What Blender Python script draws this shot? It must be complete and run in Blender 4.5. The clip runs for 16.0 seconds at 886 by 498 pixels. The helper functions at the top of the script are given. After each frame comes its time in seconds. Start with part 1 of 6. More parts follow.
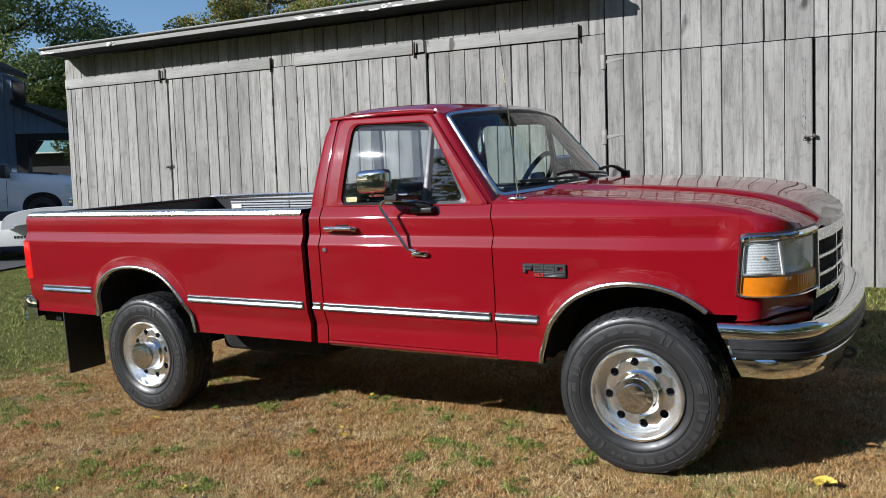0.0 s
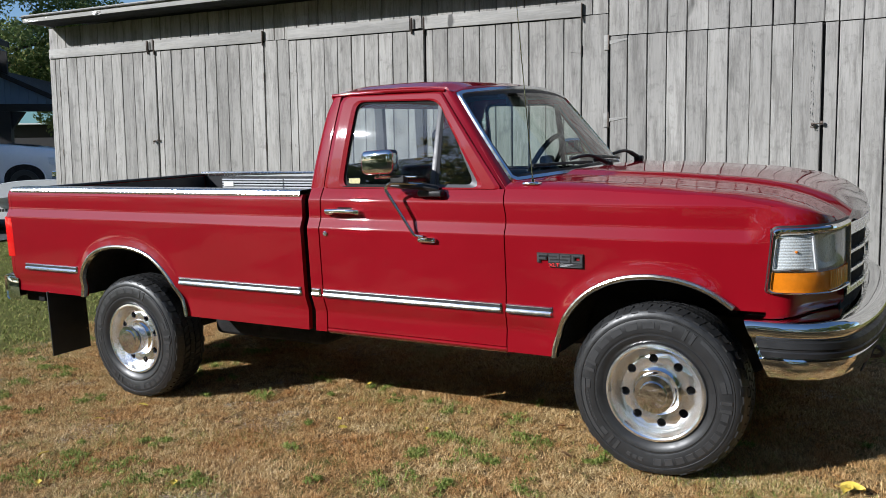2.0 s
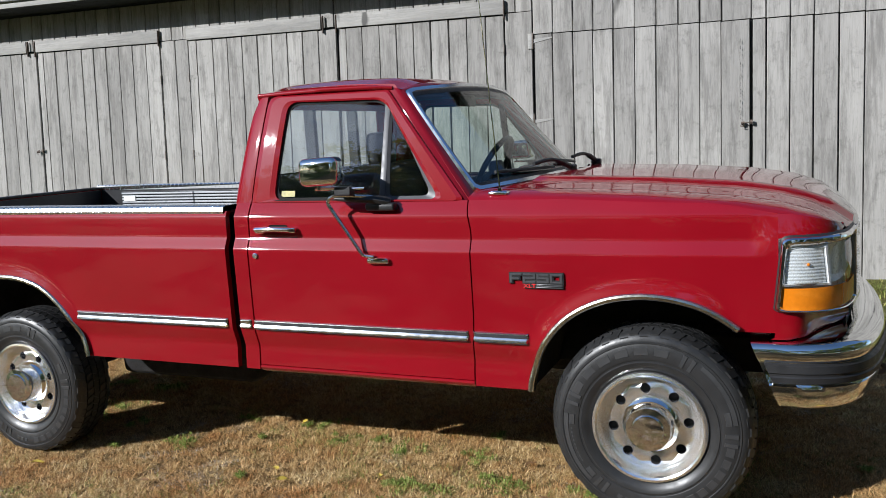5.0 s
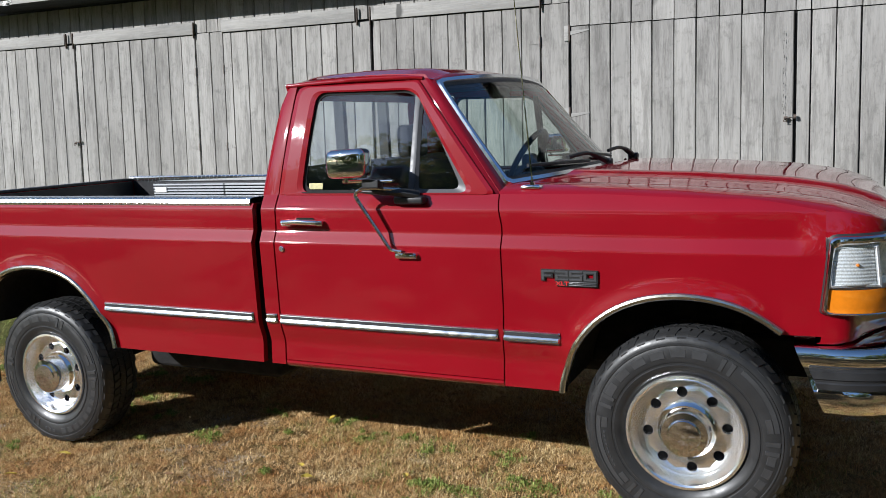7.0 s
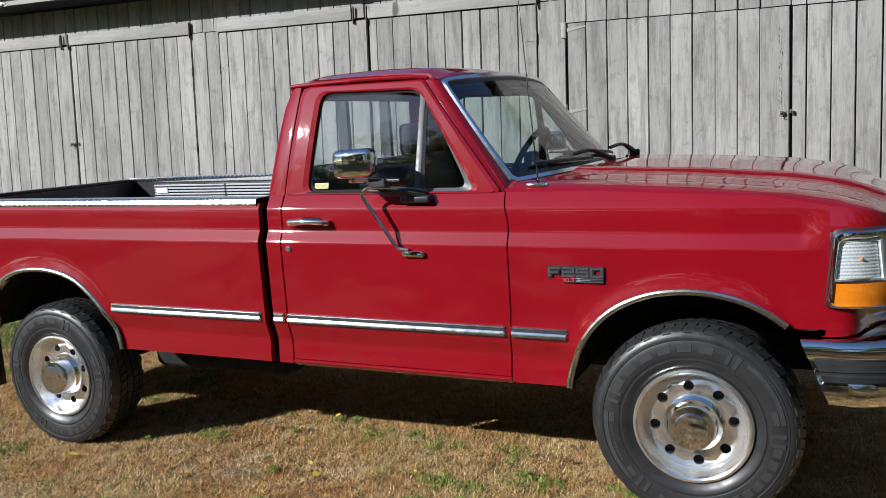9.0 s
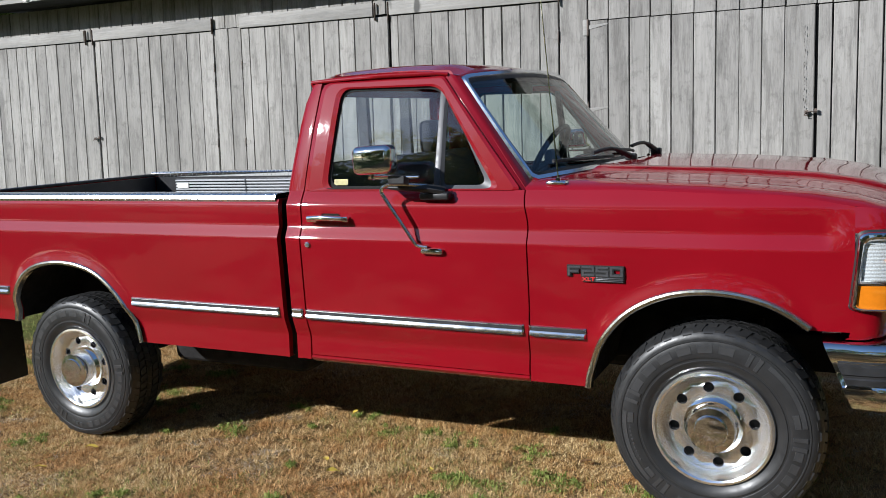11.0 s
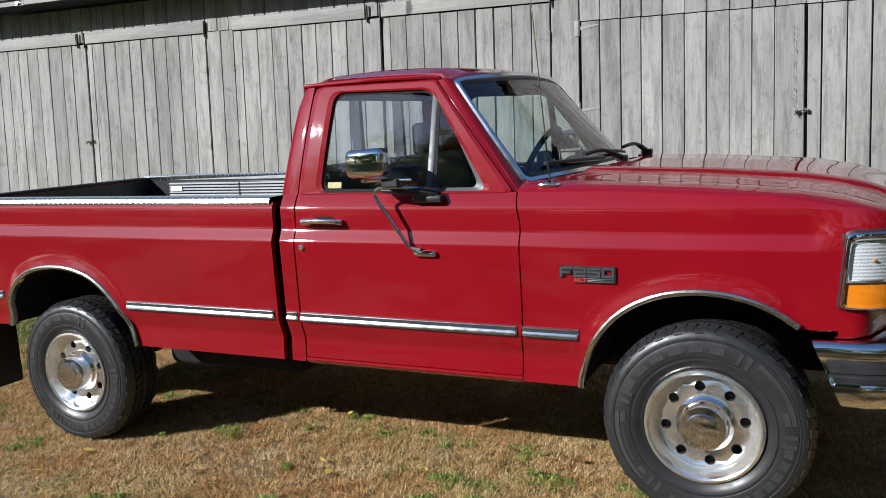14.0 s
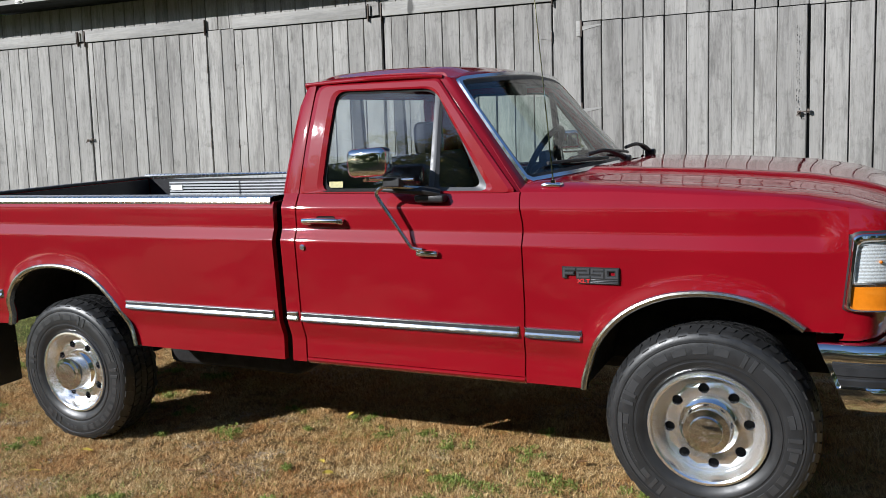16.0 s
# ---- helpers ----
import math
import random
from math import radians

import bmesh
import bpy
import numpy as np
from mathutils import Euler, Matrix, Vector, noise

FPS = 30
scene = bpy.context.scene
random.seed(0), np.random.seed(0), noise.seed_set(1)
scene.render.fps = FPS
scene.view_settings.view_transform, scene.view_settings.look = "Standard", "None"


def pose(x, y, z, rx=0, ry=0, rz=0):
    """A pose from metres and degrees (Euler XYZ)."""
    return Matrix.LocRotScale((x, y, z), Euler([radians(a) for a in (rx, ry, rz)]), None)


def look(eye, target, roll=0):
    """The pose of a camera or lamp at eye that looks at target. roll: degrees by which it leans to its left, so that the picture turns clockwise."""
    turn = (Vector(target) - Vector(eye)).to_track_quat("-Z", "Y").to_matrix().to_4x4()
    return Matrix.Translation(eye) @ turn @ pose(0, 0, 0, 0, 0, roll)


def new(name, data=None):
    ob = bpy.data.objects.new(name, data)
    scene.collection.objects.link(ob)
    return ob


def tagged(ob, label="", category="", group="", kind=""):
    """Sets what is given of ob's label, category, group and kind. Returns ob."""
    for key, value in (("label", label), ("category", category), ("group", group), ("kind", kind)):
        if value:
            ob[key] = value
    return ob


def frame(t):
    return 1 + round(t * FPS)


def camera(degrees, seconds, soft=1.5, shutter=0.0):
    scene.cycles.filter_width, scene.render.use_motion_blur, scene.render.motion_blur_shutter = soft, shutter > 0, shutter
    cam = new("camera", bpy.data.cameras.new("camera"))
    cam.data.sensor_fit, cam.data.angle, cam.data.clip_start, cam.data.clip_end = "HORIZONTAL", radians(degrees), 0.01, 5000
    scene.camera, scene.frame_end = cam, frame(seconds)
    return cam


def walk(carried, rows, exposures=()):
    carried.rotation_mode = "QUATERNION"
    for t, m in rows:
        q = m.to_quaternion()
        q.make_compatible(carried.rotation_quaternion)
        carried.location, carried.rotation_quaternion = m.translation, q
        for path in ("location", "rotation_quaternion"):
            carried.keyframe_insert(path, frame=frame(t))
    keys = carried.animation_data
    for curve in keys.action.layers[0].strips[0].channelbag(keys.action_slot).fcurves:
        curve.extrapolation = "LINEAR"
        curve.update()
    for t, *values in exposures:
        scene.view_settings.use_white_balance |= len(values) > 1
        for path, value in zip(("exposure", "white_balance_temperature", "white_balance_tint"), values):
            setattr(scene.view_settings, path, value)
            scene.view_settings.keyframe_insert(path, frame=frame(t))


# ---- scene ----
cam = camera(55.6, 16.0, soft=0.5)
PATH = [
    (0, (1.1958, -4.8385, 1.3825), (0.1909, -3.1149, 1.2427), -1.80),
    (0.5, (1.2043, -4.8149, 1.3816), (0.2021, -3.0900, 1.2396), -1.73),
    (1, (1.2141, -4.7571, 1.3826), (0.2127, -3.0321, 1.2370), -1.15),
    (1.5, (1.1722, -4.7197, 1.3917), (0.1697, -2.9982, 1.2144), -0.64),
    (2, (0.9778, -4.6966, 1.4010), (0.0051, -2.9593, 1.2124), -0.68),
    (2.5, (0.8510, -4.6671, 1.4225), (0.0289, -2.8540, 1.2304), -0.85),
    (3, (0.7781, -4.5348, 1.4239), (-0.0247, -2.7127, 1.2363), -1.68),
    (3.5, (0.7112, -4.4135, 1.4273), (-0.0891, -2.5901, 1.2404), -1.80),
    (5.8, (0.4602, -4.2700, 1.4164), (-0.2741, -2.4192, 1.2284), -1.36),
    (6, (0.4729, -4.2461, 1.4141), (-0.2618, -2.3960, 1.2213), -1.12),
    (6.5, (0.4872, -4.2175, 1.4128), (-0.3002, -2.3893, 1.2197), -1.27),
    (7, (0.4798, -4.2118, 1.4156), (-0.3555, -2.4049, 1.2226), -1.38),
    (7.5, (0.4747, -4.2351, 1.4191), (-0.3596, -2.4280, 1.2238), -1.49),
    (8, (0.4635, -4.2535, 1.4218), (-0.3654, -2.4443, 1.2228), -1.82),
    (8.5, (0.4577, -4.2697, 1.4224), (-0.3660, -2.4582, 1.2217), -2.07),
    (9, (0.4440, -4.2591, 1.4244), (-0.3787, -2.4472, 1.2240), -1.96),
    (9.5, (0.4406, -4.2518, 1.4250), (-0.3956, -2.4462, 1.2243), -1.92),
    (9.7, (0.4377, -4.2466, 1.4224), (-0.4268, -2.4544, 1.2209), -1.97),
    (12, (0.4484, -4.2509, 1.4284), (-0.4108, -2.4567, 1.2220), -1.31),
    (12.5, (0.4536, -4.2548, 1.4343), (-0.4036, -2.4595, 1.2295), -1.43),
    (13, (0.4500, -4.2568, 1.4368), (-0.4042, -2.4603, 1.2297), -1.45),
    (13.5, (0.4542, -4.2658, 1.4329), (-0.4001, -2.4691, 1.2275), -1.66),
    (14, (0.4546, -4.2700, 1.4350), (-0.3963, -2.4718, 1.2294), -1.87),
    (14.5, (0.4517, -4.2670, 1.4348), (-0.4027, -2.4701, 1.2311), -1.92),
    (15, (0.4483, -4.2622, 1.4360), (-0.4034, -2.4645, 1.2287), -1.89),
    (15.5, (0.4400, -4.2531, 1.4304), (-0.4091, -2.4537, 1.2266), -1.71),
    (16, (0.4351, -4.2511, 1.4326), (-0.4155, -2.4527, 1.2273), -1.67),
]
walk(cam, [(t, look(eye, target, roll)) for t, eye, target, roll in PATH])

# ---- light ----
SUN = Vector((1.27, 1.55, -1.0)).normalized()
world = bpy.data.worlds.new("World")
scene.world = world
world.use_nodes = True
wn = world.node_tree
sky = wn.nodes.new("ShaderNodeTexSky")
sky.sky_type = "NISHITA"
sky.sun_disc = False
sky.sun_elevation = math.asin(-SUN.z)
sky.sun_rotation = math.atan2(-SUN.x, -SUN.y)
sky.air_density, sky.dust_density, sky.ozone_density = 1.0, 0.35, 4.0
wn.nodes["Background"].inputs[1].default_value = 0.086
wn.links.new(sky.outputs[0], wn.nodes["Background"].inputs[0])
sun = new("sun", bpy.data.lights.new("sun", "SUN"))
sun.data.energy, sun.data.angle, sun.data.color = 5.0, radians(0.53), (1.0, 0.98, 0.945)
sun.matrix_world = look((0, 0, 30), Vector((0, 0, 30)) + SUN)
scene.view_settings.exposure = 0.52
scene.view_settings.use_white_balance = True
scene.view_settings.white_balance_temperature = 6100


# ---- materials ----
def nodes_of(name):
    m = bpy.data.materials.new(name)
    m.use_nodes = True
    t = m.node_tree
    return m, t, t.nodes["Principled BSDF"]


def mixer(t, fac, a, b, kind="MIX"):
    n = t.nodes.new("ShaderNodeMix")
    n.data_type, n.blend_type = "RGBA", kind
    for i, v in ((0, fac), (6, a), (7, b)):
        if hasattr(v, "links"):
            t.links.new(v, n.inputs[i])
        elif i:
            n.inputs[i].default_value = (*v, 1) if len(v) == 3 else v
        else:
            n.inputs[0].default_value = v
    return n.outputs[2]


def noise_of(t, scale, detail=4, rough=0.6, stretch=(1, 1, 1), coords="Object", lo=0.3, hi=0.7, shift=None):
    tc = t.nodes.new("ShaderNodeNewGeometry" if coords == "World" else "ShaderNodeTexCoord")
    mp = t.nodes.new("ShaderNodeMapping")
    mp.inputs["Scale"].default_value = stretch
    t.links.new(tc.outputs["Position" if coords == "World" else coords], mp.inputs[0])
    if shift is not None:
        t.links.new(shift, mp.inputs["Location"])
    n = t.nodes.new("ShaderNodeTexNoise")
    n.inputs["Scale"].default_value, n.inputs["Detail"].default_value, n.inputs["Roughness"].default_value = scale, detail, rough
    t.links.new(mp.outputs[0], n.inputs[0])
    r = t.nodes.new("ShaderNodeMapRange")
    r.inputs[1].default_value, r.inputs[2].default_value = lo, hi
    t.links.new(n.outputs[0], r.inputs[0])
    return r.outputs[0]


def bumped(t, p, height, strength=0.3, distance=0.01):
    b = t.nodes.new("ShaderNodeBump")
    b.inputs["Strength"].default_value, b.inputs["Distance"].default_value = strength, distance
    t.links.new(height, b.inputs["Height"])
    t.links.new(b.outputs[0], p.inputs["Normal"])


def plain(name, colour, rough=0.5, metal=0.0, coat=0.0, vary=0.12, scale=6.0, bump=0.0, bscale=200.0, spec=0.5):
    m, t, p = nodes_of(name)
    p.inputs["Roughness"].default_value, p.inputs["Metallic"].default_value = rough, metal
    p.inputs["Coat Weight"].default_value, p.inputs["Coat Roughness"].default_value = coat, 0.02
    p.inputs["Specular IOR Level"].default_value = spec
    dark = tuple(c * (1 - vary) for c in colour)
    light = tuple(min(1, c * (1 + vary)) for c in colour)
    t.links.new(mixer(t, noise_of(t, scale), dark, light), p.inputs["Base Color"])
    r = t.nodes.new("ShaderNodeMapRange")
    r.inputs[3].default_value, r.inputs[4].default_value = max(0, rough * 0.8), min(1, rough * 1.25)
    t.links.new(noise_of(t, scale * 5), r.inputs[0])
    t.links.new(r.outputs[0], p.inputs["Roughness"])
    if bump:
        bumped(t, p, noise_of(t, bscale), bump, 0.002)
    return m


def paint_material(name, colour, flake):
    m, t, p = nodes_of(name)
    t.links.new(mixer(t, noise_of(t, 1.3), tuple(c * 0.94 for c in colour), flake), p.inputs["Base Color"])
    p.inputs["Roughness"].default_value, p.inputs["Specular IOR Level"].default_value = 0.45, 0.06
    p.inputs["Coat Weight"].default_value, p.inputs["Coat IOR"].default_value = 1.0, 1.60
    r = t.nodes.new("ShaderNodeMapRange")
    r.inputs[3].default_value, r.inputs[4].default_value = 0.015, 0.04
    t.links.new(noise_of(t, 9.0, 6), r.inputs[0])
    t.links.new(r.outputs[0], p.inputs["Coat Roughness"])
    b = t.nodes.new("ShaderNodeBump")
    b.inputs["Strength"].default_value, b.inputs["Distance"].default_value = 0.05, 0.002
    t.links.new(noise_of(t, 22.0, 2), b.inputs["Height"])
    t.links.new(b.outputs[0], p.inputs["Coat Normal"])
    return m


def wood_material(name, light, dark, grain=1.0, along="Z"):
    m, t, p = nodes_of(name)
    info = t.nodes.new("ShaderNodeObjectInfo")
    sc = t.nodes.new("ShaderNodeVectorMath")
    sc.operation = "SCALE"
    cmb = t.nodes.new("ShaderNodeCombineXYZ")
    for i in range(3):
        t.links.new(info.outputs["Random"], cmb.inputs[i])
    sc.inputs["Scale"].default_value = 37.0
    t.links.new(cmb.outputs[0], sc.inputs[0])
    long = {"Z": (1, 1, 0.035), "X": (0.035, 1, 1)}[along]
    mid = {"Z": (1, 1, 0.12), "X": (0.12, 1, 1)}[along]
    fine = noise_of(t, 70 * grain, 5, 0.65, long, "World", 0.25, 0.75, sc.outputs[0])
    patch = noise_of(t, 8.0, 9, 0.8, mid, "World", 0.47, 0.61, sc.outputs[0])
    smear = noise_of(t, 9.0, 7, 0.75, (1, 1, 0.9), "World", 0.54, 0.70, sc.outputs[0])
    streak = noise_of(t, 15.0, 6, 0.7, {"Z": (1, 1, 0.10), "X": (0.10, 1, 1)}[along], "World", 0.56, 0.72, sc.outputs[0])
    blot = noise_of(t, 1.6, 5, 0.6, (1, 1, 0.5), "World", 0.38, 0.68)
    knots = noise_of(t, 3.1, 2, 0.5, (1, 1, 0.45), "World", 0.70, 0.74, sc.outputs[0])

    def part_of(v, k):
        n = t.nodes.new("ShaderNodeMath")
        n.operation = "MULTIPLY"
        n.inputs[1].default_value = k
        t.links.new(v, n.inputs[0])
        return n.outputs[0]

    c = mixer(t, fine, tuple(v * 0.78 for v in light), tuple(min(1, v * 1.06) for v in light))
    c = mixer(t, part_of(patch, 0.85), c, dark)
    c = mixer(t, part_of(streak, 0.55 if along == "Z" else 0.10), c, tuple(v * 0.55 for v in dark))
    c = mixer(t, part_of(smear, 0.55 if along == "Z" else 0.30), c, tuple(v * 0.62 for v in dark))
    c = mixer(t, part_of(blot, 0.28), c, tuple(v * 0.70 for v in dark))
    c = mixer(t, knots, c, tuple(v * 0.40 for v in dark))
    hsv = t.nodes.new("ShaderNodeHueSaturation")
    rr = t.nodes.new("ShaderNodeMapRange")
    rr.inputs[3].default_value, rr.inputs[4].default_value = 0.82, 1.10
    t.links.new(info.outputs["Random"], rr.inputs[0])
    t.links.new(rr.outputs[0], hsv.inputs["Value"])
    t.links.new(c, hsv.inputs["Color"])
    t.links.new(hsv.outputs[0], p.inputs["Base Color"])
    p.inputs["Roughness"].default_value, p.inputs["Specular IOR Level"].default_value = 0.85, 0.25
    bumped(t, p, fine, 0.5, 0.003)
    return m


def glass_material(name, tint=(0.86, 0.93, 0.93), rough=0.012, gloss=0.15):
    m = bpy.data.materials.new(name)
    m.use_nodes = True
    t = m.node_tree
    t.nodes.clear()
    out = t.nodes.new("ShaderNodeOutputMaterial")
    mix = t.nodes.new("ShaderNodeMixShader")
    tr = t.nodes.new("ShaderNodeBsdfTransparent")
    gl = t.nodes.new("ShaderNodeBsdfGlossy")
    fr = t.nodes.new("ShaderNodeLayerWeight")
    fr.inputs["Blend"].default_value = 0.5
    pw = t.nodes.new("ShaderNodeMath")
    pw.operation = "POWER"
    pw.inputs[1].default_value = 4.0
    ma = t.nodes.new("ShaderNodeMapRange")
    ma.inputs[3].default_value, ma.inputs[4].default_value = gloss, 1.0
    t.links.new(fr.outputs["Facing"], pw.inputs[0])
    t.links.new(pw.outputs[0], ma.inputs[0])
    tr.inputs[0].default_value = (*tint, 1)
    gl.inputs["Roughness"].default_value = rough
    t.links.new(ma.outputs[0], mix.inputs[0])
    t.links.new(tr.outputs[0], mix.inputs[1])
    t.links.new(gl.outputs[0], mix.inputs[2])
    t.links.new(mix.outputs[0], out.inputs[0])
    return m


def lens_material(name, colour, rough=0.08):
    m, t, p = nodes_of(name)
    p.inputs["Base Color"].default_value = (*colour, 1)
    p.inputs["Roughness"].default_value = rough
    p.inputs["Transmission Weight"].default_value = 0.12
    p.inputs["Coat Weight"].default_value = 0.6
    t.links.new(mixer(t, noise_of(t, 40), tuple(c * 0.85 for c in colour), colour), p.inputs["Base Color"])
    return m


def ground_material():
    m, t, p = nodes_of("dry_lawn")
    straw = mixer(t, noise_of(t, 70, 6, 0.75, (1, 1, 1), "World", 0.40, 0.60), (0.075, 0.046, 0.019), (0.46, 0.32, 0.150))
    soil = mixer(t, noise_of(t, 16, 7, 0.75, (1, 1, 1), "World", 0.47, 0.60), straw, (0.15, 0.085, 0.038))
    pale = mixer(t, noise_of(t, 3.2, 6, 0.7, (1, 1, 1), "World", 0.60, 0.72), soil, (0.62, 0.52, 0.42))
    greens = mixer(t, noise_of(t, 30, 4, 0.6, (1, 1, 1), "World"), (0.05, 0.07, 0.014), (0.17, 0.19, 0.05))
    sep = t.nodes.new("ShaderNodeSeparateXYZ")
    geo = t.nodes.new("ShaderNodeNewGeometry")
    t.links.new(geo.outputs["Position"], sep.inputs[0])
    far = t.nodes.new("ShaderNodeMapRange")
    far.inputs[1].default_value, far.inputs[2].default_value, far.inputs[3].default_value, far.inputs[4].default_value = 1.2, 4.0, 0.0, 0.75
    t.links.new(sep.outputs[1], far.inputs[0])
    add = t.nodes.new("ShaderNodeMath")
    add.use_clamp = True
    west = t.nodes.new("ShaderNodeMapRange")
    west.inputs[1].default_value, west.inputs[2].default_value, west.inputs[3].default_value, west.inputs[4].default_value = -4.2, -6.0, 0.0, 0.8
    t.links.new(sep.outputs[0], west.inputs[0])
    either = t.nodes.new("ShaderNodeMath")
    either.operation = "MAXIMUM"
    t.links.new(far.outputs[0], either.inputs[0])
    t.links.new(west.outputs[0], either.inputs[1])
    t.links.new(either.outputs[0], add.inputs[0])
    t.links.new(noise_of(t, 1.7, 5, 0.6, (1, 1, 1), "World", 0.56, 0.74), add.inputs[1])
    t.links.new(mixer(t, add.outputs[0], pale, greens), p.inputs["Base Color"])
    p.inputs["Roughness"].default_value, p.inputs["Specular IOR Level"].default_value = 0.95, 0.1
    bumped(t, p, noise_of(t, 60, 6, 0.75, (1, 1, 1), "World", 0.2, 0.8), 0.9, 0.03)
    return m


def blade_material(name, a, b, c, thin=0.0, patches=None):
    m, t, p = nodes_of(name)
    geo = t.nodes.new("ShaderNodeNewGeometry")
    ramp = t.nodes.new("ShaderNodeValToRGB")
    ramp.color_ramp.elements[0].color, ramp.color_ramp.elements[1].color = (*a, 1), (*c, 1)
    ramp.color_ramp.elements.new(0.5).color = (*b, 1)
    t.links.new(geo.outputs["Random Per Island"], ramp.inputs[0])
    colour = ramp.outputs[0]
    if patches:
        # browner stretches of half a metre and of a hand's width
        colour = mixer(t, noise_of(t, 1.9, 4, 0.6, (1, 1, 1), "World", 0.40, 0.64), colour, patches, "MULTIPLY")
        colour = mixer(t, noise_of(t, 8.5, 4, 0.7, (1, 1, 1), "World", 0.46, 0.66), colour, patches, "MULTIPLY")
    t.links.new(colour, p.inputs["Base Color"])
    p.inputs["Roughness"].default_value, p.inputs["Specular IOR Level"].default_value = 0.7, 0.25
    if thin:
        tl, mx = t.nodes.new("ShaderNodeBsdfTranslucent"), t.nodes.new("ShaderNodeMixShader")
        mx.inputs[0].default_value = thin
        t.links.new(ramp.outputs[0], tl.inputs[0])
        t.links.new(p.outputs[0], mx.inputs[1])
        t.links.new(tl.outputs[0], mx.inputs[2])
        t.links.new(mx.outputs[0], t.nodes["Material Output"].inputs[0])
    return m


RED = paint_material("red_car_paint", (0.205, 0.0014, 0.0062), (0.226, 0.0020, 0.0080))
CHROME = plain("chrome", (0.80, 0.80, 0.79), 0.045, 1.0, vary=0.04)
POLISHED = plain("polished_aluminium", (0.94, 0.94, 0.94), 0.185, 0.95, vary=0.04, scale=3)
BRIGHT = plain("bright_trim", (0.66, 0.64, 0.58), 0.20, 1.0, vary=0.08, scale=20)
MOULD = plain("polished_moulding", (0.82, 0.82, 0.81), 0.11, 1.0, vary=0.04)
GREY_TRIM = plain("grey_trim_insert", (0.022, 0.023, 0.026), 0.5, 0.0, vary=0.1)
BLACK = plain("black_plastic", (0.018, 0.018, 0.019), 0.45, vary=0.25, bump=0.1)
FLATBLACK = plain("chassis_black", (0.020, 0.019, 0.019), 0.9, vary=0.4, spec=0.15, scale=12, bump=0.3, bscale=60)
RUBBER = plain("tyre_rubber", (0.019, 0.019, 0.0195), 0.40, spec=0.5, vary=0.25, scale=9, bump=0.06, bscale=160)
RAISED = plain("smooth_raised_rubber", (0.034, 0.034, 0.035), 0.36, spec=0.6, vary=0.2, scale=12)
TRIMALU = plain("satin_bright_trim", (0.86, 0.88, 0.90), 0.16, 1.0, vary=0.04)
GRILLESILVER = plain("satin_silver_paint", (0.80, 0.80, 0.78), 0.24, 0.9, vary=0.05)
LINER = plain("bed_liner_black", (0.016, 0.016, 0.018), 0.38, vary=0.3, scale=18, bump=0.2, bscale=90)
RIBGREY = plain("ribbed_panel_grey", (0.52, 0.53, 0.54), 0.32, 0.25, vary=0.06)
INTERIOR = plain("grey_cloth", (0.018, 0.020, 0.024), 0.85, vary=0.25, scale=30, bump=0.3)
DASH = plain("dark_blue_grey_vinyl", (0.020, 0.025, 0.034), 0.5, vary=0.2, bump=0.15)
GLASS = glass_material("window_glass", (0.90, 0.95, 0.95), gloss=0.13)
SCREEN = glass_material("windscreen_glass", (0.80, 0.92, 0.86), 0.03, 0.085)
CLEAR = glass_material("clear_lens", (0.93, 0.95, 0.95), 0.02, 0.06)
AMBER = lens_material("amber_lens", (0.80, 0.235, 0.010))
TAILRED = lens_material("red_lens", (0.75, 0.012, 0.012))
LENSRIB = plain("silver_lens_ribs", (0.80, 0.81, 0.82), 0.28, 0.25, vary=0.05, scale=30)
EMBLEM = plain("dark_chrome_badge", (0.10, 0.10, 0.105), 0.35, 0.6)
LAMPGREY = plain("headlamp_reflector", (0.74, 0.78, 0.80), 0.3, 0.1, vary=0.15, scale=9)
BARNWOOD = wood_material("weathered_barn_boards", (0.368, 0.352, 0.327), (0.178, 0.169, 0.156))
BARNRAIL = wood_material("weathered_rail_boards", (0.375, 0.362, 0.338), (0.25, 0.242, 0.228), along="X")
# soffit wood with the shade under the eave painted into its colour
SOFFIT_SHADED = wood_material("shade_darkened_soffit_boards", (0.035, 0.035, 0.040), (0.024, 0.024, 0.027), along="X")
BARNDARK = plain("barn_backing", (0.012, 0.011, 0.010), 0.9, vary=0.3)
ROOFING = plain("dark_roofing", (0.075, 0.072, 0.07), 0.8, vary=0.3, scale=20, bump=0.5, bscale=40)
IRON = plain("rusty_iron", (0.11, 0.085, 0.07), 0.7, 0.5, vary=0.4, scale=40, bump=0.3)
GROUND = ground_material()
STRAW = blade_material("dry_grass_blades", (0.20, 0.110, 0.036), (0.56, 0.38, 0.160), (0.95, 0.78, 0.46), 0.0, (0.86, 0.70, 0.57))
GREENS = blade_material("green_grass_blades", (0.10, 0.13, 0.022), (0.22, 0.27, 0.06), (0.44, 0.40, 0.13))
WEEDS = blade_material("green_weed_leaves", (0.09, 0.13, 0.02), (0.20, 0.26, 0.05), (0.42, 0.45, 0.14), 0.2)
DEAD = blade_material("bleached_grass", (0.36, 0.29, 0.22), (0.60, 0.51, 0.41), (0.80, 0.72, 0.62))
LEAFYELLOW = plain("fallen_leaf_yellow", (0.62, 0.46, 0.07), 0.6, vary=0.25, scale=30)
LEAFBROWN = plain("fallen_leaf_brown", (0.26, 0.14, 0.06), 0.7, vary=0.3, scale=30)
LEAVES = blade_material("tree_leaves", (0.10, 0.15, 0.05), (0.19, 0.25, 0.085), (0.38, 0.38, 0.14), 0.5)
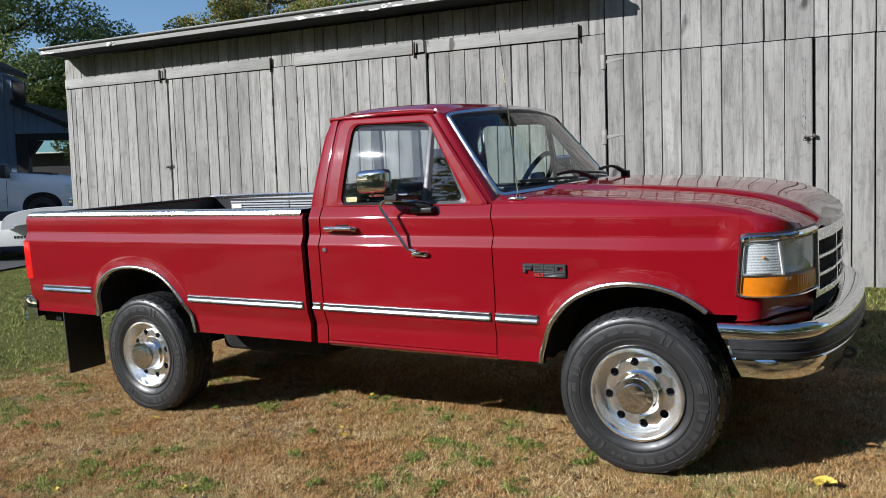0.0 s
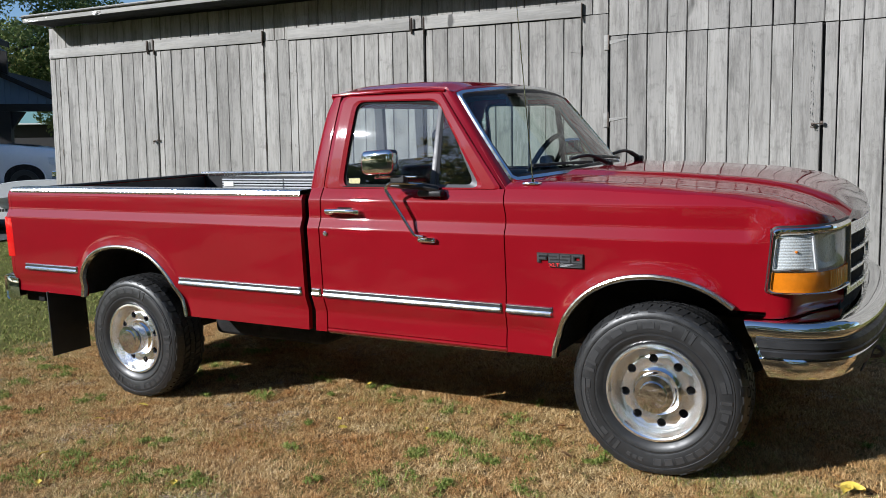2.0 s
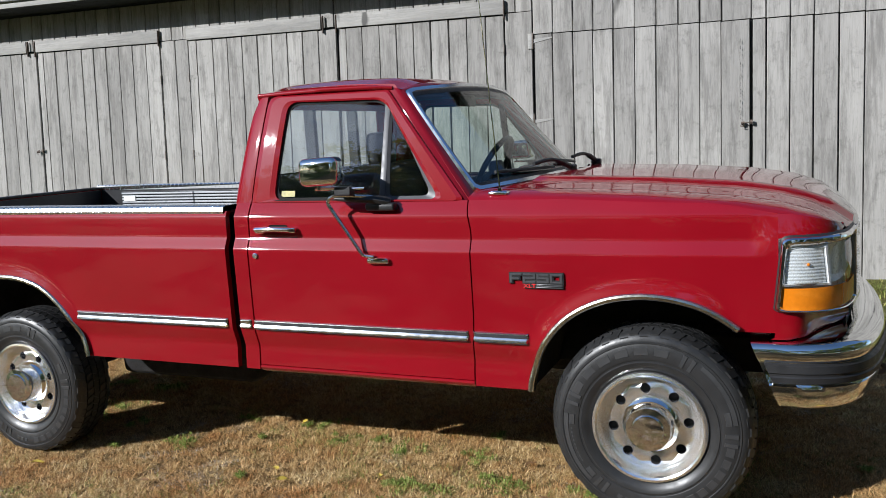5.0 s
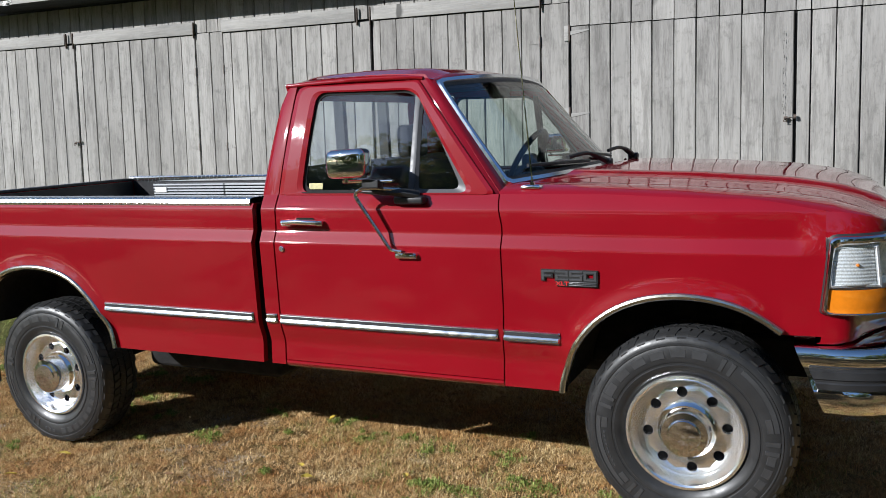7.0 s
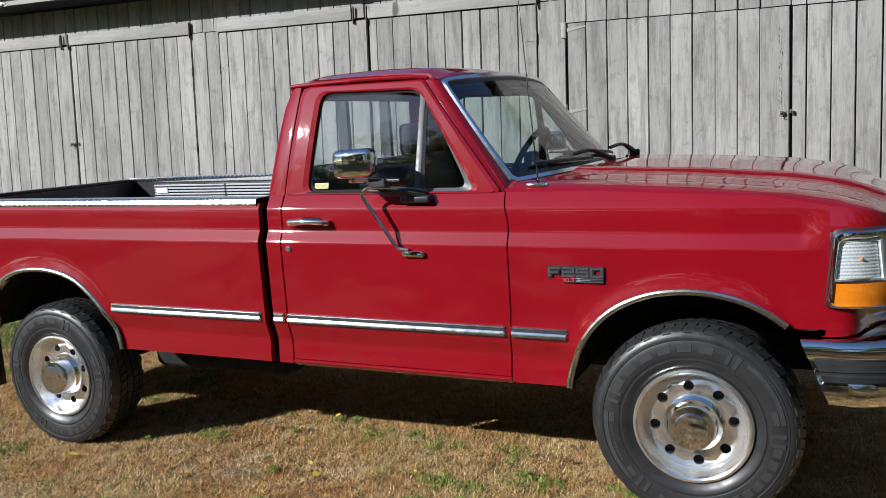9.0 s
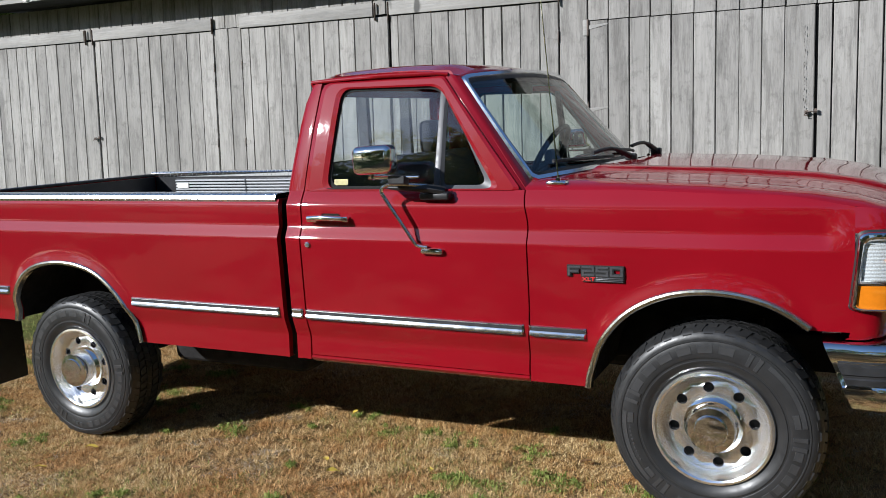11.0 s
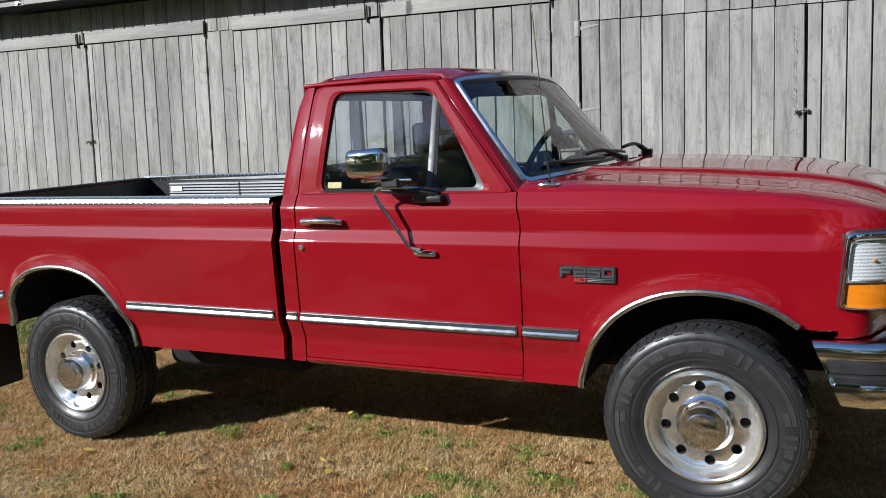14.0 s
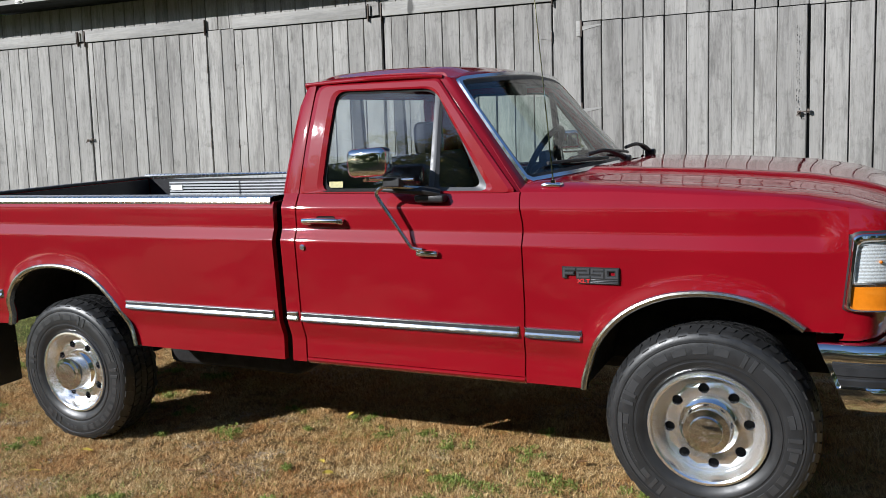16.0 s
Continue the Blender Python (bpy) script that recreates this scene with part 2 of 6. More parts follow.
LEAVES_TURNING = blade_material("turning_leaves", (0.11, 0.15, 0.04), (0.24, 0.25, 0.07), (0.58, 0.42, 0.14), 0.5)
BARK = plain("bark", (0.085, 0.068, 0.052), 0.95, vary=0.35, scale=14, bump=0.7, bscale=30)
ASPHALT = plain("asphalt", (0.052, 0.052, 0.054), 0.9, vary=0.2, scale=30, bump=0.5, bscale=120)
BLUEWALL = plain("blue_grey_metal_siding", (0.15, 0.22, 0.33), 0.5, 0.0, vary=0.06, scale=3)
BROWNTRIM = plain("dark_brown_trim", (0.010, 0.008, 0.009), 0.6, vary=0.2)
GREENROOF = plain("green_metal_roof", (0.20, 0.36, 0.33), 0.4, 0.2, vary=0.08)
WHITE = plain("white_car_paint", (0.78, 0.79, 0.80), 0.3, coat=0.8, vary=0.03)
TRAILERWHITE = plain("white_trailer_metal", (0.74, 0.74, 0.72), 0.4, vary=0.06)
FENDER = plain("dull_silver_metal", (0.50, 0.51, 0.52), 0.45, 0.2, vary=0.05, scale=4)
ALU = plain("brushed_aluminium", (0.55, 0.56, 0.57), 0.3, 0.9, vary=0.1, scale=10)
VENTGREY = plain("dull_grey_metal", (0.07, 0.07, 0.074), 0.4, 0.0, vary=0.08, spec=0.3)
STICKER = plain("yellow_sticker", (0.34, 0.30, 0.09), 0.5, vary=0.25, scale=60)
INK = plain("black_lettering", (0.015, 0.015, 0.015), 0.5)
BADGERED = plain("red_lettering", (0.55, 0.02, 0.02), 0.4)
BADGEBLUE = plain("blue_emblem", (0.02, 0.05, 0.16), 0.25, vary=0.05)
PALE = plain("white_paper", (0.75, 0.74, 0.70), 0.6)


def tread_plate_material():
    m, t, p = nodes_of("tread_plate")
    p.inputs["Metallic"].default_value, p.inputs["Base Color"].default_value = 1.0, (0.78, 0.79, 0.80, 1)
    tc = t.nodes.new("ShaderNodeTexCoord")
    mp = t.nodes.new("ShaderNodeMapping")
    mp.inputs["Rotation"].default_value = (0, 0, radians(45))
    mp.inputs["Scale"].default_value = (38, 38, 38)
    ch = t.nodes.new("ShaderNodeTexChecker")
    ch.inputs["Scale"].default_value = 1.0
    t.links.new(tc.outputs["Object"], mp.inputs[0])
    t.links.new(mp.outputs[0], ch.inputs[0])
    r = t.nodes.new("ShaderNodeMapRange")
    r.inputs[3].default_value, r.inputs[4].default_value = 0.16, 0.36
    t.links.new(ch.outputs[1], r.inputs[0])
    t.links.new(r.outputs[0], p.inputs["Roughness"])
    bumped(t, p, ch.outputs[1], 0.6, 0.003)
    return m


TREAD = tread_plate_material()


# ---- builders ----
def part(name, bm, material, parent=None, label="", sharp=32, shear=0.0):
    """Link a bmesh as one mesh object under a thing or a part."""
    me = bpy.data.meshes.new(name)
    if shear:
        for v in bm.verts:
            v.co.z -= shear * v.co.x
    bmesh.ops.recalc_face_normals(bm, faces=bm.faces)
    bm.to_mesh(me)
    bm.free()
    for f in me.polygons:
        f.use_smooth = True
    me.set_sharp_from_angle(angle=radians(sharp))
    me.materials.append(material)
    ob = new(name, me)
    ob.parent = parent
    if label:
        tagged(ob, label=label)
    return ob


def thing(name, label, category, m=None, group="", kind=""):
    ob = new(name)
    ob.empty_display_size = 0.1
    if m is not None:
        ob.matrix_world = m
    return tagged(ob, label, category, group, kind)


def box(bm, lo, hi, bevel=0.0, seg=2, m=None):
    vs = [bm.verts.new((x, y, z)) for x in (lo[0], hi[0]) for y in (lo[1], hi[1]) for z in (lo[2], hi[2])]
    fs = [bm.faces.new([vs[i] for i in q]) for q in ((0, 1, 3, 2), (4, 6, 7, 5), (0, 4, 5, 1), (2, 3, 7, 6), (0, 2, 6, 4), (1, 5, 7, 3))]
    if m is not None:
        bmesh.ops.transform(bm, matrix=m, verts=vs)
    if bevel:
        es = list({e for f in fs for e in f.edges})
        bmesh.ops.bevel(bm, geom=es, offset=bevel, segments=seg, affect="EDGES", profile=0.5)
    return bm


def boxed(lo, hi, bevel=0.0, seg=2, m=None):
    return box(bmesh.new(), lo, hi, bevel, seg, m)


def sheet(bm, rows, closed=False):
    """A surface through rows of points."""
    vs = [[bm.verts.new(p) for p in r] for r in rows]
    for a, b in zip(vs, vs[1:]):
        n = len(a)
        for i in range(n if closed else n - 1):
            bm.faces.new((a[i], a[(i + 1) % n], b[(i + 1) % n], b[i]))
    return vs


def thicken(bm, d):
    """Give an open surface a back, d away along -normal, and rims."""
    bmesh.ops.recalc_face_normals(bm, faces=bm.faces)
    bmesh.ops.solidify(bm, geom=list(bm.faces), thickness=d)
    return bm


def tube(bm, pts, r, n=10, cap=True):
    pts = [Vector(p) for p in pts]
    rs = r if isinstance(r, (list, tuple)) else [r] * len(pts)
    rings, side = [], None
    for i, p in enumerate(pts):
        d = (pts[min(i + 1, len(pts) - 1)] - pts[max(i - 1, 0)]).normalized()
        if side is None:
            side = d.orthogonal().normalized()
        side = (side - d * side.dot(d)).normalized()
        up = d.cross(side)
        rings.append([bm.verts.new(p + rs[i] * (side * math.cos(a) + up * math.sin(a))) for a in (2 * math.pi * k / n for k in range(n))])
    for a, b in zip(rings, rings[1:]):
        for k in range(n):
            bm.faces.new((a[k], a[(k + 1) % n], b[(k + 1) % n], b[k]))
    if cap:
        bm.faces.new(rings[0][::-1])
        bm.faces.new(rings[-1])
    return bm


def lathe(bm, prof, n=48, centre=(0, 0, 0), close=True):
    """Turn (radius, y) points about the y axis."""
    c = Vector(centre)
    rings = [[bm.verts.new(c + Vector((r * math.cos(a), y, r * math.sin(a)))) for a in (2 * math.pi * k / n for k in range(n))] for r, y in prof]
    pairs = list(zip(rings, rings[1:]))
    for a, b in pairs:
        for k in range(n):
            bm.faces.new((a[k], a[(k + 1) % n], b[(k + 1) % n], b[k]))
    if close:
        for ring in (rings[0], rings[-1]):
            try:
                bm.faces.new(ring)
            except ValueError:
                pass
    return bm


def rounded(corners, radii, n=5):
    """A loop of 2D points with rounded corners; n + 1 points a corner."""
    out, k = [], len(corners)
    for i in range(k):
        p, a, b = Vector(corners[i]), Vector(corners[i - 1]), Vector(corners[(i + 1) % k])
        r = radii[i] if isinstance(radii, (list, tuple)) else radii
        p0, p1 = p + (a - p).normalized() * r, p + (b - p).normalized() * r
        for j in range(n + 1):
            s = j / n
            out.append(p0 * (1 - s) ** 2 + p * 2 * s * (1 - s) + p1 * s * s)
    return out


def curved(corners, radii, n=6, m=6):
    """A rounded loop with m more points along each straight edge."""
    loop = rounded(corners, radii, n)
    out = []
    for i in range(len(corners)):
        out += loop[i * (n + 1):(i + 1) * (n + 1)]
        p, q = loop[(i + 1) * (n + 1) - 1], loop[((i + 1) * (n + 1)) % len(loop)]
        out += [p.lerp(q, k / (m + 1)) for k in range(1, m + 1)]
    return out


def ring_between(bm, outer, inner):
    """Faces between two loops with the same count of 3D points."""
    sheet(bm, [outer, inner], closed=True)
    return bm


def smooth(a, b, v):
    s = min(1.0, max(0.0, (v - a) / (b - a)))
    return s * s * (3 - 2 * s)


def spline(pts, n):
    """n points along a smooth curve through 3D or 2D points."""
    pts = [Vector(p) for p in pts]
    out = []
    for i in range(n):
        u = i / (n - 1) * (len(pts) - 1)
        k = min(int(u), len(pts) - 2)
        s = u - k
        p0, p1, p2, p3 = pts[max(k - 1, 0)], pts[k], pts[k + 1], pts[min(k + 2, len(pts) - 1)]
        out.append(0.5 * (2 * p1 + (p2 - p0) * s + (2 * p0 - 5 * p1 + 4 * p2 - p3) * s * s + (3 * p1 - p0 - 3 * p2 + p3) * s ** 3))
    return out


def words(name, text, size, m, material, parent, depth=0.002, swell=0.0):
    cu = bpy.data.curves.new(name, "FONT")
    cu.offset = swell
    cu.body, cu.size, cu.extrude, cu.align_x, cu.align_y = text, size, depth, "CENTER", "CENTER"
    tmp = bpy.data.objects.new(name, cu)
    scene.collection.objects.link(tmp)
    bpy.context.view_layer.update()
    me = bpy.data.meshes.new_from_object(tmp.evaluated_get(bpy.context.evaluated_depsgraph_get()))
    bpy.data.objects.remove(tmp)
    me.transform(m)
    me.materials.clear()
    me.materials.append(material)
    ob = new(name, me)
    ob.parent = parent
    return ob


def ground_z(x, y):
    rise = 0.1 * max(0.0, min(7.0, -15.0 - x))
    return 0.0501 * (min(16.0, max(-9.0, y)) + 0.92) + 0.0147 * min(2.0, max(-5.0, x)) + rise


# ---- ground ----
def make_ground():
    xs = [-900, -300, -120, -60] + list(np.arange(-40, -6, 2.0)) + list(np.arange(-6, 4.01, 0.25)) + list(np.arange(6, 40, 4.0)) + [60, 120, 300, 900]
    ys = [-900, -300, -120, -60, -40, -25, -15, -10] + list(np.arange(-7, 5.01, 0.25)) + list(np.arange(6, 26, 2.0)) + [40, 60, 120, 300, 900]
    bm = bmesh.new()
    rows = []
    for y in ys:
        row = []
        for x in xs:
            z = ground_z(x, y)
            if abs(x) < 8 and abs(y) < 6:
                z += 0.012 * noise.noise(Vector((x * 1.1, y * 1.1, 0))) - 0.004
            row.append((x, y, z))
        rows.append(row)
    sheet(bm, rows)
    ob = part("ground", bm, GROUND)
    return tagged(ob, "dry brown autumn lawn with green patches, sloping up to the barn", "ground", kind="structure")


make_ground()


# ---- the red pickup ----
PIVOT = Matrix.Translation((0, -0.92, 0))
LEAN = Matrix(((0.99989, -0.00091, -0.01467, 0), (0.00017, 0.99874, -0.05013, 0), (0.0147, 0.05012, 0.99863, 0), (0, 0, 0, 1)))
RAKE = 0.0215
truck = thing("pickup_truck", "red regular-cab long-bed pickup with chrome trim parked on the lawn", "pickup truck", PIVOT @ LEAN @ PIVOT.inverted())


def body(name, bm, material, label="", parent=None, sharp=22):
    return part(name, bm, material, parent or truck, label, sharp, RAKE)


PZ = [0.50, 0.55, 0.605, 0.625, 0.698, 0.75, 1.00, 1.078, 1.084, 1.087, 1.091, 1.110, 1.134, 1.138, 1.142, 1.148, 1.156, 1.165, 1.225, 1.236, 1.242, 1.265, 1.30, 1.34]
PY = [0.986, 0.983, 0.9785, 0.9790, 1.0015, 1.003, 1.004, 1.0045, 1.0043, 1.0035, 1.0018, 0.9926, 0.9806, 0.9790, 0.9781, 0.9776, 0.9774, 0.9773, 0.9755, 0.9745, 0.9715, 0.958, 0.936, 0.905]
SILL = 0.508
ARCH_F = [(p.x, p.y) for p in spline([(-0.466, 0.508, 0), (-0.456, 0.570, 0), (-0.410, 0.690, 0), (-0.340, 0.785, 0), (-0.253, 0.853, 0), (-0.14, 0.900, 0), (-0.02, 0.918, 0), (0.09, 0.912, 0), (0.19, 0.887, 0), (0.27, 0.848, 0), (0.338, 0.800, 0)], 36)]
ARCH_R = [(p.x, p.y) for p in spline([(-3.815, 0.563, 0), (-3.803, 0.62, 0), (-3.780, 0.705, 0), (-3.735, 0.785, 0), (-3.66, 0.850, 0), (-3.55, 0.893, 0), (-3.40, 0.910, 0), (-3.25, 0.897, 0), (-3.115, 0.848, 0), (-2.985, 0.735, 0), (-2.905, 0.600, 0), (-2.880, 0.508, 0)], 36)]


def side_y(z):
    return float(np.interp(z, PZ, PY))


def arch_z(x, arch):
    xs, zs = [p[0] for p in arch], [p[1] for p in arch]
    return float(np.interp(x, xs, zs)) if xs[0] < x < xs[-1] else None


def flare(x, z):
    """The raised lip round the wheel openings."""
    best = 9.0
    for arch in (ARCH_F, ARCH_R):
        if arch[0][0] - 0.2 < x < arch[-1][0] + 0.2:
            for p, q in zip(arch[1:], arch[2:]):
                d, e = Vector((q[0] - p[0], q[1] - p[1])), Vector((x - p[0], z - p[1]))
                s = min(1, max(0, e.dot(d) / d.dot(d)))
                best = min(best, (e - d * s).length)
    return 0.019 * smooth(0.080, 0.0, best) * smooth(0.56, 0.72, z) * (1 - smooth(0.20, 0.36, x))


def levels(z0, z1):
    low = 0.94
    fixed = [0.97, 1.0, 1.04, 1.078, 1.084, 1.087, 1.091, 1.110, 1.134, 1.138, 1.142, 1.148, 1.156]
    upper = [1.18, 1.225, 1.236, 1.242] + [1.242 + (z1 - 1.242) * k / 5 for k in range(1, 6)]
    if z0 < low:
        ends = [z0] + [max(z, z0) for z in (0.605, 0.625, 0.698)] + [low]
        out = [z0]
        for (a, b), n in zip(zip(ends, ends[1:]), (5, 2, 3, 6)):
            out += [a + (b - a) * i / n for i in range(1, n + 1)]
    else:
        out = [z0] * 17
    return out + fixed + upper


def side_at(x, z):
    """The side's half width; the pressed band fades out ahead of the wheel."""
    k = smooth(0.38, 0.47, x)
    return -0.025 * smooth(0.0, 0.5, x) + side_y(z) * (1 - k) + k * float(np.interp(z, [0.75, 1.00, 1.10, 1.165, 1.23, 1.265, 1.30], [1.002, 1.004, 1.001, 0.990, 0.972, 0.960, 0.937])) if k and z > 0.75 else side_y(z) - 0.025 * smooth(0.0, 0.5, x)


def bow(x, z):
    """The front edge of the door bows forward at mid height."""
    return 0.018 * smooth(-1.3, -0.73, x) * (1 - smooth(-0.72, -0.5, x)) * smooth(0.55, 0.85, z) * (1 - smooth(1.16, 1.29, z))


def panel(xs, bottom, top, sgn, lip=0.03, rnd=0.0):
    """A stamped side panel with turned-in edges; bottom and top are functions of x."""
    bm = bmesh.new()
    cols = []
    for x in xs:
        zs = levels(bottom(x), top(x))
        cols.append([(x + bow(x, z), sgn * (side_at(x, z) + flare(x, z)), z) for z in zs])
    x0, x1 = xs[0], xs[-1]
    inner = lambda c, dx=0.0: [(p[0] + dx, p[1] - sgn * lip, p[2]) for p in c]
    cols = [inner(cols[0])] + cols + [inner(cols[-1])]
    cols = [[(c[0][0], c[0][1] - sgn * lip, c[0][2] + 0.002)] + c for c in cols]
    sheet(bm, cols)
    return bm


def arch_bottom(default, *arches):
    def f(x):
        for a in arches:
            z = arch_z(x, a)
            if z is not None:
                return max(z, default if not callable(default) else default(x))
        return default(x) if callable(default) else default
    return f


def span(a, b, n):
    return [a + (b - a) * i / n for i in range(n + 1)]


def arch_trim(arch, sgn):
    bm = bmesh.new()
    pts = spline([(p[0], p[1], 0) for p in arch], 60)
    rows = []
    for i, p in enumerate(pts):
        d = (pts[min(i + 1, len(pts) - 1)] - pts[max(i - 1, 0)]).normalized()
        nrm = Vector((-d.y, d.x))
        y = side_at(p.x, p.y) + 0.020
        row = []
        for off, out in ((-0.006, -0.03), (-0.004, -0.002), (0.000, 0.003), (0.010, 0.005), (0.018, 0.002), (0.022, -0.005)):
            row.append((p.x + nrm.x * off, sgn * (y + out), p.y + nrm.y * off))
        rows.append(row)
    sheet(bm, rows)
    return bm


def moulding(x0, x1, z, sgn, h=0.044):
    bm = bmesh.new()
    prof = [(-0.5, 0.0), (-0.47, 0.008), (-0.42, 0.0135), (-0.36, 0.0155), (-0.26, 0.0142), (-0.12, 0.0112), (-0.03, 0.0088), (0.02, 0.0075), (0.34, 0.0072), (0.36, 0.0095), (0.42, 0.0085), (0.47, 0.005), (0.5, 0.0)]
    rows = []
    for x in (x0, x0 + 0.006, x1 - 0.006, x1):
        k = 0.2 if x in (x0, x1) else 1.0
        rows.append([(x, sgn * (side_y(z + a * h) + 0.001 + b * k), z + a * h) for a, b in prof])
    vs = sheet(bm, rows)
    return bm


def moulding_insert(x0, x1, z, sgn, h=0.044):
    bm = bmesh.new()
    for a0, a1, d in ((0.035, 0.325, 0.0085), (-0.50, -0.455, 0.012)):
        rows = [[(x, sgn * (side_y(z) + d), z + a * h) for a in (a0, a1)] for x in (x0 + 0.012, x1 - 0.004)]
        sheet(bm, rows)
    return thicken(bm, 0.002)


for sgn in (-1, 1):
    # bed side
    xs = span(-4.50, -3.83, 10) + span(-3.815, -2.880, 56) + span(-2.86, -1.940, 12)
    rear_low = lambda x: 0.563 if x < -3.3 else SILL
    bed = body("bed_side", panel(xs, arch_bottom(rear_low, ARCH_R), lambda x: 1.262, sgn), RED, "glossy red steel bed side")
    body("wheel_arch_trim", arch_trim(ARCH_R, sgn), BRIGHT, "bright metal wheel-opening trim", bed)
    for x0, x1, z in ((-4.375, -3.835, 0.745), (-2.905, -1.962, 0.731)):
        mo = body("side_moulding", moulding(x0, x1, z, sgn), MOULD, "chrome side moulding with grey insert", bed)
        body("insert", moulding_insert(x0, x1, z, sgn), GREY_TRIM, "", mo)
    # cab corner behind the door
    xs = span(-1.892, -1.816, 4)
    corner = body("cab_corner", panel(xs, lambda x: SILL, lambda x: 1.30, sgn), RED)
    mo = body("side_moulding", moulding(-1.890, -1.828, 0.731, sgn), MOULD, "chrome side moulding with grey insert", corner)
    # door skin
    xs = span(-1.808, -0.728, 24)
    door = body("door", panel(xs, lambda x: 0.532, lambda x: 1.300, sgn), RED, "glossy red door with chrome handle")
    mo = body("side_moulding", moulding(-1.812, -0.735, 0.731, sgn), MOULD, "chrome side moulding with grey insert", door)
    body("insert", moulding_insert(-1.812, -0.735, 0.731, sgn), GREY_TRIM, "", mo)
    # rocker under the door
    rk = bmesh.new()
    rows = [[(x, sgn * y, z) for y, z in ((0.92, 0.486), (0.950, 0.490), (0.968, 0.499), (0.980, 0.509), (0.9845, 0.517), (0.983, 0.523), (0.979, 0.527), (0.972, 0.530), (0.92, 0.531))] for x in span(-1.812, -0.728, 4)]
    sheet(rk, rows)
    body("rocker_panel", rk, RED)
    # front wing
    xs = span(-0.722, -0.475, 8) + span(-0.466, 0.338, 52) + span(0.35, 0.485, 10)
    crown = lambda x: 1.345 - 0.03 * smooth(-0.7, 0.3, x) - 0.05 * smooth(0.2, 0.6, x)
    low_f = lambda x: SILL if x < 0.2 else 0.798
    wing_bm = panel(xs, arch_bottom(low_f, ARCH_F), lambda x: min(1.30, crown(x) - 0.035), sgn)
    wing = body("front_wing", wing_bm, RED, "glossy red front wing")
    body("wheel_arch_trim", arch_trim(ARCH_F, sgn), BRIGHT, "bright metal wheel-opening trim", wing)
    mo = body("side_moulding", moulding(-0.714, -0.472, 0.731, sgn), MOULD, "chrome side moulding with grey insert", wing)
    body("insert", moulding_insert(-0.714, -0.472, 0.731, sgn), GREY_TRIM, "", mo)
    # model badge: square-cut raised characters on a dark outline
    badge = body("badge", boxed((-0.478, sgn * 1.008 - 0.004, 0.944), (-0.312, sgn * 1.008 + 0.004, 0.966), 0.002), INK, "dark chrome model badge", wing)
    for k in range(3):
        body("badge_bar", boxed((-0.424, sgn * 1.013 - 0.0025, 0.9475 + 0.006 * k), (-0.316, sgn * 1.013 + 0.0025, 0.9515 + 0.006 * k), 0.0008), EMBLEM, "", badge)
    if sgn < 0:
        for mat_, grow, out in ((INK, 0.0035, 1.0075), (EMBLEM, -0.0006, 1.0100)):
            for n, strokes in enumerate((((0, 0, 0.22, 1), (0, 0.76, 1, 1), (0, 0.34, 0.82, 0.56)),
                                         ((0, 0.76, 1, 1), (0.78, 0.40, 1, 1), (0, 0.38, 1, 0.60), (0, 0, 0.22, 0.60), (0, 0, 1, 0.22)),
                                         ((0, 0.76, 1, 1), (0, 0.40, 0.22, 1), (0, 0.40, 1, 0.62), (0.78, 0, 1, 0.62), (0, 0, 1, 0.22)),
                                         ((0, 0.76, 1, 1), (0, 0, 0.22, 1), (0.78, 0, 1, 1), (0, 0, 1, 0.22)))):
                ch = bmesh.new()
                x0, z0, w_, h_ = -0.536 + 0.0565 * n, 0.967, 0.0525, 0.040
                for k, (a, b, c, d) in enumerate(strokes):
                    box(ch, (x0 + a * w_ - grow, -out - 0.0045 - 0.0003 * k, z0 + b * h_ - grow), (x0 + c * w_ + grow, -out + 0.004, z0 + d * h_ + grow), 0.0012, 1)
                body("badge_character", ch, mat_, "", badge)
        m = Matrix.Translation((-0.452, -1.0135, 0.955 + RAKE * 0.452)) @ Matrix.Rotation(radians(90), 4, "X") @ Matrix.Diagonal((1.35, 1.0, 1, 1))
        words("badge_lettering", "XLT", 0.0215, m, BADGERED, wing, 0.0012, 0.0006)


# the shoulder, wing top, bonnet and nose
NOSE = spline([(0.485, 0.979, 0), (0.555, 0.970, 0), (0.618, 0.940, 0), (0.675, 0.882, 0), (0.714, 0.792, 0), (0.746, 0.61, 0)], 61)
ARC = [0.0]
for p, q in zip(NOSE, NOSE[1:]):
    ARC.append(ARC[-1] + (q - p).length)


APRON = spline([(0.470, 0.981, 0), (0.530, 0.973, 0), (0.566, 0.950, 0), (0.592, 0.90, 0), (0.622, 0.82, 0), (0.668, 0.72, 0), (0.735, 0.60, 0)], 24)


def nose_at(u):
    """Plan point and outward normal on the nose's rounded corner, u from the side to the grille."""
    k = min(59, max(0, next((i for i in range(60) if ARC[i + 1] >= u * ARC[-1]), 59)))
    s = (u * ARC[-1] - ARC[k]) / (ARC[k + 1] - ARC[k])
    p, d = NOSE[k].lerp(NOSE[k + 1], s), (NOSE[k + 1] - NOSE[k]).normalized()
    return p.x, p.y, -d.y, d.x


def nose_x(y):
    """Front edge of the bonnet."""
    return float(np.interp(abs(y), [0, 0.3, 0.6, 0.72, 0.80], [0.802, 0.790, 0.750, 0.732, 0.716]))


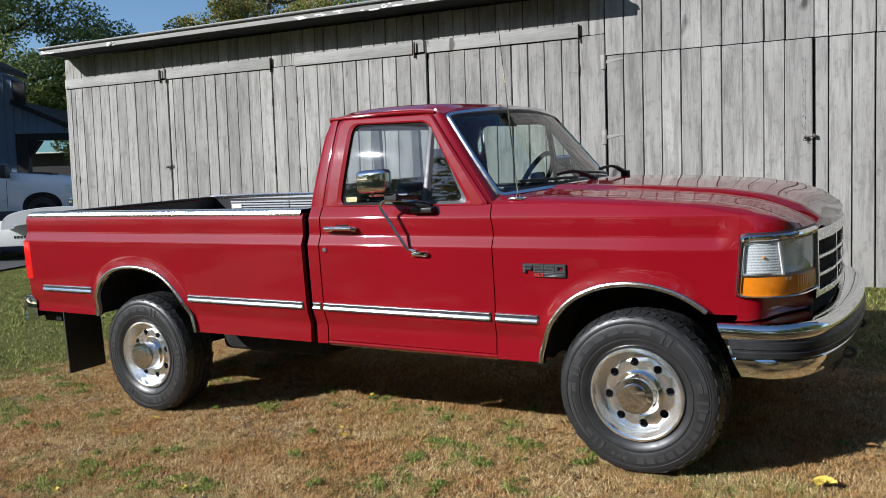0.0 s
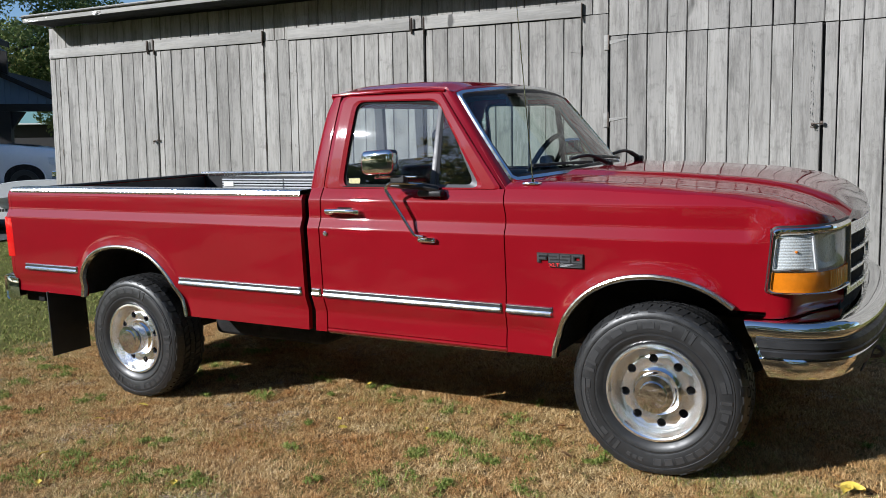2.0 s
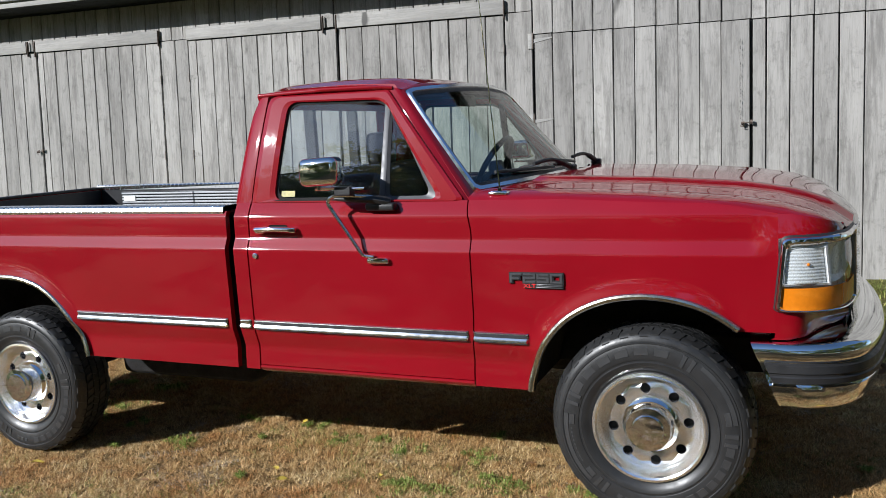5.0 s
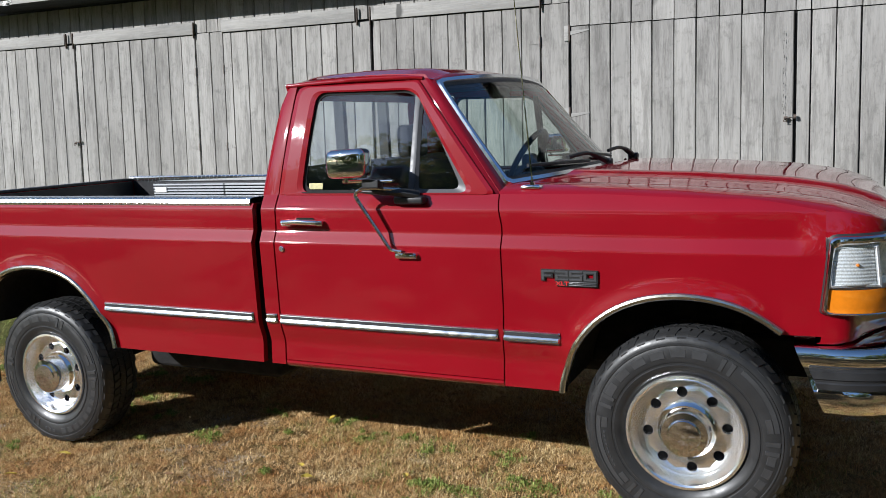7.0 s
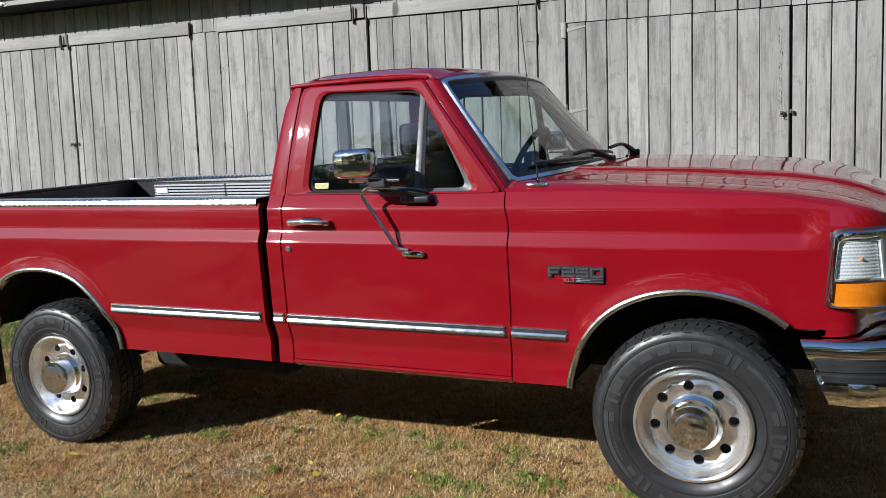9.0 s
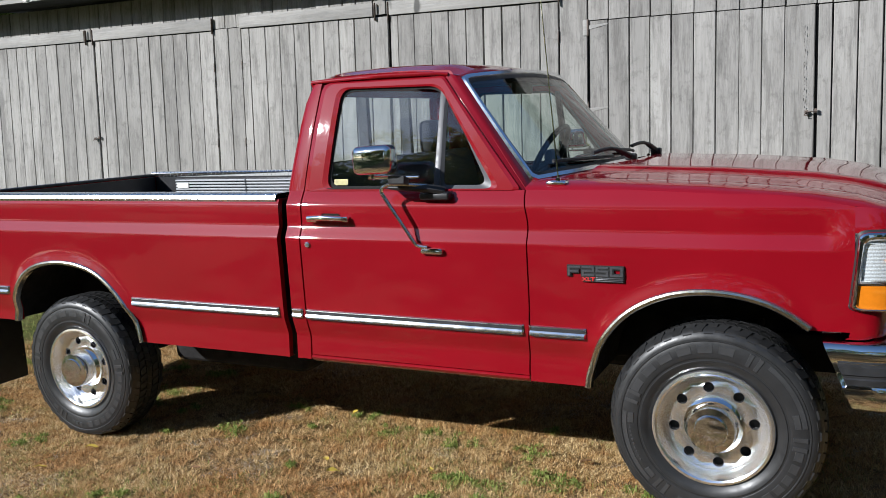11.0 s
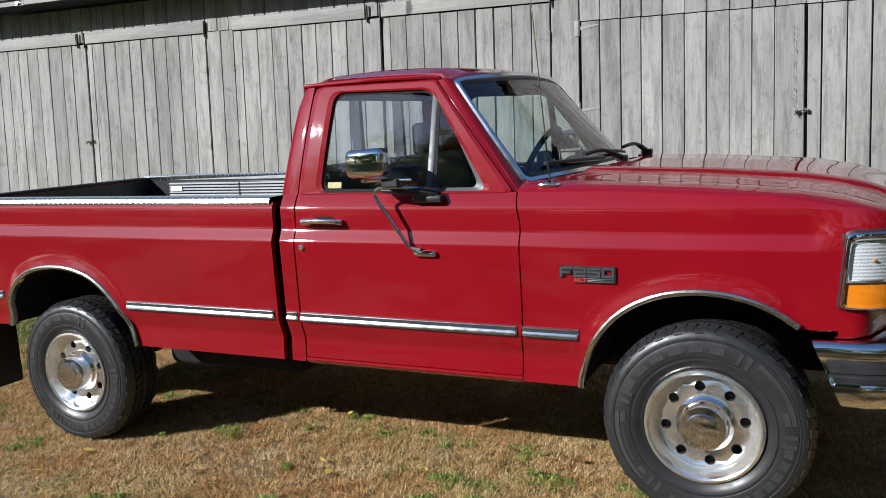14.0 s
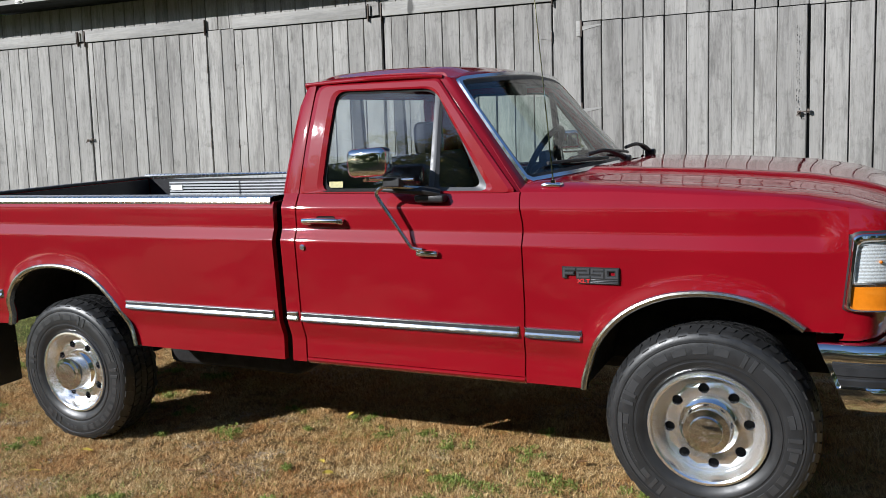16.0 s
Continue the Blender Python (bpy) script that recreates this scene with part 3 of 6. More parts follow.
def top_z(x, y):
    a = abs(y)
    mid = float(np.interp(x, [-0.70, -0.43, 0.0, 0.35, 0.55, 0.68, 0.76, 0.80], [1.382, 1.376, 1.362, 1.338, 1.306, 1.262, 1.20, 1.155]))
    edge = float(np.interp(x, [-0.74, -0.43, 0.0, 0.35, 0.50, 0.60, 0.68, 0.75], [1.338, 1.334, 1.318, 1.292, 1.268, 1.238, 1.198, 1.15]))
    raised = 0.30 * smooth(0.80, 0.60, a) + 0.55 * smooth(0.58, 0.50, a) + 0.15 * smooth(0.5, 0.0, a)
    return edge + (mid - edge) * raised


def hood_sheet(y0, y1, n, back, trim=0.0):
    bm = bmesh.new()
    rows = []
    for i in range(n + 1):
        y = y0 + (y1 - y0) * i / n
        xb, xf = back(y), nose_x(y) - trim
        row = [(xb + (xf - xb) * (1 - (1 - j / 30) ** 1.5), y) for j in range(31)]
        row = [(x, y, top_z(x, y)) for x, y in row]
        row.append((xf + 0.004, y, row[-1][2] - 0.018))
        row.append((xf + 0.002, y, row[-1][2] - 0.022))
        rows.append(row)
    sheet(bm, rows)
    return bm


hood = body("bonnet", hood_sheet(-0.775, 0.775, 44, lambda y: -0.445 - 0.20 * (abs(y) / 0.775) ** 2), RED, "glossy red bonnet with raised centre", sharp=30)
for sgn in (-1, 1):
    bm = bmesh.new()
    rows = []

    def wing_row(bx, by, zb, ix):
        zs = top_z(ix, 0.783)
        return [(bx + (ix - bx) * q ** 1.25, sgn * (by + (0.783 - by) * q ** 1.25), zb + (zs - zb) * (1 - (1 - q) ** 2.1)) for q in (k / 10 for k in range(11))]

    for x in span(-0.728, 0.50, 40):
        crown_z = 1.345 - 0.03 * smooth(-0.7, 0.3, x) - 0.05 * smooth(0.2, 0.6, x)
        zb = min(1.30, crown_z - 0.035)
        rows.append(wing_row(x, side_at(x, zb), zb, x))
    edge = []
    for k in range(1, 25):
        u = 0.70 * k / 24
        x, y, nx, ny = nose_at(u)
        s_ = k / 24
        inset = 0.03 * (1 - s_) + 0.004
        zb = 1.2385 - 0.050 * smooth(0, 1, s_)
        near = 1 - smooth(0.0, 0.6, s_)
        ix = 0.50 + (0.716 - 0.50) * s_
        by = near * (y - 0.979 + side_at(0.5, zb)) + (1 - near) * max(0.785, y - inset)
        rows.append(wing_row(x - 0.012 * s_, by, zb, min(ix, x - 0.012)))
        edge.append((x, y, near, s_, x - 0.012 * s_, by, zb))
    sheet(bm, rows)
    body("wing_top", bm, RED, "", sharp=50)
    # nose corner above the lamp
    bm = bmesh.new()
    rows = []
    x, y, nx, ny = nose_at(0.0)
    rows.append([(x, sgn * side_at(0.5, z), z) for z in span(1.150, 1.2385, 8)])
    for x, y, near, s_, bx, by, zb in edge:
        row = []
        for q in span(0, 1, 8):
            z = 1.150 + (zb - 1.150) * q
            row.append((x + (bx - x) * q ** 2, sgn * (near * (y - 0.979 + side_at(0.5, z)) + (1 - near) * (y + (max(0.785, y - 0.03 * (1 - s_) - 0.004) - y) * q ** 2)), z))
        rows.append(row)
    sheet(bm, rows)
    body("nose_corner", bm, RED, "", sharp=60)
    # panel below the lamp
    bm = bmesh.new()
    rows = []
    for k, p in enumerate(APRON):
        rows.append([(p.x + d * (0.3 + 0.7 * k / 23), sgn * (p.y - 0.002), z) for d, z in ((-0.05, 0.772), (-0.006, 0.780), (0.003, 0.795), (0.004, 0.83), (0.0, 0.866), (0.0, 0.880))])
    sheet(bm, rows)
    body("lamp_apron", bm, RED, "", sharp=40)
bm = bmesh.new()
rows = [[(nose_x(y) - 0.02 + d, y, z) for d, z in ((-0.02, 0.70), (0, 0.72), (0.0, 0.80))] for y in span(-0.62, 0.62, 20)]
sheet(bm, rows)
body("front_apron", thicken(bm, 0.01), FLATBLACK)

# headlamps
for sgn in (-1, 1):
    def face(u, z, d=0.0):
        """A point on the lamp's curved front; u runs from the side to the grille."""
        x, y, nx, ny = nose_at(min(1, max(0, u)))
        nx, ny = abs(nx), abs(ny)
        return (x + nx * (d + 0.004) + min(0, u) * 0.6, sgn * (y + ny * (d + 0.004)), z)

    def zz(u, v):
        lo, hi = 0.872, 1.158 + 0.008 * u
        return lo + (hi - lo) * v

    def patch(u0, u1, v0, v1, d, n=14, m_=4, bulge=0.0):
        bm = bmesh.new()
        rows = []
        for i in range(n + 1):
            u = u0 + (u1 - u0) * i / n
            rows.append([face(u, zz(u, v0 + (v1 - v0) * j / m_), d + bulge * math.sin(math.pi * i / n) * math.sin(math.pi * j / m_)) for j in range(m_ + 1)])
        sheet(bm, rows)
        return bm

    lamp = body("headlamp", patch(0.0, 1.0, 0.0, 1.0, -0.030), LAMPGREY, "chrome-framed headlamp with amber turn lens")
    bz = bmesh.new()
    loop = lambda e, d, k=1.0: [face(p.x, zz(p.x, p.y), d) for p in curved([(e * 0.5 - 0.030, e * 0.45 + 0.03), (1 - e * 0.45, e * 0.45), (1 - e * 0.45, 1 - e * 1.5), (e * 0.5 + 0.022, 1 - e * 1.5)], [0.06, 0.02, 0.02, 0.08], 6, 14)]
    BZ = [loop(e, d) for e, d in ((0.0, -0.02), (0.002, 0.0), (0.009, 0.009), (0.024, 0.0155), (0.042, 0.017), (0.060, 0.014), (0.074, 0.007), (0.080, 0.0), (0.082, -0.025))]
    for a, b in zip(BZ, BZ[1:]):
        ring_between(bz, a, b)
    body("bezel", bz, CHROME, "chrome bezel", lamp, 50)
    rim = bmesh.new()
    ring_between(rim, loop(-0.014, 0.003), loop(0.004, 0.010))
    body("seal", rim, BLACK, "", lamp, 50)
    body("turn_lens", patch(0.014, 0.96, 0.05, 0.335, 0.004, bulge=0.004), AMBER, "amber plastic lens", lamp)
    am = bmesh.new()
    sheet(am, [[face(0.50 + 0.45 * i / 60, zz(0.7, 0.065 + 0.26 * j / 4), 0.0085 + 0.0012 * math.sin(i * math.pi / 3)) for j in range(5)] for i in range(61)])
    body("lens_ribs", am, AMBER, "", lamp, 60)
    # the corner lens widens downwards
    cu = lambda a, v: (0.014 + 0.022 * v) * (1 - a) + (0.372 - 0.034 * v) * a

    def quad(a0, a1, v0, v1, d, n=12, m_=6):
        bm = bmesh.new()
        sheet(bm, [[face(cu(a0 + (a1 - a0) * i / n, v0 + (v1 - v0) * j / m_), zz(0, 0.36 + 0.52 * (v0 + (v1 - v0) * j / m_)), d) for j in range(m_ + 1)] for i in range(n + 1)])
        return bm

    body("corner_lens", quad(0.0, 1.0, 0.0, 1.0, 0.005), CLEAR, "clear ribbed corner lens", lamp)
    cr = bmesh.new()
    n_r = 11
    rows = []
    for i in range(13):
        a, row = 0.06 + 0.88 * i / 12, []
        for k in range(n_r * 4 + 1):
            v = 0.05 + 0.90 * k / (n_r * 4)
            row.append(face(cu(a, v), zz(0, 0.36 + 0.52 * v), -0.004 + 0.0022 * abs(math.sin(math.pi * k / 4))))
        rows.append(row)
    sheet(cr, rows)
    body("lens_ribs", cr, LENSRIB, "", lamp, 60)
    bu = bmesh.new()
    bmesh.ops.create_uvsphere(bu, u_segments=10, v_segments=8, radius=0.006)
    bmesh.ops.translate(bu, vec=face(0.20, 1.055, 0.001), verts=bu.verts)
    body("marker_bulb", bu, AMBER, "", lamp)
    cf = bmesh.new()
    border = lambda e, d: [face(cu(e if a < 0.5 else 1 - e, v), zz(0, 0.36 + 0.52 * (v + (e if v < 0.5 else -e))), d) for a, v in ((0, 0), (0, 1), (1, 1), (1, 0))]
    for b0, b1 in ((border(-0.01, 0.004), border(0.0, 0.009)), (border(0.0, 0.009), border(0.055, 0.009)), (border(0.055, 0.009), border(0.065, 0.0))):
        ring_between(cf, [Vector(p) for p in b0], [Vector(p) for p in b1])
    body("lens_frame", cf, LENSRIB, "", lamp, 10)
    body("main_lens", patch(0.375, 0.955, 0.355, 0.865, 0.005, bulge=0.006), CLEAR, "clear main lens", lamp)
    ml = bmesh.new()
    rows = [[face(u, zz(u, v), -0.02 - 0.03 * math.sin(math.pi * (u - 0.38) / 0.575) * math.sin(math.pi * (v - 0.36) / 0.50)) for v in span(0.36, 0.86, 8)] for u in span(0.38, 0.955, 12)]
    sheet(ml, rows)
    body("reflector", ml, LAMPGREY, "", lamp)

# grille
def gx(y):
    return float(np.interp(abs(y), [0, 0.3, 0.62], [0.812, 0.800, 0.752]))


gb = bmesh.new()
sheet(gb, [[(gx(y) - 0.024, y, z) for z in (0.84, 1.115)] for y in span(-0.6, 0.6, 16)])
grille = body("grille", gb, FLATBLACK, "silver egg-crate grille with dark recesses")
def bar(y0, y1, z0, z1, d=0.0, n=16):
    b = bmesh.new()
    rows = []
    for y in span(y0, y1, n):
        x = gx(y) + d
        rows.append([(x - 0.018, y, z0), (x - 0.004, y, z0), (x, y, z0 + 0.004), (x, y, z1 - 0.004), (x - 0.004, y, z1), (x - 0.018, y, z1)])
    sheet(b, rows)
    return b


for z0, z1 in ((1.080, 1.135), (0.995, 1.010), (0.912, 0.927), (0.822, 0.850)):
    body("grille_bar", bar(-0.62, 0.62, z0, z1), GRILLESILVER, "", grille)
for y, w_ in ((-0.592, 0.028), (-0.21, 0.011), (0.21, 0.011), (0.592, 0.028)):
    body("grille_bar", bar(y - w_, y + w_, 0.83, 1.10, 0.002, 1), GRILLESILVER, "", grille)
em = bmesh.new()
pts = [(gx(0) - 0.004, 0.055 * math.cos(a), 0.962 + 0.023 * math.sin(a)) for a in (2 * math.pi * k / 28 for k in range(28))]
em.faces.new([em.verts.new(p) for p in pts])
body("emblem", thicken(em, 0.012), BRIGHT, "plain oval emblem", grille)

# front bumper
PLAN = spline([(0.385, -1.012, 0), (0.55, -1.005, 0), (0.70, -0.955, 0), (0.80, -0.82, 0), (0.865, -0.55, 0), (0.893, -0.25, 0), (0.90, 0, 0), (0.893, 0.25, 0), (0.865, 0.55, 0), (0.80, 0.82, 0), (0.70, 0.955, 0), (0.55, 1.005, 0), (0.385, 1.012, 0)], 72)


def sweep_bumper(prof, i0=0, i1=72, shift=None):
    b = bmesh.new()
    rows = []
    for i in range(i0, i1):
        p = PLAN[i]
        d = (PLAN[min(i + 1, 71)] - PLAN[max(i - 1, 0)]).normalized()
        nrm = Vector((d.y, -d.x, 0))
        rows.append([(p.x + nrm.x * o + (0.40 * (0.763 - z) * (1 - smooth(0.385, 0.70, p.x))), p.y + nrm.y * o, z) for o, z in prof])
    sheet(b, rows)
    return b


bumper = body("front_bumper", sweep_bumper([(-0.17, 0.772), (-0.10, 0.771), (-0.03, 0.767), (-0.015, 0.763), (-0.004, 0.754), (0.003, 0.738), (0.004, 0.720), (0.0, 0.702), (-0.012, 0.692), (-0.012, 0.612), (-0.004, 0.604), (-0.006, 0.585), (-0.012, 0.560), (-0.022, 0.536), (-0.034, 0.520), (-0.05, 0.513)]), CHROME, "chrome front bumper with black rub strip", sharp=50)
body("rub_strip", thicken(sweep_bumper([(-0.012, 0.612), (0.006, 0.620), (0.008, 0.640), (0.003, 0.645), (0.003, 0.652), (0.008, 0.657), (0.006, 0.684), (-0.012, 0.691)], 1, 71), 0.004), BLACK, "black rubber rub strip", bumper)
body("air_dam", thicken(sweep_bumper([(-0.010, 0.600), (-0.016, 0.56), (-0.04, 0.515), (-0.06, 0.46)], 24, 48), 0.006), BLACK, "", bumper)
for y in (-0.36, 0.36):
    tb = bmesh.new()
    tube(tb, spline([(0.80, y, 0.545), (0.865, y, 0.54), (0.89, y, 0.52), (0.875, y, 0.50), (0.83, y, 0.495)], 14), 0.010, 8)
    body("tow_hook", tb, IRON, "", bumper)

# greenhouse
def gy(z):
    """Half width of the greenhouse, leaning in more towards the roof."""
    d = max(0.0, z - 1.30)
    return 0.936 - 0.213 * d - 0.19 * d * d


def pane(loop, sgn, d, n=12):
    """Glass that follows the curve of the greenhouse inside a loop of (x, z)."""
    bm = bmesh.new()
    lo, hi = min(p[1] for p in loop), max(p[1] for p in loop)
    rows = []
    for k in range(n + 1):
        z = lo + 0.0005 + (hi - lo - 0.001) * k / n
        cut = []
        for p, q in zip(loop, loop[1:] + loop[:1]):
            if (p[1] - z) * (q[1] - z) <= 0 and p[1] != q[1]:
                cut.append(p[0] + (q[0] - p[0]) * (z - p[1]) / (q[1] - p[1]))
        a, b = min(cut), max(cut)
        rows.append([(a + (b - a) * j / 6, sgn * (gy(z) + d), z) for j in range(7)])
    sheet(bm, rows)
    return bm


for sgn in (-1, 1):
    g3 = lambda p, d=0.0: (p[0], sgn * (gy(p[1]) + d), p[1])
    # door frame round the glass
    outer = curved([(-1.808, 1.297), (-0.742, 1.297), (-1.132, 1.786), (-1.757, 1.790)], [0.004, 0.03, 0.012, 0.05])
    inner = curved([(-1.688, 1.306), (-0.858, 1.306), (-1.146, 1.745), (-1.650, 1.757)], [0.055, 0.05, 0.06, 0.055])
    fr = bmesh.new()
    back = [g3(p, -0.035) for p in outer]
    o1, i1 = [g3(p) for p in outer], [g3(p, 0.0) for p in inner]
    mid = [g3(p * 0.80 + q * 0.20, 0.005) for p, q in zip(outer, inner)]
    mid2 = [g3(p * 0.22 + q * 0.78, 0.005) for p, q in zip(outer, inner)]
    i2 = [g3(p, -0.022) for p in inner]
    for a, b in ((back, o1), (o1, mid), (mid, mid2), (mid2, i1), (i1, i2)):
        ring_between(fr, a, b)
    frame_ = body("door_frame", fr, RED, "", sharp=40)
    ra = bmesh.new()
    mid_p = sum(outer, Vector((0, 0))) / len(outer)
    wide = [p + (p - mid_p).normalized() * 0.035 for p in outer]
    ring_between(ra, [g3(p, -0.010) for p in wide], [g3(p, -0.014) for p in outer])
    body("door_rebate", ra, RED, "", sharp=60)
    # rubber seal and glass
    sl = bmesh.new()
    in2 = curved([(-1.676, 1.318), (-0.872, 1.318), (-1.150, 1.733), (-1.640, 1.745)], [0.055, 0.05, 0.06, 0.055])
    ring_between(sl, [g3(p, -0.010) for p in inner], [g3(p, -0.013) for p in in2])
    body("window_seal", sl, FLATBLACK, "", frame_)
    lp = rounded([(-1.685, 1.308), (-1.150, 1.308), (-1.138, 1.742), (-1.648, 1.754)], [0.05, 0.004, 0.004, 0.055], 6)
    gl = pane(lp, sgn, -0.017)
    w = body("side_window", gl, GLASS, "clear side window glass", frame_)
    w.visible_shadow = False
    lp = rounded([(-1.115, 1.310), (-0.872, 1.310), (-1.112, 1.72)], [0.01, 0.05, 0.01], 6)
    gl = pane(lp, sgn, -0.017)
    w = body("vent_window", gl, GLASS, "clear quarter window", frame_)
    w.visible_shadow = False
    dv = bmesh.new()
    box(dv, (-1.146, -0.008, 1.300), (-1.117, 0.012, 1.742), 0.003)
    for v in dv.verts:
        v.co = Vector((v.co.x + (v.co.z - 1.30) * 0.012, sgn * (gy(v.co.z) - 0.012 + v.co.y), v.co.z))
    body("window_divider", dv, VENTGREY, "dull metal quarter-window post", frame_)
    vt = bmesh.new()
    o2 = curved([(-1.112, 1.303), (-0.846, 1.303), (-1.118, 1.738)], [0.008, 0.05, 0.008])
    i3 = curved([(-1.100, 1.320), (-0.898, 1.320), (-1.104, 1.695)], [0.02, 0.05, 0.008])
    ring_between(vt, [g3(p, -0.004) for p in o2], [g3(p, -0.014) for p in i3])
    body("vent_frame", vt, VENTGREY, "dull metal quarter-window frame", frame_)
    bs = bmesh.new()
    box(bs, (-1.685, -0.006, 1.298), (-1.15, 0.006, 1.311), 0.002)
    for v in bs.verts:
        v.co.y = sgn * (gy(1.30) - 0.004) + v.co.y
    body("belt_strip", bs, FLATBLACK, "", frame_)
    # rear pillar
    rp = bmesh.new()
    rows = []
    for z in span(1.295, 1.80, 10):
        s = (z - 1.295) / 0.505
        xd, xr = -1.814 + 0.050 * s, -1.925 + 0.075 * s + 0.02 * smooth(0.8, 1, s)
        y = gy(z)
        rows.append([(xd, sgn * (y - 0.03), z), (xd, sgn * y, z), ((xd + xr) / 2, sgn * (y + 0.002), z), (xr + 0.02, sgn * (y - 0.008), z), (xr - 0.004, sgn * (y - 0.045), z), (xr - 0.012, sgn * (y - 0.12), z), (xr - 0.012, sgn * (y - 0.26), z)])
    sheet(rp, rows)
    body("rear_pillar", rp, RED, "", sharp=60)
    # windscreen pillar
    ap = bmesh.new()
    a0, a1 = Vector((-0.737, 0.938, 1.298)), Vector((-1.127, gy(1.79), 1.790))
    b0, b1 = Vector((-0.722, 0.864, 1.332)), Vector((-1.064, 0.768, 1.784))
    rows = []
    for k in range(13):
        s = k / 12
        a, b = a0.lerp(a1, s), b0.lerp(b1, s)
        a.x += 0.003 * math.sin(math.pi * s)
        a.y = gy(a.z)
        b.y += 0.010 * math.sin(math.pi * s)
        mid_ = (a + b) / 2 + Vector((0.006, 0.007, 0.004))
        rows.append([(p.x, sgn * p.y, p.z) for p in (a + Vector((0.0, -0.03, 0)), a, a.lerp(mid_, 0.6), mid_, mid_.lerp(b, 0.5), b)])
    rows.append([(x - 0.03, y, z + 0.006) for x, y, z in rows[-1]])
    rows.insert(0, [(x + 0.025, y, z - 0.05) for x, y, z in rows[0]])
    sheet(ap, rows)
    body("windscreen_pillar", ap, RED, "", sharp=60)
    # drip rail
    dr = bmesh.new()
    tube(dr, [(x, sgn * (gy(z) + 0.002), z) for x, z, _ in spline([(-1.822, 1.796, 0), (-1.5, 1.803, 0), (-1.20, 1.799, 0), (-1.15, 1.797, 0), (-1.11, 1.792, 0)], 30)], 0.009, 6)
    body("drip_rail", dr, RED, "", sharp=60)


def roof_z(x, y):
    u = (x + 1.45) / 0.42
    return 1.866 - 0.018 * u * u - 0.020 * (y / 0.8) ** 2 - 0.030 * smooth(0.60, 0.79, abs(y)) - 0.012 * smooth(-1.74, -1.85, x)- 0.021 * smooth(0.13, 0.0, -1.0 - 0.095 * (y / 0.8) ** 2 - x)


bm = bmesh.new()
rows = []
for i in range(29):
    y = -0.786 + 1.572 * i / 28
    x1 = -1.0 - 0.095 * (abs(y) / 0.8) ** 2
    x0 = -1.850 + 0.022 * smooth(0.60, 0.79, abs(y))
    rows.append([(x0 + (x1 - x0) * j / 20, y, roof_z(x0 + (x1 - x0) * j / 20, y)) for j in range(21)])
sheet(bm, rows)
roof = body("roof", thicken(bm, 0.02), RED, "glossy red cab roof", sharp=50)

# windscreen
def ws(u, v):
    """u from -1 to 1 across, v from 0 at the cowl to 1 at the roof."""
    half = 0.865 - 0.098 * v + 0.010 * math.sin(math.pi * min(1, max(0, v)))
    bulge = (0.190 - 0.083 * v) * (1 - u * u)
    x = -0.722 - 0.340 * v + bulge
    z = 1.332 + 0.446 * v + (0.022 + 0.016 * v) * (1 - u * u)
    return Vector((x, half * u, z))


bm = bmesh.new()
sheet(bm, [[ws(-0.985 + 1.97 * i / 24, 0.02 + 0.96 * j / 10) for j in range(11)] for i in range(25)])
w = body("windscreen", bm, SCREEN, "clear windscreen with greenish tint", sharp=60)
w.visible_shadow = False
bm = bmesh.new()
lo_ = rounded([(-1.0, -0.01), (1.0, -0.01), (1.0, 1.01), (-1.0, 1.01)], [0.03, 0.03, 0.045, 0.045], 5)


def dense(loop, n=140):
    tot = loop + [loop[0]]
    seg = [(tot[i + 1] - tot[i]).length for i in range(len(loop))]
    full, out = sum(seg), []
    for k in range(n):
        s, i = full * k / n, 0
        while s > seg[i]:
            s -= seg[i]
            i += 1
        out.append(tot[i].lerp(tot[i + 1], s / seg[i]))
    return out


lo_ = dense(lo_)
shr = lambda p, e: (p[0] * (1 - e), 0.5 + (p[1] - 0.5) * (1 - e * 3.2))
up_ = Vector((0.010, 0, 0.008))
for e0, e1, h0, h1 in ((-0.006, 0.002, -1.0, 0.9), (0.002, 0.021, 0.9, 0.9), (0.021, 0.025, 0.9, -0.3)):
    ring_between(bm, [ws(*shr(p, e0)) + up_ * h0 for p in lo_], [ws(*shr(p, e1)) + up_ * h1 for p in lo_])
body("windscreen_trim", bm, TRIMALU, "bright trim round the windscreen", sharp=60)
bm = bmesh.new()
ring_between(bm, [ws(*shr(p, 0.021)) + up_ * 0.2 for p in lo_], [ws(*shr(p, 0.044)) + up_ * 0.05 for p in lo_])
body("windscreen_seal", bm, BLACK)
# header between windscreen and roof
bm = bmesh.new()
rows = []
for i in range(25):
    u = -1 + i / 12
    p = ws(u, 1.0)
    y = p.y * 1.03
    x1 = -1.0 - 0.095 * (abs(y) / 0.8) ** 2
    rows.append([p, p.lerp(Vector((x1, y, roof_z(x1, y))), 0.5) + Vector((0.006, 0, 0.006)), Vector((x1 - 0.01, y, roof_z(x1, y) + 0.001))])
sheet(bm, rows)
body("roof_header", bm, RED, "", sharp=60)
# cowl
bm = bmesh.new()
rows = []
for i in range(25):
    u = -1 + i / 12
    p = ws(u, -0.01)
    y = 0.80 * u
    xb = -0.445 - 0.20 * (min(abs(y), 0.775) / 0.775) ** 2
    q = Vector((xb - 0.006, y, top_z(xb, min(abs(y), 0.78)) - 0.012))
    rows.append([p - Vector((0.02, 0, 0.02)), p, p.lerp(q, 0.5) - Vector((0, 0, 0.010)), q, q - Vector((0, 0, 0.05))])
sheet(bm, rows)
body("cowl", bm, RED, "red cowl panel below the windscreen", sharp=50)
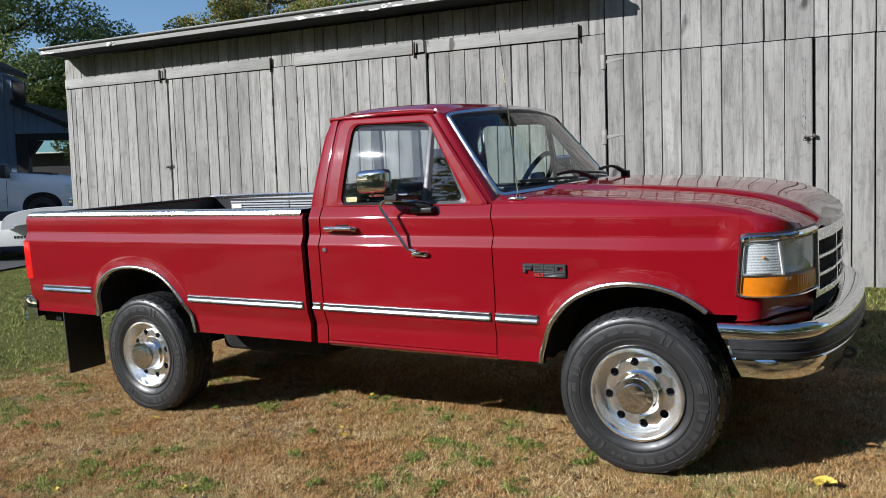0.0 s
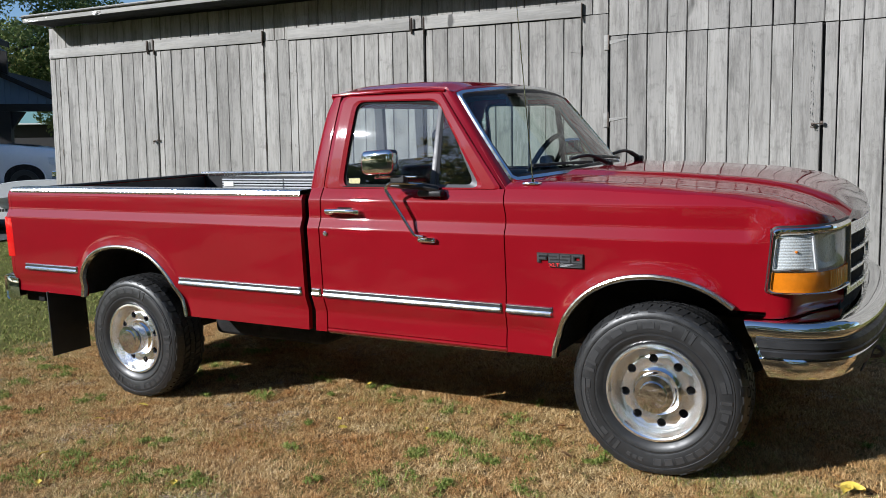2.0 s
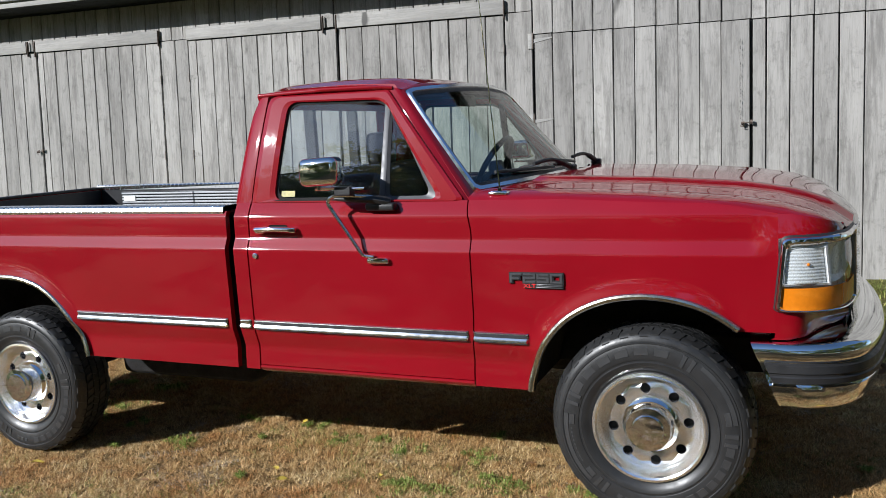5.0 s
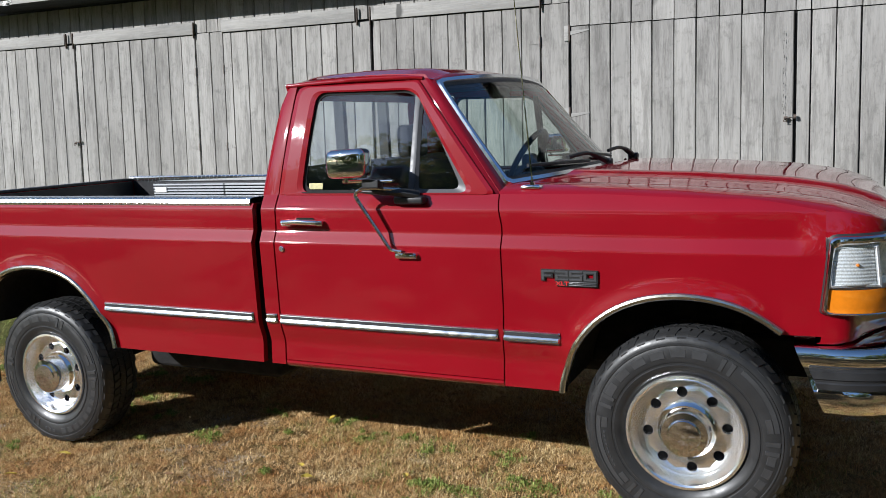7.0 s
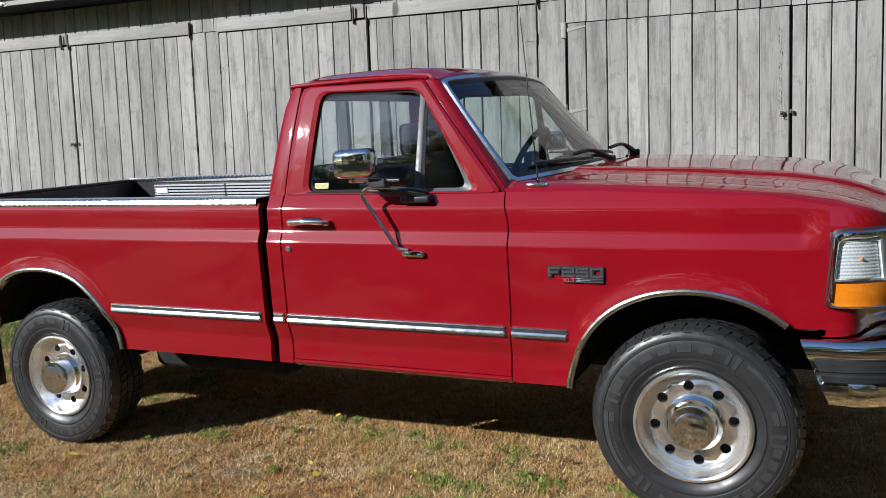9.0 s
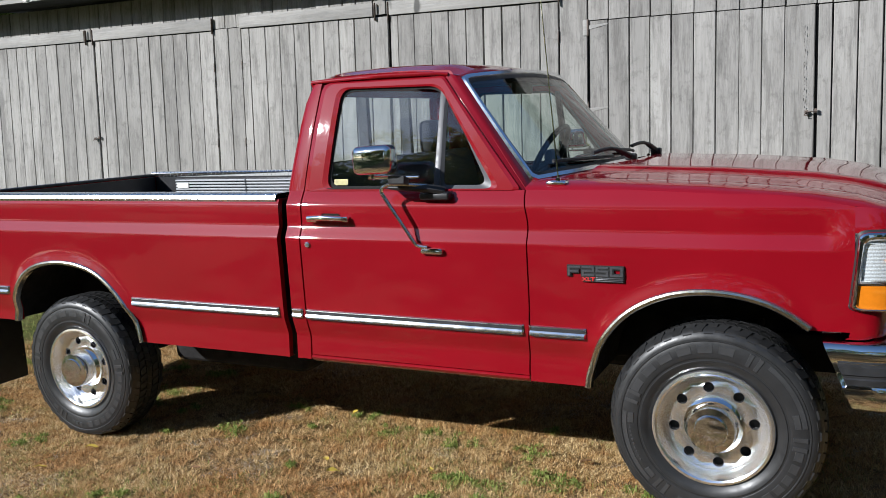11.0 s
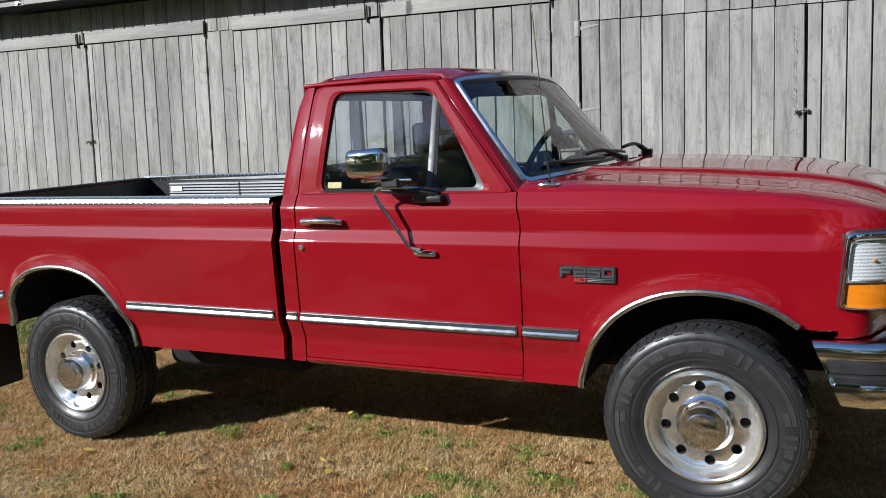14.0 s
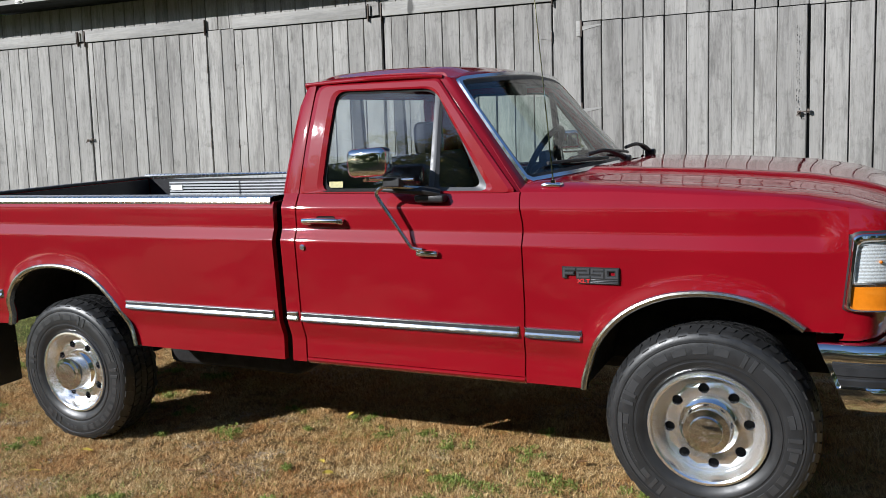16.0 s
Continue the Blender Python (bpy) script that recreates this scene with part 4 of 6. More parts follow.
# wipers
for y0, tip in ((-0.10, -0.66), (0.50, -0.02)):
    piv = Vector((-0.50 + 0.02, y0, 1.384))
    tipp = ws(tip / 0.84, 0.10) + Vector((0.016, 0, 0.014))
    mid_ = ws((y0 * 0.45 + tip * 0.55) / 0.84, 0.09) + Vector((0.03, 0, 0.03))
    wp = body("wiper", tube(bmesh.new(), spline([piv, piv.lerp(mid_, 0.5) + Vector((0.0, 0, 0.03)), mid_], 10), [0.014] * 4 + [0.009] * 6, 8), BLACK, "black wiper arm and blade")
    b0 = ws((tip + 0.50) / 0.84, 0.06) + Vector((0.012, 0, 0.012))
    bl = [b0.lerp(tipp, k / 10) for k in range(11)]
    bl = [ws(p.y / 0.84, 0.06 + 0.05 * k / 10) + Vector((0.012, 0, 0.012)) for k, p in enumerate(bl)]
    body("wiper_blade", tube(bmesh.new(), bl, 0.008, 6), BLACK, "", wp)
    body("wiper_pivot", boxed((piv.x - 0.03, y0 - 0.02, 1.368), (piv.x + 0.025, y0 + 0.02, 1.400), 0.008), BLACK, "", wp)
# antenna
bm = bmesh.new()
tube(bm, [(-0.600, -0.885, 1.318), (-0.600, -0.885, 1.345)], 0.010, 10)
tube(bm, [(-0.600, -0.885, 1.34), (-0.645, -0.90, 2.18)], [0.0035, 0.002], 6)
ant = body("antenna", bm, CHROME, "thin chrome whip antenna")
bm = bmesh.new()
box(bm, (-0.645, -0.915, 1.316), (-0.560, -0.860, 1.333), 0.008)
body("antenna_base", bm, CHROME, "", ant)

# back wall of the cab with its window
bm = bmesh.new()
of = rounded([(-0.86, 1.20), (0.86, 1.20), (0.70, 1.81), (-0.70, 1.81)], [0.02, 0.02, 0.08, 0.08], 5)
inf = rounded([(-0.68, 1.36), (0.68, 1.36), (0.60, 1.73), (-0.60, 1.73)], [0.07] * 4, 5)
bx = lambda p, d=0.0: (-1.905 + (p[1] - 1.30) * 0.15 + d, p[0], p[1])
ring_between(bm, [bx(p) for p in of], [bx(p) for p in inf])
ring_between(bm, [bx(p) for p in inf], [bx(p, 0.03) for p in inf])
sheet(bm, [[(-1.915, -0.93, 0.52), (-1.915, 0.93, 0.52)], [(-1.915, -0.93, 1.2), (-1.915, 0.93, 1.2)], [(-1.93, -0.90, 1.2), (-1.93, 0.90, 1.2)]])
back_ = body("cab_back", bm, RED, "", sharp=40)
bm = bmesh.new()
bm.faces.new([bm.verts.new(bx(p, 0.012)) for p in inf])
w = body("rear_window", bm, GLASS, "sliding rear window", back_)
w.visible_shadow = False
for y in (-0.24, 0.24):
    body("rear_window_post", boxed((-1.905, y - 0.018, 1.35), (-1.845, y + 0.018, 1.74), 0.004), BLACK, "", back_)

# interior
inn = body("cab_floor", boxed((-1.90, -0.90, 0.56), (-0.60, 0.90, 0.64), 0.01), BLACK)
bm = bmesh.new()
rows = [[(x, y, z) for x, z in ((-0.56, 0.9), (-0.62, 1.20), (-0.70, 1.315), (-0.86, 1.325), (-0.98, 1.30), (-1.02, 1.24), (-0.99, 1.05), (-0.90, 0.9))] for y in span(-0.86, 0.86, 12)]
sheet(bm, rows)
body("dashboard", bm, DASH, "dark vinyl dashboard", sharp=50)
bm = bmesh.new()
rows = [[(x, y, z) for x, z in ((-1.22, 0.70), (-1.20, 0.92), (-1.24, 0.97), (-1.62, 0.93), (-1.64, 0.97), (-1.73, 1.38), (-1.76, 1.42), (-1.82, 1.40), (-1.86, 0.70))] for y in [-0.84, -0.835] + span(-0.82, 0.82, 12) + [0.835, 0.84]]
sheet(bm, rows)
seat = body("seat", bm, INTERIOR, "dark grey cloth bench seat", sharp=50)
for y in (0.42,):
    body("headrest", boxed((-1.83, y - 0.14, 1.40), (-1.74, y + 0.14, 1.60), 0.04, 4), INTERIOR, "", seat)
wc, wt = Vector((-1.06, 0.40, 1.365)), radians(30)
bm = bmesh.new()
axis = Vector((math.sin(wt), 0, math.cos(wt)))
ring = [wc + 0.195 * (Vector((0, 1, 0)) * math.cos(a) + axis * math.sin(a)) for a in (2 * math.pi * k / 36 for k in range(37))]
tube(bm, ring, 0.016, 8, False)
for a in (radians(-25), radians(205), radians(-90)):
    tube(bm, [wc + Vector((0.03, 0, 0)), wc + 0.19 * (Vector((0, 1, 0)) * math.cos(a) + axis * math.sin(a))], 0.018, 8)
steer = body("steering_wheel", bm, DASH, "dark steering wheel", sharp=60)
body("steering_hub", boxed((-1.07, 0.32, 1.32), (-1.02, 0.48, 1.41), 0.02, 3), DASH, "", steer)
body("steering_column", tube(bmesh.new(), [wc, (-0.90, 0.40, 1.22)], 0.04, 10), DASH, "", steer)
body("rearview_mirror", boxed((-1.075, -0.13, 1.715), (-1.045, 0.13, 1.775), 0.012, 3), BLACK, "black interior mirror")
for y in (-0.40, 0.40):
    bm = boxed((-1.26, y - 0.24, 1.772), (-1.10, y + 0.24, 1.788), 0.006)
    body("sun_visor", bm, INTERIOR)
bm = bmesh.new()
sheet(bm, [[(x, y, roof_z(x, y) - 0.028) for x in span(-1.84, -1.06, 6)] for y in span(-0.76, 0.76, 8)])
body("headliner", bm, INTERIOR)
for sgn in (-1, 1):
    bm = boxed((-1.80, sgn * 0.90 - 0.02, 0.60), (-0.76, sgn * 0.90 + 0.02, 1.295), 0.01)
    body("door_trim", bm, DASH)

# door furniture on both doors
def door_furniture(sgn):
    Y = lambda z, d: sgn * (side_y(z) + d)
    # thin black pad painted in for the shadow in the red handle recess
    rc = bmesh.new()
    box(rc, (-1.70, -0.004, 1.165), (-1.60, 0.004, 1.199), 0.012)
    for v in rc.verts:
        v.co.y = Y(1.19, 0.001) + v.co.y * 0.5
    body("handle_recess", rc, FLATBLACK)
    hd = bmesh.new()
    box(hd, (-1.765, -0.016, 1.160), (-1.715, 0.016, 1.190), 0.006, 3)
    box(hd, (-1.575, -0.014, 1.163), (-1.548, 0.014, 1.188), 0.006, 3)
    tube(hd, [(-1.75, 0.026, 1.180), (-1.66, 0.032, 1.183), (-1.565, 0.026, 1.180)], 0.012, 10)
    for v in hd.verts:
        v.co.y = Y(1.17, 0.012) + sgn * v.co.y
    body("door_handle", hd, CHROME, "chrome door handle", sharp=50)
    lk = bmesh.new()
    lathe(lk, [(0.0135, 0), (0.0135, 0.006), (0.010, 0.010), (0.004, 0.010)], 18)
    for v in lk.verts:
        v.co = Vector((v.co.x - 1.770, Y(1.06, 0) + sgn * v.co.y, v.co.z + 1.058))
    body("door_lock", lk, POLISHED)
    # towing mirror
    dx = 0.22 if sgn > 0 else 0.0
    mr = bmesh.new()
    box(mr, (-1.428, 1.035, 1.383), (-1.238, 1.150, 1.503), 0.030, 5)
    for v in mr.verts:
        v.co.x += 0.18 * (v.co.y - 1.09)
        v.co.z += 0.04 * (v.co.x + 1.33)
        v.co.y *= sgn
    head = body("door_mirror", mr, CHROME, "chrome towing mirror on a tubular arm", sharp=50)
    rod = bmesh.new()
    tube(rod, [(-1.372, sgn * 1.085, 1.366), (-1.138, sgn * 1.075, 1.368)], 0.006, 8)
    tube(rod, [(-1.352, sgn * 1.088, 1.392), (-1.352, sgn * 1.088, 1.362)], 0.008, 8)
    body("mirror_rod", rod, CHROME, "", head)
    body("mirror_clamp", boxed((-1.275, min(sgn * 1.055, sgn * 1.10), 1.338), (-1.195, max(sgn * 1.055, sgn * 1.10), 1.376), 0.006), BLACK, "", head)
    arm = bmesh.new()
    tube(arm, [(p.x, sgn * p.y, p.z) for p in spline([(-1.12, 0.985, 1.322), (-1.20, 1.04, 1.332), (-1.27, 1.052, 1.335), (-1.315, 1.050, 1.328), (-1.338, 1.046, 1.305), (-1.325, 1.044, 1.275), (-1.265, 1.035, 1.180), (-1.205, 1.028, 1.085), (-1.190, 1.022, 1.070), (-1.15, 1.015, 1.063)], 46)], 0.0085, 8)
    body("mirror_arm", arm, BRIGHT, "bright tubular mirror arm", head)
    ba = bmesh.new()
    tube(ba, [(p.x, sgn * p.y, p.z) for p in spline([(-1.30, 1.050, 1.322), (-1.22, 1.035, 1.318), (-1.13, 1.00, 1.312), (-1.07, 0.975, 1.300)], 10)], [0.008, 0.010, 0.012, 0.014, 0.016, 0.018, 0.019, 0.02, 0.02, 0.018], 8)
    body("mirror_stay", ba, BLACK, "", head)
    bb = boxed((-1.185, min(sgn * 0.945, sgn * 1.0), 1.262), (-1.045, max(sgn * 0.945, sgn * 1.0), 1.296), 0.012, 3)
    body("mirror_base", bb, BLACK, "black mirror base", head)
    ft = boxed((-1.185, min(sgn * 0.988, sgn * 1.026), 1.032), (-1.078, max(sgn * 0.988, sgn * 1.026), 1.060), 0.012, 3)
    body("mirror_foot", ft, CHROME, "chrome mirror-arm foot", head)
    for ob in [head, *head.children]:
        ob.data.transform(Matrix.Translation((dx, 0, 0)))


door_furniture(-1)
door_furniture(1)
st = bmesh.new()
lp = [(-1.658, 1.322), (-1.585, 1.322), (-1.585, 1.349), (-1.658, 1.349)]
st.faces.new([st.verts.new((x, -(gy(z) - 0.0165), z)) for x, z in lp])
sk = body("window_sticker", thicken(st, 0.001), STICKER, "yellow and green window sticker")

# bed interior, rails and tailgate
for sgn in (-1, 1):
    bm = bmesh.new()
    rows = [[(x, sgn * y, z) for y, z in ((0.965, 1.246), (0.972, 1.262), (0.966, 1.281), (0.945, 1.287), (0.845, 1.287), (0.838, 1.28), (0.838, 1.25))] for x in span(-4.50, -1.956, 20)]
    sheet(bm, rows)
    body("bed_rail", bm, TREAD, "bright tread-plate bed rail cap", sharp=40)
    body("bed_inner_side", boxed((-4.46, min(sgn * 0.84, sgn * 0.95), 0.94), (-1.96, max(sgn * 0.84, sgn * 0.95), 1.262), 0.004), LINER)
    body("wheel_box", boxed((-3.80, min(sgn * 0.55, sgn * 0.86), 0.93), (-2.90, max(sgn * 0.55, sgn * 0.86), 1.04), 0.04), LINER)
    pan = body("ribbed_panel", boxed((-4.24, min(sgn * 0.828, sgn * 0.838), 0.95), (-2.0, max(sgn * 0.828, sgn * 0.838), 1.236), 0.002), LINER, "silver ribbed liner panel on the bed wall")
    for k in range(12):
        z = 1.216 - 0.022 * k
        for x0, x1 in ((-4.235, -3.56), (-3.55, -2.01)):
            rb = bmesh.new()
            box(rb, (x0, min(sgn * 0.812, sgn * 0.828), z), (x1, max(sgn * 0.812, sgn * 0.828), z + 0.0125), 0.003, 1)
            body("rib", rb, RIBGREY, "", pan)
    lb = boxed((-4.21, min(sgn * 0.806, sgn * 0.812), 1.165), (-4.10, max(sgn * 0.806, sgn * 0.812), 1.205), 0.001)
    body("paper_label", lb, PALE, "", pan)
bm = boxed((-2.82, -0.86, 0.72), (-1.96, 0.86, 0.755), 0.004)
box(bm, (-3.87, -0.545, 0.72), (-2.82, 0.545, 0.755))
box(bm, (-4.46, -0.86, 0.72), (-3.87, 0.86, 0.755))
body("bed_floor", bm, LINER)
body("bed_bulkhead", boxed((-1.985, -0.955, 0.60), (-1.960, 0.955, 1.255), 0.004), FLATBLACK, "black liner front wall of the bed")
body("bulkhead_cap", boxed((-2.03, -0.845, 1.258), (-1.955, 0.845, 1.284), 0.006), TREAD)
tg = body("tailgate", boxed((-4.525, -0.84, 0.70), (-4.47, 0.84, 1.262), 0.012, 3), RED, "red tailgate lined in black")
# added box that stops sunlight passing under the tailgate onto the ground
body("rear_valance", boxed((-4.515, -0.90, 0.545), (-4.470, 0.90, 0.712), 0.006), FLATBLACK, "", tg)
body("tailgate_liner", boxed((-4.468, -0.83, 0.76), (-4.455, 0.83, 1.25), 0.003), LINER, "", tg)
body("tailgate_cap", boxed((-4.532, -0.842, 1.258), (-4.452, 0.842, 1.274), 0.005), BLACK, "", tg)
for sgn in (-1, 1):
    bm = panel([-4.532, -4.520, -4.502], lambda x: 0.563, lambda x: 1.262, sgn, 0.13)
    body("bed_corner", bm, RED)
    tl = boxed((-4.560, min(sgn * 0.865, sgn * 1.006), 0.80), (-4.475, max(sgn * 0.865, sgn * 1.006), 1.085), 0.012, 3)
    body("tail_lamp", tl, TAILRED, "red tail lamp")
    # mud flap
    fl = boxed((-4.205, min(sgn * 0.69, sgn * 0.995), 0.115), (-4.195, max(sgn * 0.69, sgn * 0.995), 0.57), 0.003)
    flap = body("mud_flap", fl, BLACK, "black rubber mud flap")
    for z in (0.25, 0.36, 0.47):
        bt = bmesh.new()
        box(bt, (-4.196, sgn * 0.71 - 0.004, z), (-4.190, sgn * 0.71 + 0.004, z + 0.008))
        body("bolt", bt, CHROME, "", flap)
rb = bmesh.new()
PR = [(-4.50, -0.975, 0), (-4.66, -0.955, 0), (-4.70, -0.85, 0), (-4.71, 0, 0), (-4.70, 0.85, 0), (-4.66, 0.955, 0), (-4.50, 0.975, 0)]
prof = [(0.0, 0.50), (0.012, 0.51), (0.016, 0.58), (0.016, 0.66), (0.008, 0.675), (-0.03, 0.678), (-0.08, 0.676)]
rows = []
pl = spline(PR, 40)
for i, p in enumerate(pl):
    d = (pl[min(i + 1, 39)] - pl[max(i - 1, 0)]).normalized()
    nrm = Vector((-d.y, d.x, 0)) * -1
    if nrm.x > 0:
        nrm = -nrm
    rows.append([(p.x + nrm.x * o, p.y + nrm.y * o, z - 0.02) for o, z in prof])
sheet(rb, rows)
rbump = body("rear_bumper", rb, CHROME, "chrome rear step bumper", sharp=50)
body("bumper_top", boxed((-4.69, -0.93, 0.650), (-4.47, 0.93, 0.664), 0.003), BLACK, "", rbump)
body("bumper_bracket", boxed((-4.56, -0.90, 0.47), (-4.36, 0.90, 0.59), 0.01), FLATBLACK, "", rbump)

# underbody
for sgn in (-1, 1):
    body("frame_rail", boxed((-4.5, sgn * 0.45 - 0.04, 0.50), (0.70, sgn * 0.45 + 0.04, 0.66), 0.01), FLATBLACK)
    # added black box below the rail, hiding ground to darken the underside
    body("frame_skirt", boxed((-2.0, sgn * 0.47 - 0.03, 0.40), (-0.62, sgn * 0.47 + 0.03, 0.52), 0.01), FLATBLACK)
    for arch, x0, x1 in ((ARCH_F, -0.52, 0.48), (ARCH_R, -3.87, -2.82)):
        bm = bmesh.new()
        pts = spline([(p[0], p[1] + 0.012, 0) for p in arch], 30)
        sheet(bm, [[(p.x, sgn * y, p.y) for y in (0.975, 0.55)] for p in pts])
        vs = [bm.verts.new((p.x, sgn * 0.55, p.y)) for p in pts]
        bm.faces.new(vs)
        body("wheel_well", bm, FLATBLACK)
for sgn in (-1, 1):
    for x0, x1 in ((-4.05, -2.70),):
        lf = bmesh.new()
        sheet(lf, [[(x0 + (x1 - x0) * k / 10, sgn * y, 0.52 - 0.11 * math.sin(math.pi * k / 10) + dz) for y, dz in ((0.50, 0.0), (0.57, 0.0), (0.57, -0.045), (0.50, -0.045), (0.50, 0.0))] for k in range(11)])
        body("leaf_spring", lf, FLATBLACK)
body("gap_filler", boxed((-1.944, -0.88, 0.56), (-1.92, 0.88, 1.24), 0.004), FLATBLACK)
body("cross_member", boxed((-0.95, -0.46, 0.40), (-0.62, 0.46, 0.56), 0.03), FLATBLACK)
body("cross_member", boxed((-2.0, -0.46, 0.44), (-1.75, 0.46, 0.58), 0.03), FLATBLACK)
body("fuel_tank", boxed((-2.92, -0.74, 0.335), (-2.03, -0.15, 0.70), 0.05, 3), FLATBLACK)
body("gearbox", boxed((-1.9, -0.25, 0.36), (-0.1, 0.25, 0.75), 0.08, 3), FLATBLACK)
body("radiator_support", boxed((0.45, -0.60, 0.55), (0.70, 0.60, 1.12), 0.03), FLATBLACK)
for x in (0.0, -3.378):
    ax = part("axle", tube(bmesh.new(), [(x, -0.80, 0.39), (x, 0.80, 0.39)], 0.045, 12), FLATBLACK, truck)
    part("differential", lathe(bmesh.new(), [(0.02, -0.15), (0.12, -0.10), (0.14, 0.0), (0.12, 0.10), (0.02, 0.15)], 16, (x, 0.0 if x else 0.2, 0.39)), FLATBLACK, ax)
body("spare_wheel", lathe(bmesh.new(), [(0.16, -0.09), (0.34, -0.10), (0.385, -0.06), (0.385, 0.06), (0.34, 0.10), (0.16, 0.09)], 32), FLATBLACK).matrix_basis = Matrix.Translation((-4.03, 0.0, 0.50)) @ Matrix.Rotation(radians(90), 4, "X")
ex = bmesh.new()
tube(ex, spline([(-0.6, -0.35, 0.50), (-1.6, -0.40, 0.46), (-2.6, -0.45, 0.46)], 12), 0.03, 10)
body("exhaust_pipe", ex, IRON)


# wheels
def wheel(x, y, sgn, turn):
    R = 0.402
    m = Matrix.Translation((x, sgn * y, 0.390)) @ Matrix.Rotation(turn, 4, "Y") @ Matrix.Diagonal((1, 1, 1, 1))
    def put(name, bm, mat_, parent, label="", sharp=35):
        if sgn > 0:
            for v in bm.verts:
                v.co.y = -v.co.y
        bmesh.ops.transform(bm, matrix=m, verts=bm.verts)
        if name in ("tyre", "tread", "raised_block"):
            # the tyre stands flat on the ground
            for v in bm.verts:
                low = 0.020 - v.co.z
                if low > 0:
                    v.co.z += 0.82 * low
                v.co.y += sgn * 0.010 * smooth(0.12, 0.02, v.co.z) * smooth(0.30, 0.0, abs(v.co.x - x)) * (1 if abs(v.co.y) > y else -1)
        return part(name, bm, mat_, parent, label, sharp)
    # outside faces -y; y = 0 is the middle of the tyre
    t = bmesh.new()
    lathe(t, [(0.222, 0.105), (0.25, 0.122), (0.30, 0.130), (0.350, 0.127), (0.380, 0.114), (0.392, 0.09), (0.394, 0.0), (0.392, -0.09), (0.384, -0.108), (0.376, -0.116), (0.366, -0.1215), (0.356, -0.1255), (0.352, -0.1255), (0.350, -0.1285), (0.346, -0.1285), (0.344, -0.1265), (0.336, -0.1290), (0.315, -0.1315), (0.290, -0.1315), (0.281, -0.1295), (0.279, -0.1275), (0.272, -0.1275), (0.270, -0.1300), (0.262, -0.1285), (0.248, -0.1225), (0.234, -0.1110), (0.222, -0.10)], 96, close=False)
    tyre = put("tyre", t, RUBBER, truck, "black all-terrain tyre with blocky tread", 28)
    tr = bmesh.new()
    nb = 60
    for k in range(nb):
        a = 2 * math.pi * k / nb
        for row, (y0, y1, off) in enumerate(((-0.119, -0.070, 0), (-0.063, -0.024, 0.5), (-0.018, 0.018, 0.1), (0.024, 0.063, 0.6), (0.070, 0.119, 0.2))):
            da, skew = 2 * math.pi / nb * 0.41, 0.020 if row % 2 else -0.020
            aa = a + off * 2 * math.pi / nb
            drop = (0.018 if k % 2 else 0.028) if row in (0, 4) else 0.0
            y0_, y1_ = (y0 + (0.004 if k % 2 else 0.0), y1) if row == 0 else (y0, y1)
            vs = []
            for rr in (0.388, R):
                for yy, sk, edge in ((y0_, -skew, row == 0), (y1_, skew, row == 4)):
                    q = rr - (drop if edge else 0.0)
                    for sa in (-da, da):
                        vs.append(tr.verts.new((q * math.cos(aa + sa + sk), yy, q * math.sin(aa + sa + sk))))
            for f in ((4, 5, 7, 6), (0, 4, 6, 2), (1, 3, 7, 5), (0, 1, 5, 4), (2, 6, 7, 3)):
                tr.faces.new([vs[i] for i in f])
    put("tread", tr, RUBBER, tyre, "", 20)

    # raised marks on the sidewall: plain bars, each with sloped edges
    def block(a0, a1, r0, r1, h=0.0036, n=3, name="raised_block"):
        sw = bmesh.new()
        base = lambda r: float(np.interp(r, [0.272, 0.290, 0.315, 0.336, 0.344], [-0.1275, -0.1315, -0.1315, -0.1290, -0.1265]))
        e, g = 0.0016, 0.0016 / ((r0 + r1) / 2)
        rings = []
        for rr0, rr1, b0, b1, lift in ((r0, r1, a0, a1, -0.0006), (r0 + e, r1 - e, a0 + g, a1 - g, h)):
            loop = []
            for i in range(n + 1):
                a = b0 + (b1 - b0) * i / n
                loop.append((rr1 * math.cos(a), base(rr1) - lift, rr1 * math.sin(a)))
            for i in range(n, -1, -1):
                a = b0 + (b1 - b0) * i / n
                loop.append((rr0 * math.cos(a), base(rr0) - lift, rr0 * math.sin(a)))
            rings.append([sw.verts.new(p) for p in loop])
        m_ = len(rings[0])
        for i in range(m_):
            sw.faces.new((rings[0][i], rings[0][(i + 1) % m_], rings[1][(i + 1) % m_], rings[1][i]))
        for i in range(n):
            sw.faces.new((rings[1][i], rings[1][i + 1], rings[1][m_ - 2 - i], rings[1][m_ - 1 - i]))
        put(name, sw, RAISED, tyre, "", 20)

    if sgn < 0:
        # angles run clockwise from the top as seen from outside
        ck = lambda d: radians(90 - d)
        for base in (31, 96, 219, 291):
            for j in (0, 6.5):
                block(ck(base + j + 3.2), ck(base + j), 0.288, 0.340)
        for c0, c1, n in ((300, 386, 6), (106, 190, 9), (196, 212, 3)):
            step = (c1 - c0) / n
            for k in range(n):
                d0, d1 = c0 + step * k, c0 + step * (k + 0.72)
                r0, r1 = (0.300, 0.332) if n > 3 else (0.308, 0.326)
                block(ck(d1), ck(d0), r0, r1, 0.0016)
        block(ck(90), ck(45), 0.322, 0.341, 0.0022, 14)
        block(ck(90), ck(80), 0.296, 0.320, 0.0022, 4)
        block(ck(284), ck(232), 0.322, 0.341, 0.0022, 14)
        block(ck(284), ck(276), 0.296, 0.320, 0.0022, 4)
        block(ck(240), ck(232), 0.296, 0.320, 0.0022, 4)
